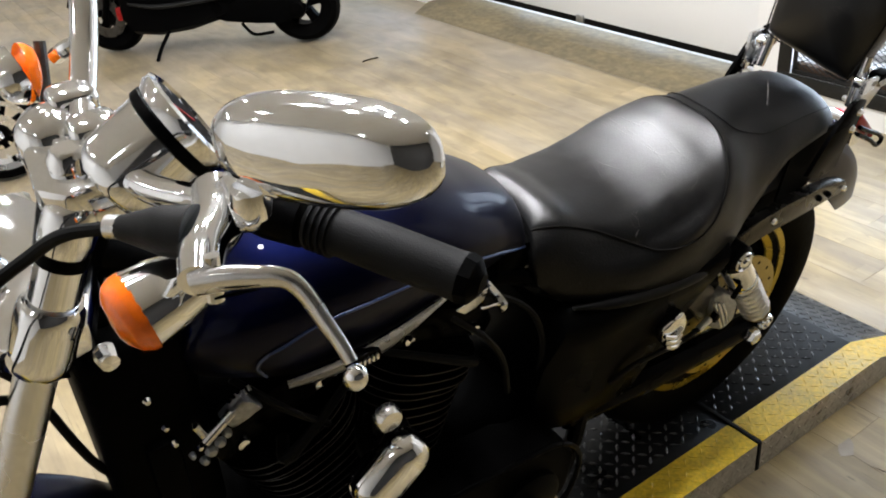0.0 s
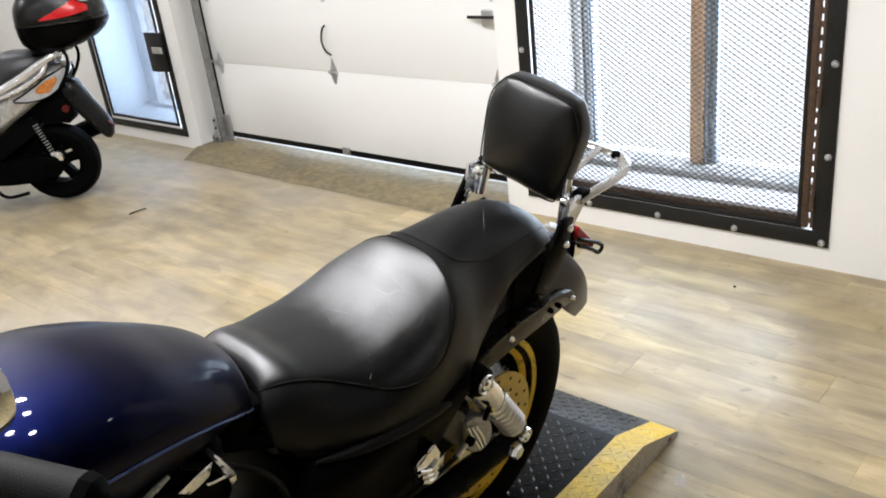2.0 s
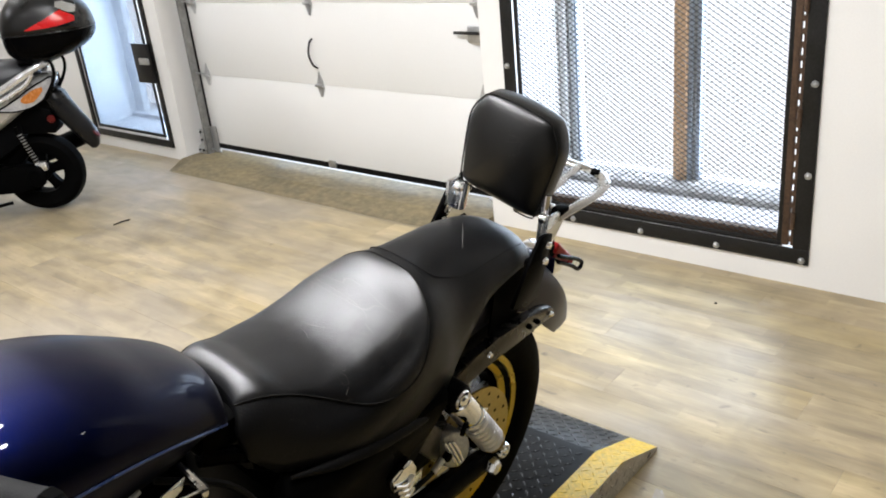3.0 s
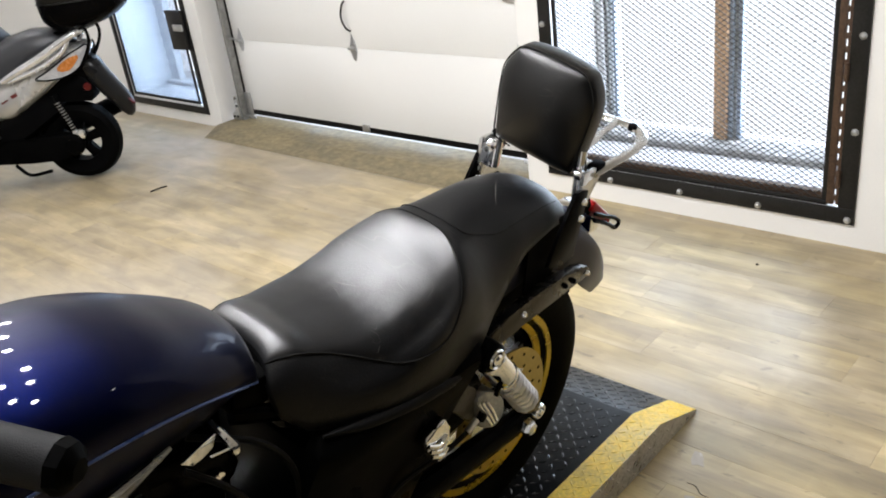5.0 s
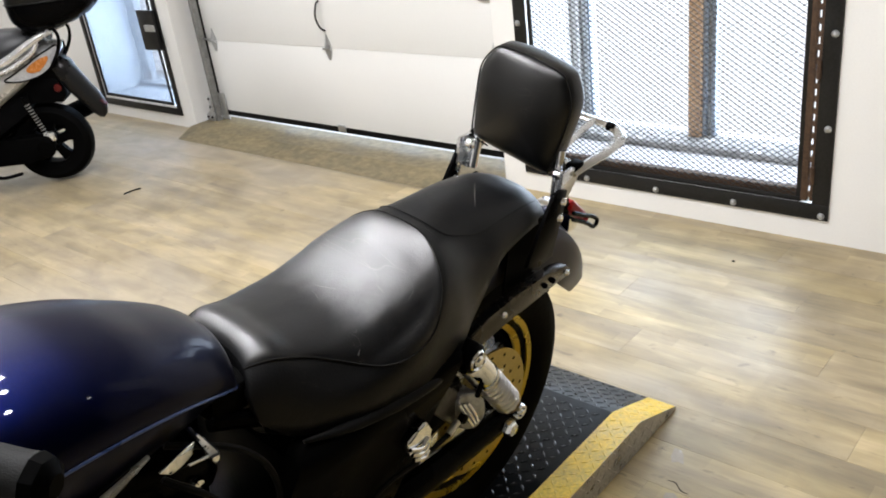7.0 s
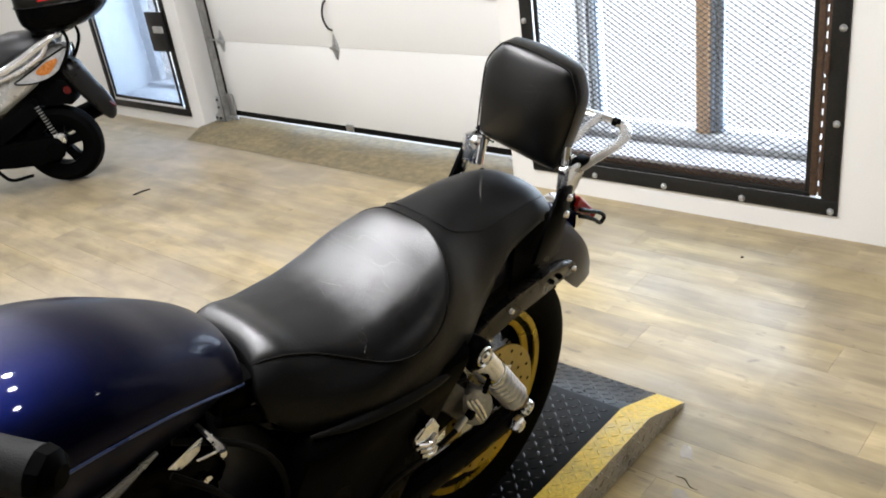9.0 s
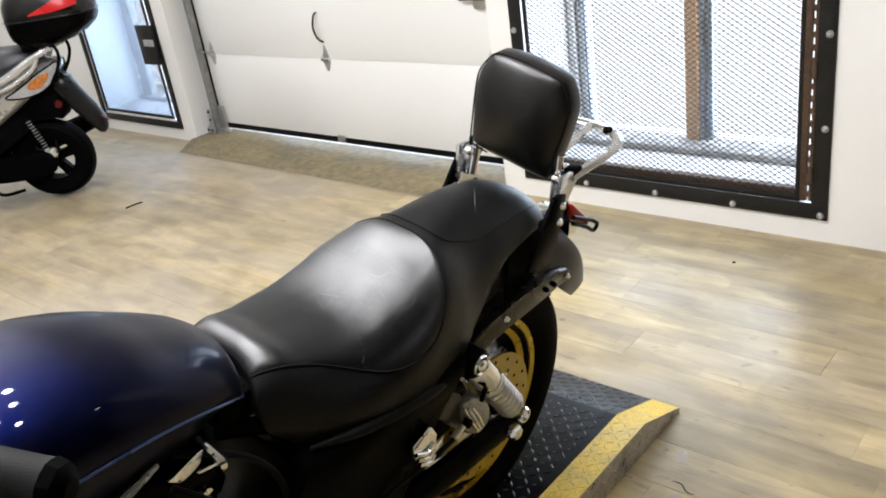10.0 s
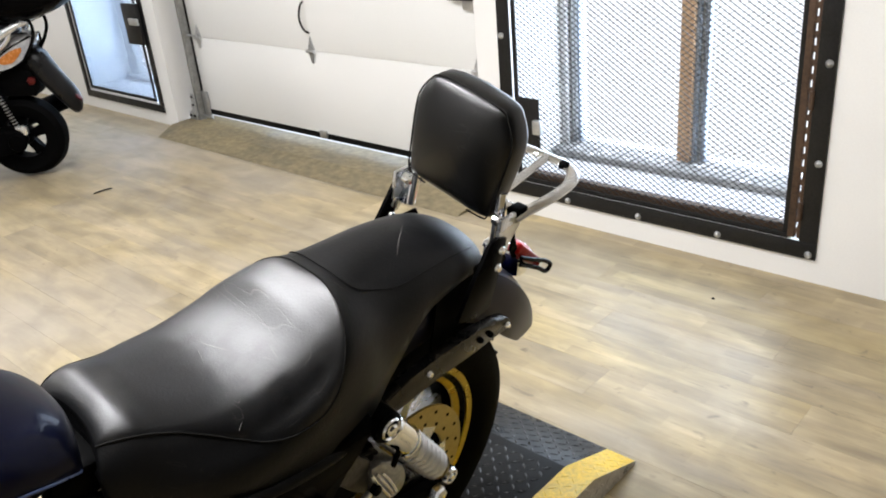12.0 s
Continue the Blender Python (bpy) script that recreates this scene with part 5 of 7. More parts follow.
def frame_and_covers():
    fr = part("frame", tube([(-1.10, 0, 0.93), (-0.95, 0, 0.82), (-0.7, 0, 0.76), (-0.45, 0, 0.66), (-0.2, 0, 0.62), (0.0, 0, 0.66)], 0.026, 12), BLACK_PAINT, BIKE, "black tubular frame")
    for s in (-1, 1):
        part("down_tube", tube([(-1.11, s * 0.03, 0.88), (-1.10, s * 0.08, 0.60), (-1.06, s * 0.11, 0.26), (-0.98, s * 0.13, 0.17), (-0.6, s * 0.14, 0.16), (-0.46, s * 0.13, 0.22), (-0.42, s * 0.12, 0.5), (-0.40, s * 0.10, 0.64)], 0.016, 10), BLACK_PAINT, fr)
        part("seat_rail", tube([(-0.60, s * 0.07, 0.70), (-0.4, s * 0.12, 0.63), (-0.15, s * 0.13, 0.60)], 0.014, 10), BLACK_PAINT, fr)
        # side cover with a slanted rear edge
        rows = [(0.632, 0.132, -0.49, -0.170), (0.627, 0.152, -0.505, -0.172), (0.616, 0.167, -0.515, -0.178), (0.598, 0.173, -0.525, -0.186), (0.568, 0.167, -0.535, -0.202), (0.53, 0.158, -0.545, -0.224), (0.48, 0.152, -0.55, -0.258), (0.42, 0.148, -0.545, -0.30), (0.36, 0.144, -0.52, -0.34), (0.345, 0.130, -0.51, -0.35)]
        rings = []
        for z, y, x0, x1 in rows:
            line = [(x0 + (x1 - x0) * q / 12, s * (y - 0.02 * max(0, 1 - q / 4) ** 2), z) for q in range(13)]
            rings.append(line + [(x, s * 0.118, z) for x, _, z in line[::-1]])
        sc = part("side_cover", skin(rings), BLACK_COVER, BIKE, "black bulged side cover under the seat", 60)
        # added roll, glossier than the cover so that it shows the light streak
        part("cover_roll", tube([(-0.50, s * 0.138, 0.634), (-0.43, s * 0.156, 0.623), (-0.34, s * 0.163, 0.609), (-0.26, s * 0.163, 0.599), (-0.19, s * 0.158, 0.592)], [0.003, 0.010, 0.013, 0.013, 0.008], 14, flat=0.9), COVER_ROLL, sc)
    # black filler added to keep the gap between tank and seat dark
    part("gap_filler", box((-0.600, -0.080, 0.690), (-0.520, 0.080, 0.742), 0.012), BLACK_SATIN, fr)
    part("battery_box", box((-0.52, -0.12, 0.34), (-0.22, 0.12, 0.60), 0.02), BLACK_SATIN, BIKE, "black battery box")
    part("rear_bracket_block", box((-0.235, -0.142, 0.452), (-0.145, -0.10, 0.53), 0.008), BLACK_SATIN, BIKE)
    part("neck", rod((-1.085, 0, 1.00), (-1.16, 0, 0.80), 0.036, 18), BLACK_PAINT, fr)
    # chrome pillion peg and its hanger
    peg = part("pillion_peg", prism([(-0.326, 0.521), (-0.300, 0.533), (-0.278, 0.540), (-0.262, 0.508), (-0.275, 0.497), (-0.276, 0.470), (-0.299, 0.463), (-0.321, 0.494)], -0.178, -0.158, "y", 0.006), CHROME, BIKE, "folded chrome pillion peg")
    for i in range(3):
        part("peg_rib", tube([(-0.322 + 0.004 * i, -0.180, 0.510 - 0.014 * i), (-0.300 + 0.003 * i, -0.184, 0.500 - 0.013 * i), (-0.278, -0.180, 0.505 - 0.014 * i)], 0.004, 8), CHROME, peg)
    # final belt guard
    part("belt_guard", prism([(-0.45, 0.375), (-0.10, 0.405), (-0.08, 0.39), (-0.45, 0.352)], -0.10, -0.07, "y", 0.004), BLACK_PAINT, BIKE)


def engine():
    e = part("engine", box((-1.02, -0.115, 0.17), (-0.52, 0.115, 0.42), 0.05, 4), ENGINE, BIKE, "black finned V-twin engine")
    for cx, tilt in ((-0.735, 20), (-0.905, -20)):
        base = pose(-0.82, 0, 0.30, 0, tilt, 0)
        cyl = part("cylinder", lathe([(0.062, 0.10), (0.062, 0.34)], 28, "z", m=base), ENGINE, e)
        for i in range(13):
            z = 0.115 + i * 0.0165
            r = 0.098 if i < 10 else 0.104
            out = [(r * math.copysign(abs(math.cos(a)) ** 0.75, math.cos(a)), r * math.copysign(abs(math.sin(a)) ** 0.75, math.sin(a))) for a in (2 * math.pi * q / 28 for q in range(28))]
            part("fin", prism(out, z, z + 0.0045, "z", m=base), ENGINE, cyl)
            for s in (-1,):
                rim = [base @ V(((r + 0.0004) * math.copysign(abs(math.cos(a)) ** 0.75, math.cos(a)), (r + 0.0004) * math.copysign(abs(math.sin(a)) ** 0.75, math.sin(a)), z + 0.0022)) for a in (math.pi * (1.12 + 0.76 * q / 14) for q in range(15))]
                if s < 0:
                    part("fin_edge", tube(rim, 0.0006, 5, steps=1), FIN_EDGE, cyl, "bare machined fin edge")
        part("rocker_cover", prism([(-0.095, 0.345), (-0.10, 0.375), (-0.07, 0.405), (0.07, 0.405), (0.10, 0.375), (0.095, 0.345)], -0.075, 0.075, "y", 0.008, m=base), BLACK_PAINT, e)
        for q in (-0.06, 0.06):
            part("head_bolt", lathe([(0, -0.01), (0.008, -0.008), (0.010, 0), (0, 0)], 10, "y", m=base @ pose(q, -0.076, 0.365)), CHROME, e)
        part("spark_plug_cap", tube([base @ V((0.02 if tilt > 0 else -0.02, -0.085, 0.33)), base @ V((0.02 if tilt > 0 else -0.02, -0.13, 0.35)), V((-0.82, -0.10, 0.70))], [0.009, 0.008, 0.005], 8), RUBBER, e)
    # primary cover with raised rim
    out = [(-1.00, 0.34), (-0.97, 0.41), (-0.90, 0.44), (-0.80, 0.43), (-0.62, 0.415), (-0.54, 0.40), (-0.49, 0.34), (-0.50, 0.25), (-0.56, 0.20), (-0.70, 0.19), (-0.90, 0.185), (-0.98, 0.24)]
    pc = part("primary_cover", prism(out, -0.185, -0.10, "y", 0.018), BLACK_SATIN, e, "black primary cover")
    part("cover_bead", tube([V((x, -0.187, z)) for x, z in out + out[:1]], 0.005, 8, steps=3), BLACK_PAINT, pc)
    part("derby_cover", lathe([(0, -0.205), (0.05, -0.204), (0.062, -0.196), (0.064, -0.18)], 32, "y", m=pose(-0.60, 0, 0.30)), BLACK_PAINT, pc)
    # horn cover between the cylinders
    horn = part("horn_cover", box((-0.070, -0.034, -0.037), (0.052, 0.034, 0.037), 0.033, 8, m=pose(-0.846, -0.185, 0.580, 0, -40, 0)), CHROME, BIKE, "chrome horn cover between the cylinders")
    part("horn_back", box((-0.870, -0.172, 0.55), (-0.805, -0.12, 0.62), 0.012), BLACK_SATIN, horn)
    kn = part("choke_knob", lathe([(0, -0.018), (0.016, -0.017), (0.020, -0.010), (0.019, 0.0), (0.012, 0.006), (0, 0.006)], 18, "y", m=pose(-0.846, -0.168, 0.66)), ALLOY, BIKE, "ribbed alloy choke knob")
    part("knob_bracket", box((-0.858, -0.166, 0.62), (-0.834, -0.155, 0.66), 0.003), BLACK_SATIN, kn)
    # coil and key block in front of the tank
    coil = part("ignition_coil", prism([(-1.030, 0.716), (-1.000, 0.738), (-0.992, 0.730), (-0.978, 0.712), (-1.000, 0.706), (-1.018, 0.700)], -0.118, -0.098, "y", 0.003), CASTING, BIKE, "cast alloy ignition cover with studs")
    part("cover_bar", rod((-1.052, -0.112, 0.694), (-1.014, -0.112, 0.722), 0.0062, 12), DULL_CHROME, coil, "bright bar")
    part("cover_stay", rod((-1.058, -0.108, 0.724), (-1.050, -0.108, 0.698), 0.0050, 10), DULL_CHROME, coil)
    for i in range(5):
        part("stud", rod((-1.012 + 0.006 * i, -0.106, 0.724 + 0.0036 * i), (-1.014 + 0.006 * i, -0.106, 0.734 + 0.0036 * i), 0.0026, 8), CHROME, coil)
    for x, z, r in ((-1.048, 0.676, 0.008), (-1.036, 0.684, 0.007), (-1.058, 0.666, 0.006), (-1.026, 0.694, 0.006), (-1.070, 0.684, 0.004)):
        part("nut", lathe([(0, -0.009), (r * 0.7, -0.008), (r, -0.004), (r, 0.0), (0, 0.0)], 6, "y", m=pose(x, -0.110, z)), CASTING, coil)
    for x, z in ((-1.085, 0.72), (-1.09, 0.75), (-1.06, 0.695), (-1.10, 0.80)):
        part("cover_screw", lathe([(0, -0.006), (0.003, -0.005), (0.0045, 0), (0, 0)], 8, "y", m=pose(x, -0.115, z)), CHROME, coil)
    # black filler added where the space behind the fork looks dark
    part("dark_space_filler", box((-1.155, -0.085, 0.50), (-1.03, 0.085, 0.86), 0.03, 3), ENGINE, BIKE, "black mass filling the dark space by the frame neck")
    part("oil_cooler", box((-1.115, -0.095, 0.42), (-1.075, 0.095, 0.70), 0.01), BLACK_SATIN, BIKE, "black oil cooler")
    part("intake", lathe([(0, -0.05), (0.05, -0.05), (0.06, 0.0), (0.06, 0.05), (0, 0.05)], 20, "y", m=pose(-0.82, 0.0, 0.66)), BLACK_SATIN, e)
    part("air_cleaner", lathe([(0, 0.09), (0.075, 0.09), (0.08, 0.13), (0.06, 0.155), (0, 0.16)], 32, "y", m=pose(-0.82, 0.04, 0.62)), CHROME, e)
    # exhaust on the far side
    part("exhaust", tube([(-0.95, 0.10, 0.60), (-1.02, 0.17, 0.52), (-0.98, 0.20, 0.36), (-0.8, 0.205, 0.27), (-0.4, 0.205, 0.25), (0.15, 0.21, 0.27)], [0.021, 0.021, 0.022, 0.024, 0.042, 0.042], 16), CHROME, BIKE, "chrome exhaust pipe")
    # foot controls, stand
    ft = part("foot_peg", rod((-0.60, -0.19, 0.30), (-0.60, -0.31, 0.315), 0.016, 12), RUBBER, BIKE, "rubber foot peg")
    part("peg_mount", prism([(-0.64, 0.32), (-0.56, 0.32), (-0.53, 0.25), (-0.62, 0.24)], -0.20, -0.188, "y", 0.003), ALLOY, ft)
    sh = part("shift_lever", tube([(-0.58, -0.205, 0.27), (-0.70, -0.215, 0.285), (-0.78, -0.22, 0.33)], 0.008, 8), CHROME, BIKE, "chrome shift lever")
    part("shift_peg", rod((-0.78, -0.22, 0.33), (-0.78, -0.29, 0.335), 0.010, 10), RUBBER, sh)
    ks = part("side_stand", tube([(-0.70, -0.14, 0.16), (-0.66, -0.25, 0.09), (-0.63, -0.345, 0.068)], [0.016, 0.014, 0.012], 10), BLACK_PAINT, BIKE, "black side stand, folded out")
    part("stand_foot", box((-0.66, -0.375, 0.062), (-0.59, -0.325, 0.070), 0.003, m=None), BLACK_PAINT, ks)
    for pts in ([(-0.70, -0.11, 0.70), (-0.66, -0.14, 0.66), (-0.62, -0.13, 0.58), (-0.60, -0.12, 0.5)], [(-0.68, -0.09, 0.73), (-0.60, -0.13, 0.69), (-0.55, -0.13, 0.6), (-0.54, -0.12, 0.48)], [(-1.0, -0.08, 0.74), (-0.95, -0.12, 0.69), (-0.9, -0.12, 0.63)]):
        part("engine_cable", tube(pts, 0.005, 7), RUBBER, e)
    vl = part("fuel_valve", tube([(-0.655, -0.11, 0.752), (-0.652, -0.135, 0.742), (-0.649, -0.150, 0.730), (-0.650, -0.152, 0.720)], [0.005, 0.006, 0.008, 0.004], 10), CHROME, BIKE, "chrome fuel valve under the tank")
    part("valve_lever", prism([(-0.684, 0.741), (-0.655, 0.735), (-0.655, 0.732), (-0.684, 0.738)], -0.152, -0.148, "y", 0.002), CHROME, vl)
    part("chrome_strap", prism([(-0.717, 0.744), (-0.679, 0.756), (-0.665, 0.758), (-0.672, 0.740), (-0.688, 0.733), (-0.702, 0.731)], -0.140, -0.136, "y", 0.001), CHROME, BIKE)


frame_and_covers()
engine()


def front_end():
    for s in (-1, 1):
        swing = V((-0.075 if s > 0 else 0.0, 0, 0))
        ax = lambda f: V((-1.110, s * 0.125, 1.06)).lerp(V((-1.460, s * 0.112, 0.31)), f) + swing * (1 - f)
        leg = part("fork_leg", rod(ax(0.0), ax(0.62), 0.0195, 20), DULL_CHROME, BIKE, "chrome front fork leg")
        part("fork_slider", rod(ax(0.60), ax(1.0), 0.030, 20, r2=0.027), DULL_CHROME, leg)
        part("clamp_ring", tube([ax(0.115), ax(0.13), ax(0.19), ax(0.205)], [0.026, 0.0300, 0.0300, 0.025], 24, steps=3), CHROME, leg)
        part("fork_cap", tube([ax(-0.02), ax(0.0), ax(0.035), ax(0.05)], [0.012, 0.0235, 0.0245, 0.022], 22, steps=3), CHROME, leg)
        part("cap_band", tube([ax(0.052), ax(0.066)], [0.0225, 0.0225], 22, steps=1), BLACK_SATIN, leg)
        part("upper_tube", tube([ax(0.066), ax(0.112)], [0.0225, 0.0225], 22, steps=1), CHROME, leg)
        part("pinch_bolt", lathe([(0, -0.02), (0.009, -0.018), (0.011, -0.008), (0.011, 0.0), (0, 0.0)], 10, "y", m=pose(-1.128, s * 0.158 if s < 0 else 0.13, 0.925)), CHROME, leg)
        # turn signal on a stalk
        off = V((0, 0, 0)) if s < 0 else V((0.020, -0.225, 0.012))
        ln = 1.0 if s < 0 else -0.5
        dn = 1 if s < 0 else -0.8
        at = lambda x, y, z: V((x, s * y, z)) + off
        sg = part("turn_signal", tube([at(-1.113 + 0.051 * ln, 0.302, 1.080 + 0.008 * ln), at(-1.113 + 0.043 * ln, 0.302, 1.080 + 0.007 * ln), at(-1.113 + 0.021 * ln, 0.303, 1.080 + 0.004 * ln), at(-1.113, 0.304, 1.080)], [0.012, 0.021, 0.0275, 0.0305], 20, steps=5), CHROME, BIKE, "chrome bullet turn signal with an amber lens")
        part("lens", tube([at(-1.113, 0.304, 1.080), at(-1.113 - 0.006 * dn, 0.3043, 1.079), at(-1.113 - 0.0125 * dn, 0.3047, 1.0775), at(-1.113 - 0.018 * dn, 0.305, 1.0762), at(-1.113 - 0.020 * dn, 0.305, 1.0758)], [0.0304, 0.0298, 0.0262, 0.0170, 0.004], 26, steps=5), AMBER, sg, "amber lens")
        part("stalk", tube([at(-1.080, 0.29, 1.095), at(-1.07, 0.275, 1.108), at(-1.05, 0.262, 1.118)], 0.008, 10), CHROME, sg)
    tt = part("triple_clamp", prism([(-1.135, -0.12), (-1.115, -0.145), (-1.075, -0.14), (-1.05, -0.06), (-1.05, -0.01), (-1.07, 0.005), (-1.10, 0.0), (-1.13, -0.06)], 1.055, 1.085, "z", 0.006, m=pose(0, 0, 0)), CHROME, BIKE, "chrome upper triple clamp")
    part("lower_clamp", prism([(-1.22, -0.10), (-1.19, -0.14), (-1.13, -0.13), (-1.10, -0.05), (-1.10, 0.05), (-1.13, 0.13), (-1.19, 0.14), (-1.22, 0.10)], 0.905, 0.94, "z", 0.006), CHROME, tt)
    for y in (-0.105, 0.0):
        part("stem_nut", lathe([(0, 0.02), (0.012, 0.02), (0.018, 0.012), (0.019, 0.0), (0.0, 0.0)], 6 if y == 0 else 16, "z", m=pose(-1.10 if y else -1.075, y or -0.02, 1.085)), CHROME, tt)
    part("clamp_dome", lathe([(0, 0.046), (0.014, 0.044), (0.026, 0.036), (0.033, 0.020), (0.034, -0.02), (0.030, -0.024), (0, -0.024)], 30, "z", m=pose(-1.092, -0.030, 1.062, 0, -18, 0)), CHROME, tt)
    part("dome_band", lathe([(0.0345, 0.004), (0.0360, 0.006), (0.0360, 0.012), (0.0345, 0.014)], 30, "z", m=pose(-1.092, -0.030, 1.062, 0, -18, 0), close=True), CHROME, tt)
    # handlebar
    left = [(-1.066, -0.03, 1.098), (-1.074, -0.062, 1.094), (-1.070, -0.117, 1.086), (-1.061, -0.182, 1.094), (-1.044, -0.238, 1.108), (-1.033, -0.270, 1.118), (-0.995, -0.325, 1.124), (-0.938, -0.432, 1.118)]
    right = [(-1.066, -0.03, 1.095), (-1.061, -0.018, 1.098), (-1.041, 0.017, 1.130), (-1.021, 0.053, 1.175), (-1.005, 0.12, 1.215), (-0.99, 0.24, 1.215), (-0.95, 0.34, 1.19), (-0.89, 0.45, 1.17)]
    hb = part("handlebar", tube(left, 0.0127, 14), CHROME, BIKE, "chrome pulled-back handlebar")
    part("handlebar_half", tube(right, 0.0127, 14), CHROME, hb)
    for y in (-0.085, -0.02):
        part("riser", tube([(-1.095, y, 1.05), (-1.088, y, 1.075), (-1.070, y, 1.095)], [0.022, 0.018, 0.022], 14), CHROME, hb)
        part("riser_cap", box((-1.092, y - 0.018, 1.085), (-1.048, y + 0.018, 1.116), 0.010, 3), CHROME, hb)
    a, b = V((-0.990, -0.336, 1.1235)), V((-0.934, -0.438, 1.117))
    g = part("grip", tube([a, a.lerp(b, 0.08), a.lerp(b, 0.5), a.lerp(b, 0.92), b], [0.0185, 0.0170, 0.0180, 0.0172, 0.0178], 20, steps=4), GRIP, BIKE, "black ribbed rubber grip")
    for i in range(4):
        part("grip_collar", tube([a.lerp(b, 0.02 + 0.045 * i), a.lerp(b, 0.035 + 0.045 * i)], [0.0202, 0.0202], 20, steps=1), RUBBER, g)
    d = (b - a).normalized()
    part("end_cap", tube([b, b + d * 0.008, b + d * 0.014], [0.0185, 0.0165, 0.008], 8, steps=2), BLACK_SATIN, g)
    rg = part("grip", tube([(-0.955, 0.34, 1.197), (-0.89, 0.45, 1.178)], [0.018, 0.018], 16), GRIP, BIKE, "black ribbed rubber grip")
    sw = part("switch_housing", tube([(-1.020, -0.282, 1.126), (-1.006, -0.307, 1.1255), (-0.992, -0.332, 1.124)], [0.021, 0.0235, 0.021], 16), BLACK_SATIN, BIKE, "black switch housing")
    for q in ((-1.012, -0.300, 1.150), (-1.002, -0.318, 1.147)):
        part("switch_button", box((-0.006, -0.006, -0.004), (0.006, 0.006, 0.004), 0.002, m=pose(*q)), DARK_PLASTIC, sw)
    # clutch perch, boot, lever, cable
    pe = part("clutch_perch", tube([(-1.033, -0.270, 1.127), (-1.045, -0.300, 1.127), (-1.066, -0.325, 1.128), (-1.080, -0.352, 1.124)], [0.019, 0.020, 0.017, 0.015], 14), CHROME, BIKE, "chrome clutch lever perch")
    part("boot", tube([(-1.066, -0.310, 1.130), (-1.082, -0.292, 1.1285), (-1.104, -0.266, 1.124)], [0.0205, 0.0175, 0.0085], 16, steps=5), GRIP, pe, "grey rubber cable boot")
    part("cable_ferrule", rod((-1.100, -0.270, 1.1248), (-1.110, -0.260, 1.1235), 0.0088, 12), ALLOY, pe)
    part("pivot_pin", rod((-1.074, -0.356, 1.108), (-1.070, -0.350, 1.140), 0.006, 10), CHROME, pe)
    part("cable", tube([(-1.104, -0.266, 1.124), (-1.135, -0.240, 1.115), (-1.160, -0.218, 1.092), (-1.205, -0.20, 1.055), (-1.245, -0.17, 0.98), (-1.25, -0.10, 0.88), (-1.20, -0.04, 0.80)], 0.0052, 10), RUBBER, pe, "black clutch cable")
    lv = part("clutch_lever", tube([(-1.084, -0.350, 1.123), (-1.067, -0.364, 1.129), (-1.052, -0.3765, 1.132), (-1.040, -0.387, 1.133), (-1.0335, -0.394, 1.129), (-1.029, -0.403, 1.120), (-1.0255, -0.414, 1.108), (-1.022, -0.425, 1.097), (-1.020, -0.435, 1.086)], [0.0066, 0.0066, 0.0060, 0.0054, 0.0052, 0.0048, 0.0044, 0.0040, 0.0036], 14, steps=5, flat=1.45), DULL_CHROME, BIKE, "polished clutch lever")
    part("lever_groove", tube([(-1.078, -0.368, 1.120), (-1.066, -0.375, 1.124), (-1.054, -0.3835, 1.127)], [0.0008, 0.0016, 0.0006], 6), BLACK_SATIN, lv)
    ball = bmesh.new()
    bmesh.ops.create_uvsphere(ball, u_segments=20, v_segments=14, radius=0.0084)
    bmesh.ops.transform(ball, matrix=pose(-1.0205, -0.441, 1.077, 18, 0, 0) @ Matrix.Diagonal((1, 1, 1.35, 1)), verts=ball.verts)
    part("lever_ball", ball, CHROME, lv)
    # mirror
    ax = V((0.075, -0.134, 0.027)).normalized()
    fw = V((-0.80, -0.42, 0.10))
    fw = (fw - ax * fw.dot(ax)).normalized()
    up = ax.cross(fw).normalized()
    if up.z < 0:
        up = -up
    c0 = V((-1.0, -0.382, 1.2105))
    mir = Matrix((ax, fw, up)).transposed().to_4x4()
    mir.translation = c0
    rings = []
    for h, s in ((-0.004, 0.96), (-0.004, 1.0), (0.002, 1.0), (0.010, 0.96), (0.017, 0.86), (0.022, 0.68), (0.0245, 0.40), (0.0252, 0.05)):
        ring = []
        for i in range(48):
            a = 2 * math.pi * i / 48
            n = 2.7
            ring.append(mir @ V((0.080 * s * math.copysign(abs(math.cos(a)) ** (2 / n), math.cos(a)), h, 0.0345 * s * math.copysign(abs(math.sin(a)) ** (2 / n), math.sin(a)))))
        rings.append(ring)
    mi = part("mirror", skin(rings), CHROME, BIKE, "oval chrome rear-view mirror shell", 60)
    part("mirror_glass", skin([[mir @ V((0.076 * math.cos(a), h, 0.0318 * math.sin(a))) for a in (2 * math.pi * i / 40 for i in range(40))] for h in (-0.0055, -0.0042)]), CHROME, mi)
    part("mirror_stem", tube([mir @ V((-0.050, 0.012, -0.030)), mir @ V((-0.062, 0.010, -0.052)), V((-1.030, -0.300, 1.150)), V((-1.036, -0.285, 1.130))], [0.008, 0.008, 0.009, 0.010], 12), CHROME, mi, "chrome mirror stem")
    part("stem_joint", lathe([(0, -0.012), (0.012, -0.010), (0.014, 0.0), (0.012, 0.010), (0, 0.012)], 14, "z", m=Matrix.Translation(mir @ V((-0.052, 0.014, -0.034)))), CHROME, mi)
    # speedometer
    sp = pose(-1.010, -0.138, 1.111, 0, 60, -7)
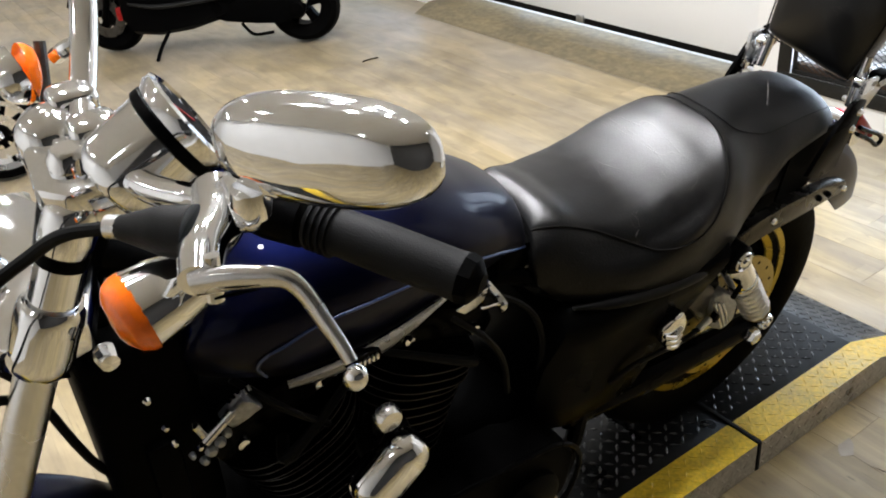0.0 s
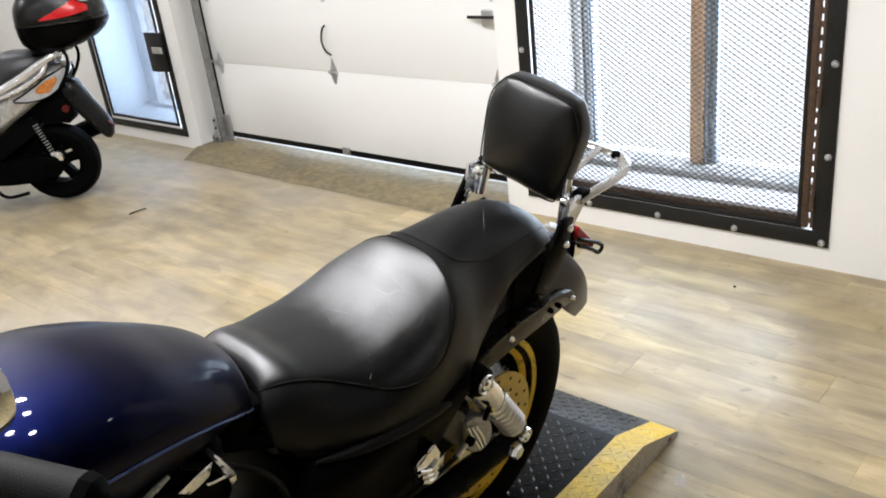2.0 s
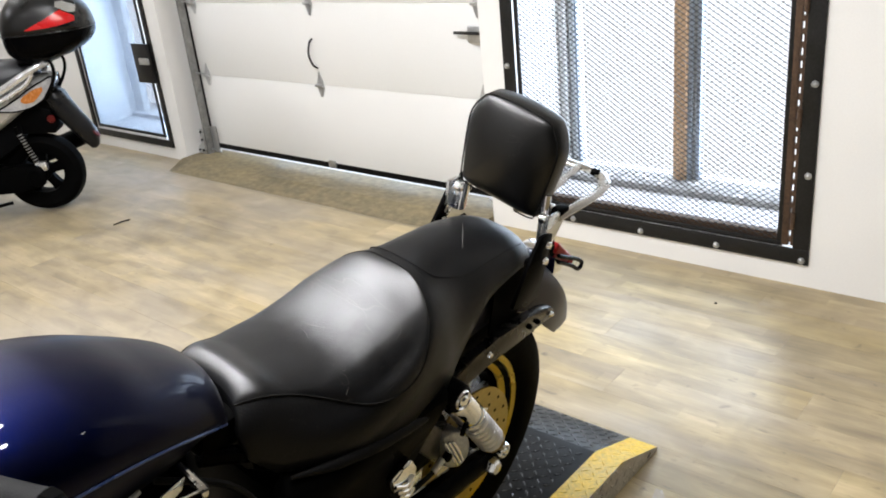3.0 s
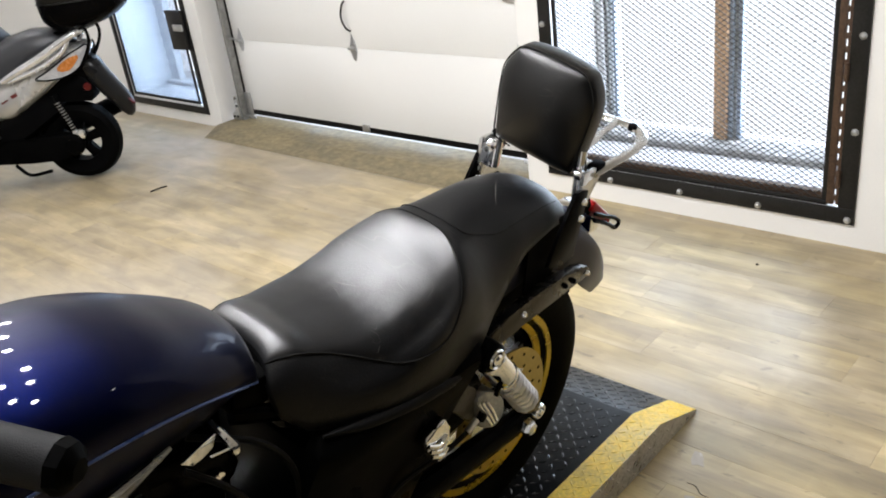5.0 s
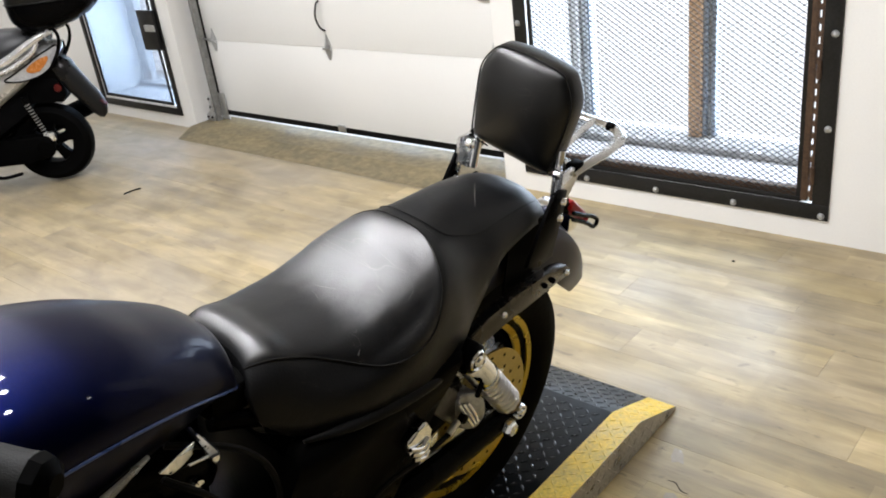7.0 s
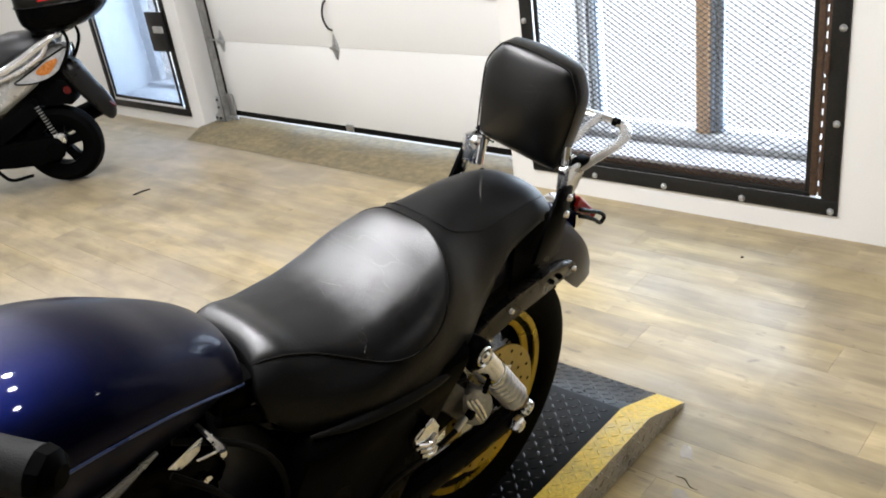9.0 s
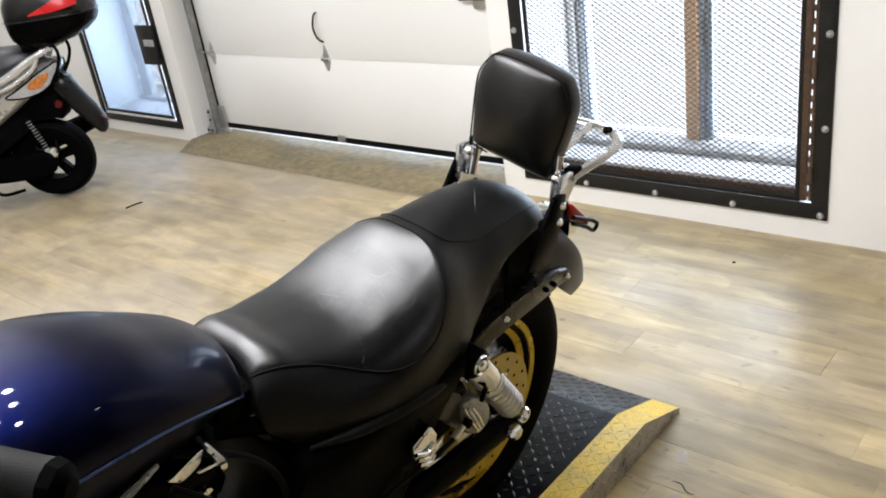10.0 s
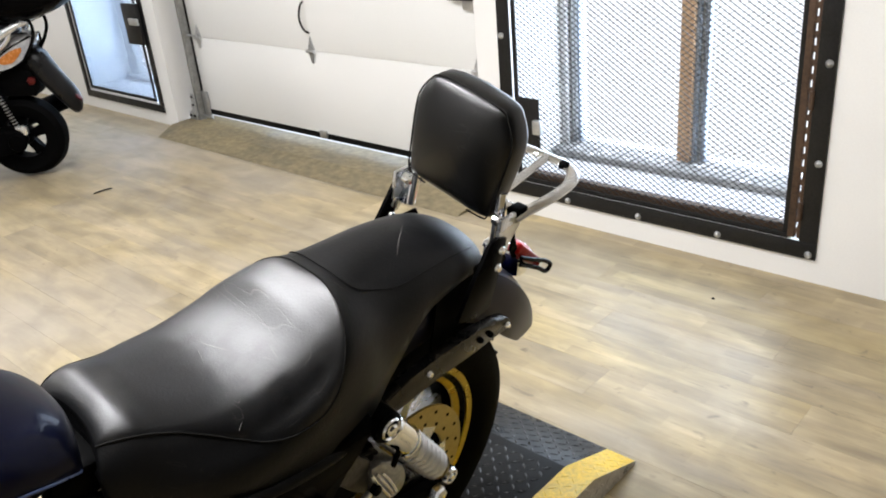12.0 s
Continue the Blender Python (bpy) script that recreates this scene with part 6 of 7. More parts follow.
    s0 = part("speedometer", lathe([(0, -0.082), (0.034, -0.080), (0.0405, -0.074), (0.0435, -0.062), (0.0445, -0.016), (0.046, -0.004), (0.050, 0.002), (0.050, 0.010), (0.045, 0.012), (0.044, 0.008), (0, 0.008)], 36, "z", m=sp), CHROME, BIKE, "chrome cased speedometer")
    part("case_band", lathe([(0.0446, -0.016), (0.0475, -0.014), (0.0475, -0.006), (0.0458, -0.004)], 36, "z", m=sp, close=True), BLACK_SATIN, s0, "black rubber band round the case")
    part("dial", lathe([(0, 0.0085), (0.0425, 0.0085), (0.0425, 0.0095), (0, 0.0095)], 28, "z", m=sp), BLACK_SATIN, s0, "black dial")
    for i in range(9):
        a = radians(-130 + 260 * i / 8)
        part("dial_mark", box((-0.001, 0.030, 0.0097), (0.001, 0.039, 0.0102), m=sp @ pose(0, 0, 0, 0, 0, math.degrees(a))), CLEAR, s0)
    part("needle", box((-0.0012, -0.004, 0.0102), (0.0012, 0.034, 0.0108), m=sp @ pose(0, 0, 0, 0, 0, 120)), RED, s0)
    part("gauge_bracket", box((-1.10, -0.155, 1.055), (-1.05, -0.115, 1.070), 0.004), CHROME, s0)
    # headlight
    hl = part("headlight", lathe([(0, 0.10), (0.035, 0.095), (0.07, 0.06), (0.088, 0.0), (0.092, -0.03), (0.094, -0.045), (0.086, -0.05), (0, -0.05)], 36, "x", m=pose(-1.275, 0.0, 0.945) @ Matrix.Diagonal((1, 0.85, 0.85, 1))), CHROME, BIKE, "chrome headlight shell")
    part("headlight_lens", lathe([(0, -0.066), (0.05, -0.062), (0.084, -0.05), (0.0, -0.0495)], 32, "x", m=pose(-1.275, 0.0, 0.945) @ Matrix.Diagonal((1, 0.85, 0.85, 1))), CLEAR, hl)
    # front fender and hoses
    rings = []
    for i in range(24):
        a = radians(20 + 140 * i / 23)
        ring = [(-1.44 + math.cos(a) * (0.345 + dr), y, 0.32 + math.sin(a) * (0.345 + dr)) for y, dr in ((-0.068, -0.05), (-0.066, -0.02), (-0.05, 0.0), (0.0, 0.008), (0.05, 0.0), (0.066, -0.02), (0.068, -0.05))]
        rings.append(ring + [(x + (-1.44 - x) * 0.012, y * 0.96, z + (0.32 - z) * 0.012) for x, y, z in ring[::-1]])
    part("front_fender", skin(rings), BLUE, BIKE, "dark blue front fender")
    part("brake_hose", tube([(-1.24, -0.02, 0.86), (-1.20, -0.02, 0.80), (-1.16, -0.05, 0.66), (-1.09, -0.05, 0.56)], 0.0055, 8), RUBBER, BIKE, "black hose")
    part("mirror_stem_far", tube([(-1.066, 0.092, 1.115), (-1.074, 0.08, 1.08), (-1.088, 0.061, 1.03)], 0.006, 10), DARK_CAST, hb)


front_end()

# ---- the scooter by the garage door ----


def scooter():
    m = Matrix.Translation((2.15, 5.43, 0.001)) @ Matrix.Rotation(math.atan2(0.664, -0.748), 4, "Z")
    s = thing("scooter", m, "silver and black maxi scooter carrying a black top case", "scooter")
    # x forward, y to its own left, z up; the left side faces the room
    def wheel2(name, x, r, w, rim):
        wm = pose(x, 0, r)
        h = w / 2
        hub = part(name, lathe([(0, -h * 0.8), (0.04, -h * 0.8), (0.05, 0), (0.04, h * 0.8), (0, h * 0.8)], 18, "y", m=wm), DARK_PLASTIC, s, "black cast scooter wheel")
        part("tyre", lathe([(rim, -h * 0.8), (r - 0.04, -h), (r - 0.012, -h * 0.7), (r, 0), (r - 0.012, h * 0.7), (r - 0.04, h), (rim, h * 0.8)], 44, "y", m=wm, close=True), TYRE, hub)
        part("rim", lathe([(rim - 0.02, -h * 0.7), (rim + 0.004, -h * 0.8), (rim + 0.004, h * 0.8), (rim - 0.02, h * 0.7)], 44, "y", m=wm, close=True), DARK_PLASTIC, hub)
        for i in range(5):
            part("spoke", prism([(0.035, -0.026), (0.075, -0.020), (rim - 0.014, -0.034), (rim - 0.014, 0.034), (0.075, 0.020), (0.035, 0.026)], -0.022, 0.022, "y", 0.004, m=wm @ pose(0, 0, 0, 0, 72 * i + 50, 0)), DARK_PLASTIC, hub)
        return hub
    wheel2("rear_wheel", -0.05, 0.218, 0.13, 0.132)
    fw = wheel2("front_wheel", 1.16, 0.215, 0.11, 0.135)
    part("brake_disc", lathe([(0.06, 0.058), (0.115, 0.058), (0.115, 0.062), (0.06, 0.062)], 32, "y", m=pose(1.16, 0, 0.215), close=True), DARK_CAST, fw)
    part("caliper", box((1.02, 0.05, 0.20), (1.08, 0.085, 0.28), 0.01), RED, fw, "red brake caliper")
    # tail fairing
    prof = [(-0.245, 0.775, 0.71, 0.05), (-0.20, 0.785, 0.655, 0.10), (-0.126, 0.79, 0.615, 0.13), (-0.07, 0.785, 0.582, 0.145), (-0.013, 0.775, 0.545, 0.155), (0.06, 0.755, 0.503, 0.165), (0.155, 0.722, 0.445, 0.173), (0.20, 0.70, 0.420, 0.176), (0.235, 0.68, 0.409, 0.178),
            (0.305, 0.643, 0.411, 0.178), (0.36, 0.605, 0.431, 0.178), (0.414, 0.57, 0.455, 0.176), (0.463, 0.555, 0.485, 0.170), (0.49, 0.55, 0.488, 0.16)]
    part("tail_fairing", skin([se_ring(x, zt - 0.03, zb + 0.03, w, 2.6, 16, 0.03) for x, zt, zb, w in prof]), SILVER, s, "silver tail fairing", 60)
    for sd in (-1, 1):
        def shell_y(x, z):
            zt, zb, w = lerp_table(prof, x)
            t = min(1, max(0, (z - zb - 0.03) / (zt - zb - 0.06)))
            return w * max(0, 1 - t ** 2.6) ** (1 / 2.6)

        def on_shell(rows, out, deep):
            strip = []
            for x, zl, zu in rows:
                face = [V((x, sd * (shell_y(x, zl + (zu - zl) * k / 4) + out), zl + (zu - zl) * k / 4)) for k in range(5)]
                strip.append(face + [V((p.x, p.y - sd * deep, p.z)) for p in face[::-1]])
            return skin(strip)

        edge = ((0.035, 0.603, 0.607), (0.0, 0.596, 0.622), (-0.04, 0.592, 0.642), (-0.08, 0.594, 0.662), (-0.12, 0.601, 0.686), (-0.16, 0.617, 0.706), (-0.20, 0.645, 0.722), (-0.235, 0.695, 0.733))
        lens = part("tail_lamp", on_shell(edge, 0.006, 0.02), LENS_GREY, s, "clear rear lamp with amber signal", 60)
        part("amber_signal", on_shell(((-0.080, 0.632, 0.646), (-0.10, 0.622, 0.664), (-0.137, 0.624, 0.682), (-0.16, 0.642, 0.690), (-0.19, 0.676, 0.694)), 0.010, 0.012), AMBER_DULL, lens, smooth=60)
        outline = [(x, zl - 0.003) for x, zl, zu in edge] + [(x, zu + 0.002) for x, zl, zu in edge[::-1]] + [(edge[0][0], edge[0][1] - 0.003)]
        part("lamp_bezel", tube([V((x, sd * (shell_y(x, z) + 0.007), z)) for x, z in outline], 0.0045, 6, steps=3), DARK_PLASTIC, lens)
        rail = part("grab_rail", tube([(0.205, sd * 0.180, 0.618), (0.19, sd * 0.184, 0.625), (0.09, sd * 0.184, 0.668), (-0.03, sd * 0.170, 0.718), (-0.12, sd * 0.150, 0.764), (-0.20, sd * 0.125, 0.802), (-0.25, sd * 0.10, 0.812)], [0.010, 0.017, 0.021, 0.021, 0.020, 0.018, 0.012], 12), RAIL_SILVER, s, "thick forked silver grab rail", 60)
        part("rail_fork", tube([(0.17, sd * 0.183, 0.612), (0.10, sd * 0.184, 0.632), (0.0, sd * 0.174, 0.660), (-0.077, sd * 0.160, 0.694), (-0.13, sd * 0.146, 0.724), (-0.158, sd * 0.138, 0.760), (-0.165, sd * 0.136, 0.785)], [0.010, 0.012, 0.013, 0.013, 0.013, 0.013, 0.012], 12), RAIL_SILVER, rail, smooth=60)
        slope = math.degrees(math.atan2(0.075, 0.175))
        for c, w, h, mat in ((0.275, 0.034, 0.016, PALE_MARK), (0.225, 0.040, 0.008, RED_DULL), (0.17, 0.036, 0.017, RED_DULL)):
            z = 0.487 + (0.29 - c) * 0.075 / 0.175
            part("mark_bar", box((-w / 2, -0.001, -h / 2), (w / 2, 0.001, h / 2), m=pose(c, sd * (shell_y(c, z) + 0.0025), z, 0, slope, 0)), mat, s)
    seat = [(-0.16, 0.80, 0.765, 0.06), (-0.10, 0.835, 0.755, 0.12), (0.05, 0.845, 0.705, 0.150), (0.20, 0.815, 0.640, 0.160), (0.27, 0.785, 0.605, 0.164), (0.33, 0.750, 0.580, 0.166), (0.45, 0.735, 0.540, 0.166), (0.58, 0.71, 0.50, 0.15), (0.70, 0.66, 0.46, 0.11), (0.76, 0.58, 0.45, 0.08)]
    st = part("seat", skin([se_ring(x, zt, zb, w, 2.6, 18, 0.01) for x, zt, zb, w in seat]), SEAT_GREY, s, "dark grey stepped scooter seat", 60)
    part("bolster_trim", tube([(0.60, 0.02, 0.705), (0.53, 0.01, 0.727), (0.46, 0.0, 0.741), (0.40, -0.01, 0.752), (0.355, -0.01, 0.760)], [0.004, 0.009, 0.010, 0.009, 0.005], 10), RAIL_SILVER, st, "thin silver trim")
    part("back_bolster", skin([se_ring(x, zt, zb, w, 2.4, 12, 0.01) for x, zt, zb, w in [(0.17, 0.83, 0.77, 0.07), (0.21, 0.88, 0.74, 0.11), (0.27, 0.86, 0.71, 0.125), (0.315, 0.79, 0.69, 0.12), (0.335, 0.73, 0.685, 0.08)]]), SEAT_GREY, st)
    # plate carrier and rear mudguard
    flap = [(-0.185, 0.628, 0.074, 0.045), (-0.205, 0.612, 0.074, 0.070), (-0.235, 0.575, 0.072, 0.080), (-0.262, 0.520, 0.070, 0.072), (-0.302, 0.453, 0.066, 0.066), (-0.336, 0.400, 0.062, 0.062), (-0.356, 0.368, 0.054, 0.054), (-0.370, 0.347, 0.038, 0.038), (-0.376, 0.337, 0.012, 0.014)]
    part("mudguard", skin([[(x - 0.3 * dz * h, sy * w, z + dz * h * 0.9) for sy, dz in ((-1, 0.0), (-0.92, 0.55), (-0.7, 0.85), (-0.35, 1.0), (0.35, 1.0), (0.7, 0.85), (0.92, 0.55), (1, 0.0), (0.92, -0.6), (0.6, -1.0), (-0.6, -1.0), (-0.92, -0.6))] for x, z, w, h in flap]), CHARCOAL, s, "dark grey rear mudguard", 60)
    part("reflector", lathe([(0, -0.006), (0.022, -0.005), (0.024, 0.0), (0, 0.0)], 16, "x", m=pose(-0.380, 0.03, 0.395, 0, 40, 0)), RED_DULL, s)
    part("tail_reflector", lathe([(0, 0.008), (0.018, 0.007), (0.022, 0), (0, 0)], 14, "y", m=pose(-0.182, 0.078, 0.515)), RED_DULL, s, "round red reflector")
    part("tail_stay", box((-0.20, -0.07, 0.55), (-0.06, 0.07, 0.64), 0.02), DARK_PLASTIC, s)
    part("inner_fender", prism([(0.10, 0.43), (0.08, 0.54), (-0.10, 0.60), (-0.19, 0.56), (-0.21, 0.47), (-0.18, 0.43), (-0.12, 0.452), (-0.05, 0.460), (0.02, 0.450)], -0.075, 0.075, "y", 0.01), DARK_PLASTIC, s, "black inner fender")
    # underbody, belt case, shock
    part("underbody", skin([se_ring(x, zt, zb, w, 3.0, 14, 0.03) for x, zt, zb, w in [(-0.02, 0.54, 0.42, 0.10), (0.2, 0.48, 0.30, 0.14), (0.40, 0.50, 0.22, 0.160), (0.60, 0.52, 0.17, 0.18), (0.80, 0.52, 0.15, 0.19), (0.95, 0.46, 0.16, 0.175), (1.02, 0.42, 0.22, 0.13)]]), DARK_PLASTIC, s, "black underbody with footboards")
    for sd in (-1, 1):
        part("floorboard_panel", prism([(0.29, 0.382), (0.377, 0.424), (0.44, 0.458), (0.495, 0.484), (0.585, 0.490), (0.652, 0.475), (0.90, 0.43), (0.91, 0.385), (0.70, 0.375), (0.50, 0.36), (0.35, 0.345)], -0.012, 0.012, "y", 0.006, m=pose(0, sd * 0.188, 0)), CHARCOAL, s, "charcoal footboard side panel")
        part("footboard_edge", tube([(0.30, sd * 0.19, 0.335), (0.50, sd * 0.205, 0.315), (0.75, sd * 0.21, 0.30), (0.93, sd * 0.19, 0.32)], [0.008, 0.014, 0.014, 0.008], 8), CHARCOAL, s)
    part("belt_case", prism([(-0.10, 0.22), (-0.08, 0.28), (0.0, 0.298), (0.13, 0.290), (0.26, 0.282), (0.35, 0.302), (0.44, 0.300), (0.48, 0.25), (0.46, 0.20), (0.38, 0.178), (0.20, 0.158), (0.05, 0.152), (-0.06, 0.165)], 0.075, 0.155, "y", 0.02), ENGINE, s, "black belt case")
    part("case_cover", lathe([(0, 0.166), (0.030, 0.165), (0.034, 0.160), (0.034, 0.14)], 24, "y", m=pose(0.42, 0, 0.258)), ENGINE, s)
    part("belt_boss", lathe([(0, 0.165), (0.04, 0.163), (0.05, 0.15)], 20, "y", m=pose(-0.05, 0, 0.218)), ENGINE, s)
    sh = part("rear_shock", rod((0.0, 0.115, 0.50), (-0.075, 0.115, 0.245), 0.010, 10), BLACK_SATIN, s, "rear shock with pale spring coils")
    for i in range(11):
        f = 0.16 + 0.062 * i
        p, q = V((0.0, 0.115, 0.50)).lerp(V((-0.075, 0.115, 0.245)), f), V((0.0, 0.115, 0.50)).lerp(V((-0.075, 0.115, 0.245)), f + 0.02)
        part("coil", tube([p, q], [0.014, 0.014], 12, steps=1), OLD_GALV, sh)
    part("hanger", box((-0.11, 0.10, 0.245), (-0.05, 0.135, 0.30), 0.01), ALLOY, s)
    part("footrest", box((-0.06, -0.014, -0.011), (0.06, 0.014, 0.011), 0.006, m=pose(0.365, 0.196, 0.364, 0, 16, 0)), SILVER, s, "folding pillion footrest")
    part("side_stand", tube([(0.72, 0.15, 0.17), (0.77, 0.24, 0.07), (0.79, 0.29, 0.008)], 0.011, 8), BLACK_PAINT, s, "black side stand")
    part("centre_stand", tube([(0.30, 0.12, 0.15), (0.22, 0.17, 0.10), (0.10, 0.18, 0.11)], 0.010, 8), BLACK_PAINT, s)
    part("exhaust", tube([(0.35, -0.12, 0.20), (0.1, -0.17, 0.24), (-0.05, -0.18, 0.29), (-0.28, -0.18, 0.36)], [0.02, 0.05, 0.055, 0.05], 14), DARK_PLASTIC, s)
    # front
    part("leg_shield", skin([se_ring(x, zt, zb, w, 2.6, 14, 0.02) for x, zt, zb, w in [(0.88, 0.62, 0.34, 0.16), (0.93, 0.86, 0.36, 0.20), (1.02, 0.98, 0.42, 0.21), (1.14, 0.90, 0.48, 0.18), (1.26, 0.74, 0.54, 0.12), (1.32, 0.64, 0.57, 0.05)]]), DARK_PLASTIC, s, "dark plastic front apron")
    part("inner_shield", box((0.86, -0.17, 0.36), (0.90, 0.17, 0.84), 0.02, 3), DARK_PLASTIC, s, "black inner leg shield")
    part("front_mudguard", skin([[(1.16 + math.cos(a) * r, y, 0.215 + math.sin(a) * r) for y, r in ((-0.075, 0.215), (-0.07, 0.24), (0, 0.248), (0.07, 0.24), (0.075, 0.215), (0.07, 0.21), (0, 0.235), (-0.07, 0.21))] for a in (radians(20 + 14 * i) for i in range(11))]), DARK_PLASTIC, s, "black front mudguard")
    for sd in (-1, 1):
        part("fork_leg", rod((1.16, sd * 0.075, 0.215), (1.04, sd * 0.075, 0.55), 0.018, 12), BLACK_SATIN, s)
        part("mirror", lathe([(0, -0.012), (0.05, -0.01), (0.055, 0.0), (0.04, 0.02), (0, 0.028)], 18, "x", m=pose(0.95, sd * 0.30, 1.16)), DARK_PLASTIC, s)
        part("mirror_arm", tube([(0.95, sd * 0.30, 1.13), (0.96, sd * 0.25, 1.05), (0.97, sd * 0.18, 1.0)], 0.006, 8), DARK_PLASTIC, s)
    part("handlebar", tube([(0.84, -0.34, 0.99), (0.93, -0.18, 1.0), (0.96, 0, 0.98), (0.93, 0.18, 1.0), (0.84, 0.34, 0.99)], 0.015, 12), DARK_PLASTIC, s, "black handlebar")
    part("windscreen", skin([[(1.02 - 0.10 * f, y * (1 - 0.25 * f), 0.95 + 0.22 * f) for y in (-0.16, -0.08, 0, 0.08, 0.16)] + [(1.012 - 0.10 * f, y * (1 - 0.25 * f), 0.95 + 0.22 * f) for y in (0.16, 0.08, 0, -0.08, -0.16)] for f in (0, 0.5, 1)]), DARK_PLASTIC, s, "smoked windscreen")
    # luggage carrier and top case
    for sd in (-1, 1):
        part("carrier_tube", tube([(-0.195, sd * 0.11, 0.635), (-0.24, sd * 0.11, 0.695), (-0.268, sd * 0.11, 0.755), (-0.268, sd * 0.11, 0.805), (-0.24, sd * 0.10, 0.822), (-0.10, sd * 0.09, 0.815)], 0.009, 8), BLACK_PAINT, s, "black tubular carrier")
    tc = [(-0.492, 1.02, 0.945, 0.06), (-0.484, 1.05, 0.920, 0.11), (-0.46, 1.095, 0.893, 0.155), (-0.42, 1.13, 0.866, 0.180), (-0.36, 1.158, 0.840, 0.197), (-0.26, 1.172, 0.815, 0.205), (-0.17, 1.163, 0.803, 0.200), (-0.115, 1.135, 0.815, 0.182), (-0.075, 1.09, 0.850, 0.145), (-0.058, 1.04, 0.90, 0.09)]
    case = part("top_case", skin([[(a, b, zb + 0.965 - c) for a, b, c in se_ring(x, 0.965, zb, w, 2.7, 18, -0.002)][::-1] for x, zt, zb, w in tc]), BLACK_PAINT, s, "black top case with a red reflector", 60)
    part("lid", skin([se_ring(x, zt, 0.972, w, 2.3, 22, 0.002) for x, zt, zb, w in tc]), CASE_GLOSS, case, "glossy black lid", 60)
    part("seam_strip", tube([(x, sd * (w + 0.001), 0.9685) for sd, seq in ((1, tc), (-1, tc[::-1])) for x, zt, zb, w in seq] + [(tc[0][0], tc[0][3] + 0.001, 0.9685)], 0.0035, 6, steps=3), CHARCOAL, case)
    def shell(x, z):
        zt, zb, ww = lerp_table(tc, x)
        return ww * max(0, 1 - max(0, min(1, (z - 0.972) / (zt - 0.972))) ** 2.3) ** (1 / 2.3)
    for sd in (-1, 1):
        def patch(rows):
            return skin([[V((x, sd * (shell(x, zl + (zh - zl) * k / 3) + 0.004), zl + (zh - zl) * k / 3)) for k in range(4)] + [V((x, sd * (shell(x, zl + (zh - zl) * k / 3) - 0.01), zl + (zh - zl) * k / 3)) for k in (3, 2, 1, 0)] for x, zl, zh in rows])

        part("red_reflector", patch(((-0.215, 0.991, 0.995), (-0.26, 0.992, 1.014), (-0.315, 0.994, 1.036), (-0.36, 0.998, 1.057), (-0.393, 1.002, 1.073), (-0.42, 1.007, 1.056), (-0.452, 1.013, 1.036))), RED, case, "red reflector panel", 60)
        part("latch_cover", patch(((-0.375, 1.088, 1.112), (-0.40, 1.074, 1.112), (-0.43, 1.056, 1.098), (-0.458, 1.054, 1.082))), SILVER, case, "silver latch cover", 60)
    return s


scooter()


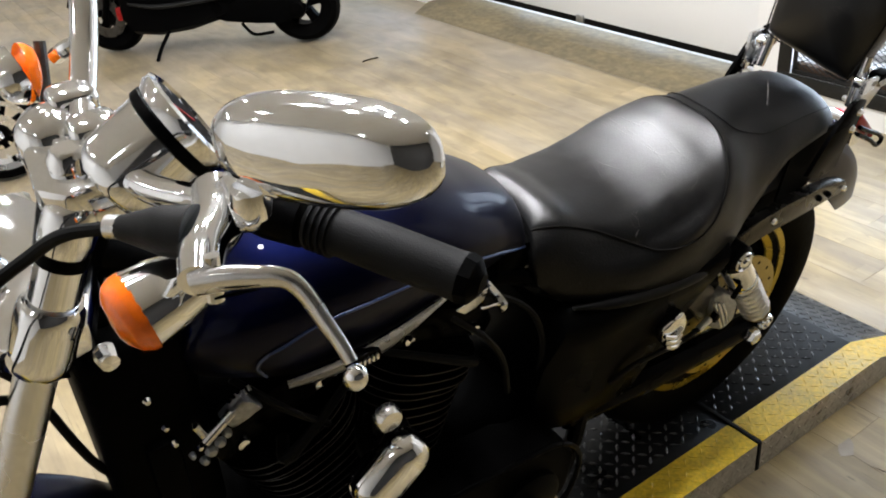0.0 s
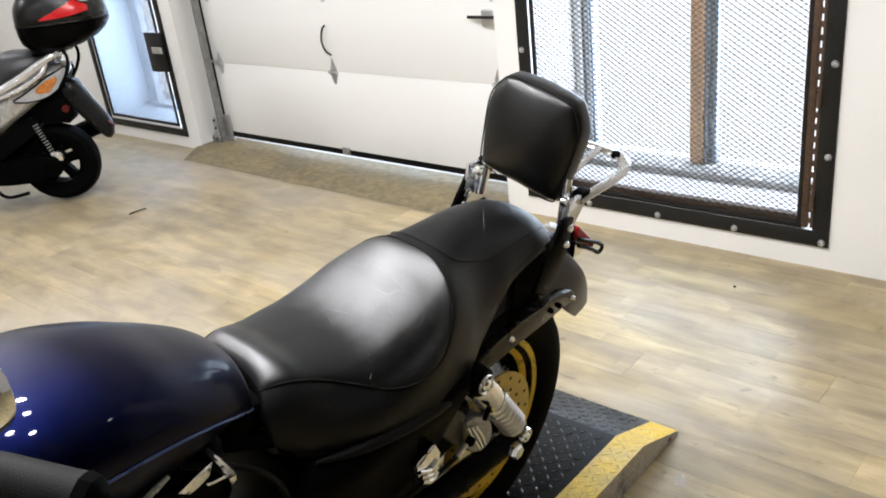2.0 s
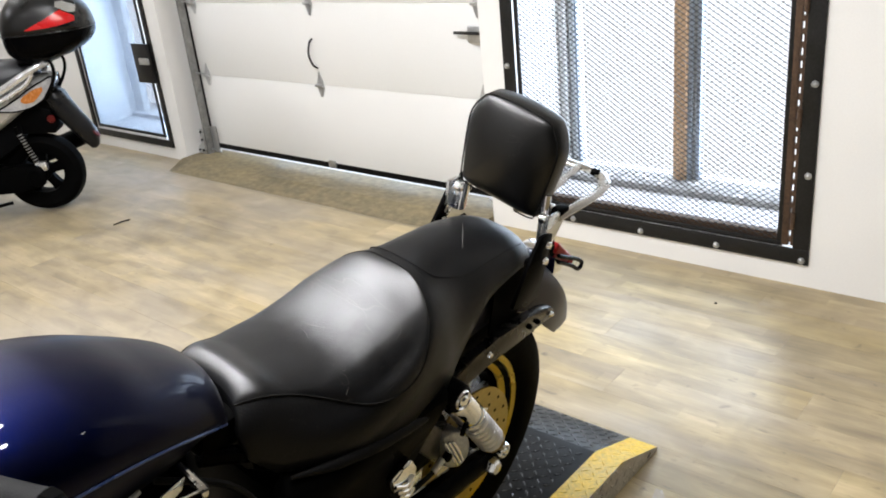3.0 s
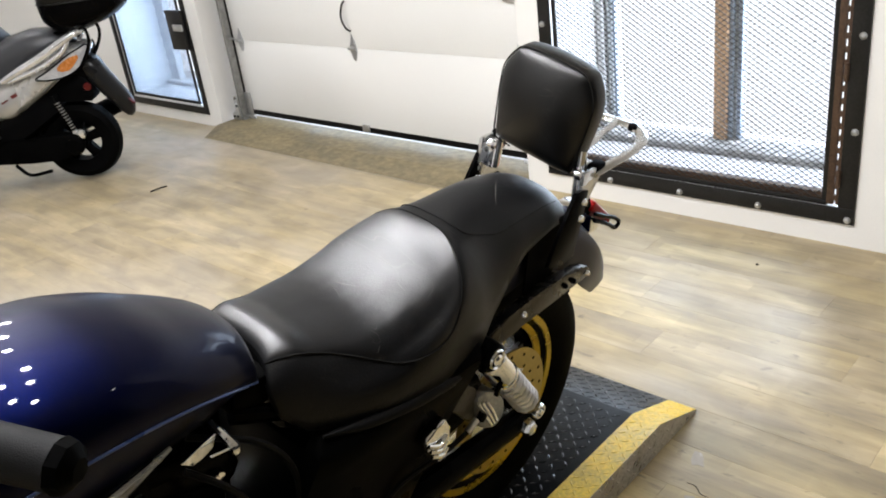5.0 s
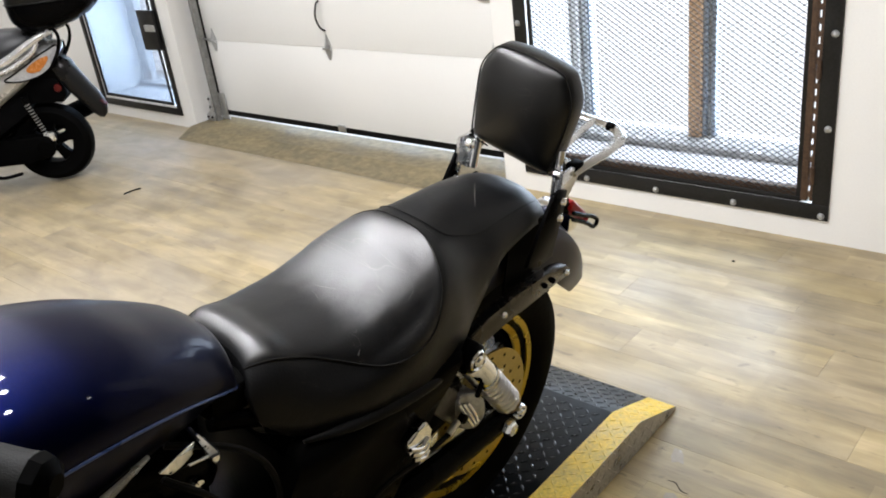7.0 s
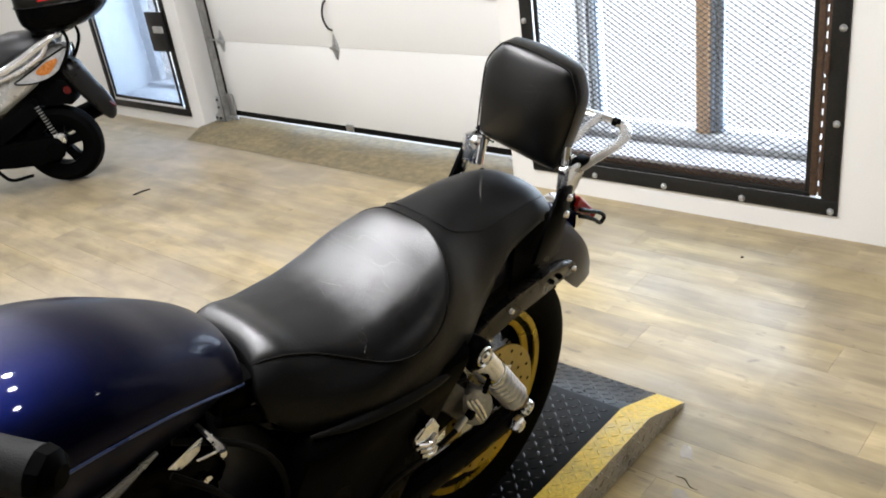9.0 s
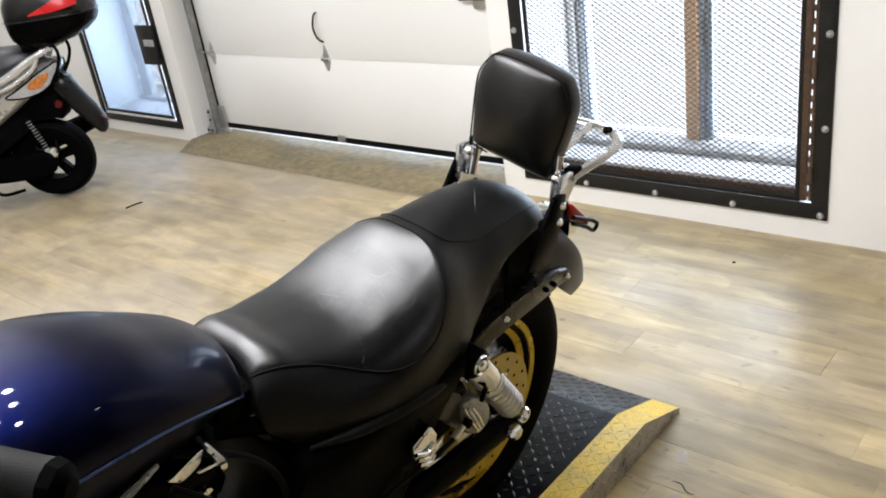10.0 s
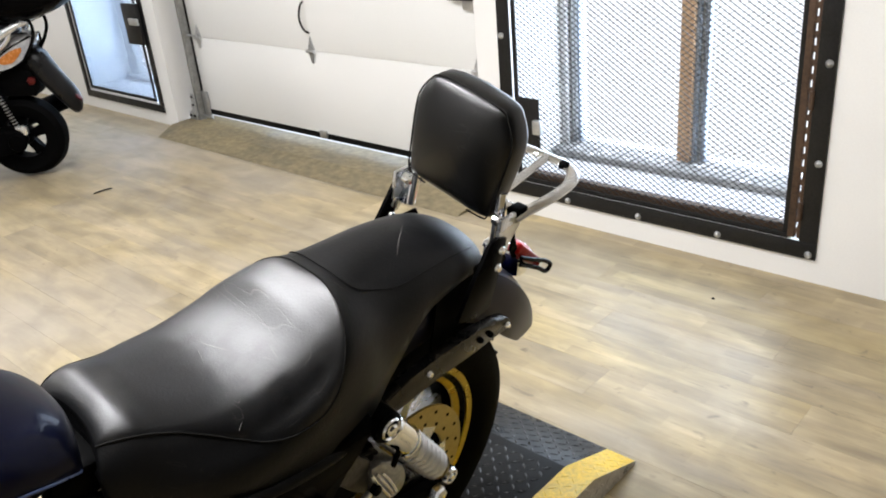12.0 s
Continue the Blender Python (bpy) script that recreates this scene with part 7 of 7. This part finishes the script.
def parked_bike():
    """The front of a second motorcycle that reaches into view."""
    m = Matrix.Translation((0.265, 4.63, 0.001)) @ Matrix.Rotation(-0.15, 4, "Z")
    b = thing("parked_motorcycle", m, "parked small motorcycle with a ten-spoke wheel and silver fender", "motorcycle")
    r, w, rim = 0.205, 0.11, 0.150
    wm, h = pose(0.10, 0, r), 0.06
    hub = part("front_wheel", lathe([(0, -0.05), (0.04, -0.05), (0.045, 0), (0.04, 0.05), (0, 0.05)], 18, "y", m=wm), BLACK_SATIN, b, "black ten-spoke wheel with a polished lip")
    part("tyre", lathe([(rim, -h * 0.8), (r - 0.05, -h), (r - 0.015, -h * 0.7), (r, 0), (r - 0.015, h * 0.7), (r - 0.05, h), (rim, h * 0.8)], 48, "y", m=wm, close=True), TYRE, hub)
    part("rim", lathe([(rim - 0.022, -h * 0.7), (rim + 0.006, -h * 0.86), (rim + 0.006, h * 0.86), (rim - 0.022, h * 0.7)], 48, "y", m=wm, close=True), ALLOY, hub)
    for i in range(10):
        part("spoke", prism([(0.035, -0.012), (rim - 0.012, -0.008), (rim - 0.012, 0.008), (0.035, 0.012)], -0.015, 0.015, "y", 0.003, m=wm @ pose(0, 0, 0, 0, 36 * i + 8, 0)), BLACK_SATIN, hub)
    part("brake_disc", lathe([(0.055, -0.062), (0.095, -0.062), (0.095, -0.058), (0.055, -0.058)], 36, "y", m=wm, close=True), ALLOY, hub)
    part("fender", skin([[(0.10 + math.cos(a) * q, y, r + math.sin(a) * q) for y, q in ((-0.08, r + 0.005), (-0.07, r + 0.03), (0, r + 0.04), (0.07, r + 0.03), (0.08, r + 0.005), (0.07, r + 0.002), (0, r + 0.025), (-0.07, r + 0.002))] for a in (radians(20 + 12 * i) for i in range(12))]), SILVER, b, "silver front fender")
    for sd in (-1, 1):
        part("fork_leg", rod((0.10, sd * 0.09, r), (-0.16, sd * 0.09, 0.98), 0.026, 14), DULL_CHROME, b, "fork leg")
    part("body", skin([se_ring(x, zt, zb, ww, 2.5, 16, 0.04) for x, zt, zb, ww in [(-1.5, 0.85, 0.72, 0.06), (-1.2, 0.86, 0.62, 0.14), (-0.9, 0.80, 0.40, 0.17), (-0.6, 0.95, 0.28, 0.20), (-0.35, 1.0, 0.30, 0.20), (-0.2, 0.95, 0.42, 0.15)]]), BLUE, b, "dark blue tank and body", 60)
    part("rear_wheel", lathe([(0.22, -0.06), (0.26, -0.08), (0.30, -0.05), (0.31, 0), (0.30, 0.05), (0.26, 0.08), (0.22, 0.06)], 40, "y", m=pose(-1.3, 0, 0.31), close=True), TYRE, b)
    part("handlebar", tube([(-0.35, -0.36, 1.08), (-0.26, -0.18, 1.06), (-0.22, 0, 1.03), (-0.26, 0.18, 1.06), (-0.35, 0.36, 1.08)], 0.013, 12), BLACK_SATIN, b)
    part("headlight", lathe([(0, 0.10), (0.06, 0.08), (0.085, 0.0), (0, 0.0)], 24, "x", m=pose(-0.12, 0, 0.90)), DARK_PLASTIC, b)
    part("signal", box((-0.10, -0.28, 0.86), (-0.06, -0.18, 0.90), 0.012), AMBER, b)
    part("side_stand", rod((-0.75, 0.12, 0.25), (-0.70, 0.24, 0.008), 0.012, 8), BLACK_PAINT, b)
    return b


parked_bike()

# ---- litter and worn places on the floor ----
SPOT = (2.825, 1.779)
tagged(part("cable_tie", tube([(2.185, 4.764, 0.004), (2.23, 4.762, 0.006), (2.278, 4.756, 0.004)], 0.0035, 6), RUBBER), "short black strip lying on the floor", "litter")
TAPE = material("worn_tape", (0.43, 0.37, 0.28), 0.22, var=0.10, scale=12, fine=60, bump=0.05)
for px, py, sx, sy, rz in ((1.530, 1.484, 0.030, 0.018, 25), (1.631, 1.397, 0.045, 0.022, 60), (1.785, 1.473, 0.030, 0.020, 40)):
    rnd = [0.55 + 0.7 * random.random() for _ in range(9)]
    tagged(part("tape_scrap", prism([(sx * q * math.cos(2 * math.pi * i / 9), sy * q * math.sin(2 * math.pi * i / 9)) for i, q in enumerate(rnd)], 0.0003, 0.0007, "z", m=pose(px, py, 0, 0, 0, rz)), TAPE), "worn patch of clear tape stuck on the floor", "tape", "tape scraps")
for pts in ([(1.697, 1.459), (1.698, 1.436), (1.680, 1.414), (1.680, 1.394)], [(1.523, 1.417), (1.529, 1.372), (1.525, 1.329), (1.534, 1.299), (1.523, 1.261)], [(1.591, 1.337), (1.616, 1.338), (1.627, 1.318), (1.616, 1.296), (1.587, 1.297), (1.576, 1.317)]):
    tagged(part("torn_edge", tube([(x, y, 0.0006) for x, y in pts], [0.0004] + [0.0012] * (len(pts) - 2) + [0.0004], 5), RUBBER), "thin dark tear in the vinyl floor", "floor damage", "floor tears")
tagged(part("floor_screw", lathe([(0, 0.004), (0.004, 0.004), (0.006, 0.0005), (0.0, 0.0005)], 10, "z", m=pose(SPOT[0], SPOT[1], 0)), RUBBER), "small dark screw head in the floor", "screw")

# ---- floor planks ----
def planks():
    wide, length, gap = 0.152, 1.22, 0.0004
    near, verts, faces = [], [], []
    me = None
    i0, i1 = int(X_BACK / wide) - 1, int((WX + 0.2) / wide) + 1
    for i in range(i0, i1):
        x = i * wide
        shift = (i * 0.43) % 1.0 * length
        y = Y_LO - shift
        while y < Y_HI:
            lo, hi = max(y, Y_LO), min(y + length, Y_HI)
            xa, xb = max(x, X_BACK), min(x + wide, WX - 0.001)
            if xb - xa > 0.01 and hi - lo > 0.02:
                near.append((xa, xb, lo, hi))
            y += length
    rest = []
    shared = {}
    count = 0
    for xa, xb, lo, hi in near:
        if xa > -0.4 and hi > 0.2 and lo < 8.4 and count < 290:
            key = (round(xb - xa, 3), round(hi - lo, 3))
            if key not in shared:
                w, h = xb - xa - gap, hi - lo - gap
                c = 0.0006
                v = [(-w / 2, -h / 2, -0.005), (w / 2, -h / 2, -0.005), (w / 2, h / 2, -0.005), (-w / 2, h / 2, -0.005),
                     (-w / 2, -h / 2, -0.0004), (w / 2, -h / 2, -0.0004), (w / 2, h / 2, -0.0004), (-w / 2, h / 2, -0.0004),
                     (-w / 2 + c, -h / 2 + c, 0), (w / 2 - c, -h / 2 + c, 0), (w / 2 - c, h / 2 - c, 0), (-w / 2 + c, h / 2 - c, 0)]
                f = [(0, 1, 5, 4), (1, 2, 6, 5), (2, 3, 7, 6), (3, 0, 4, 7), (4, 5, 9, 8), (5, 6, 10, 9), (6, 7, 11, 10), (7, 4, 8, 11), (8, 9, 10, 11)]
                m = bpy.data.meshes.new("plank")
                m.from_pydata(v, [], f)
                m.materials.append(PLANK)
                shared[key] = m
            p = new("plank", shared[key])
            p.parent = floor
            p.location = ((xa + xb) / 2, (lo + hi) / 2, 0)
            count += 1
        else:
            rest.append((xa + gap / 2, xb - gap / 2, lo + gap / 2, hi - gap / 2))
    for xa, xb, lo, hi in rest:
        b = len(verts)
        verts += [(xa, lo, 0), (xb, lo, 0), (xb, hi, 0), (xa, hi, 0)]
        faces.append((b, b + 1, b + 2, b + 3))
    raw("plank_field", verts, faces, PLANK_REST, floor, "stuff")


planks()
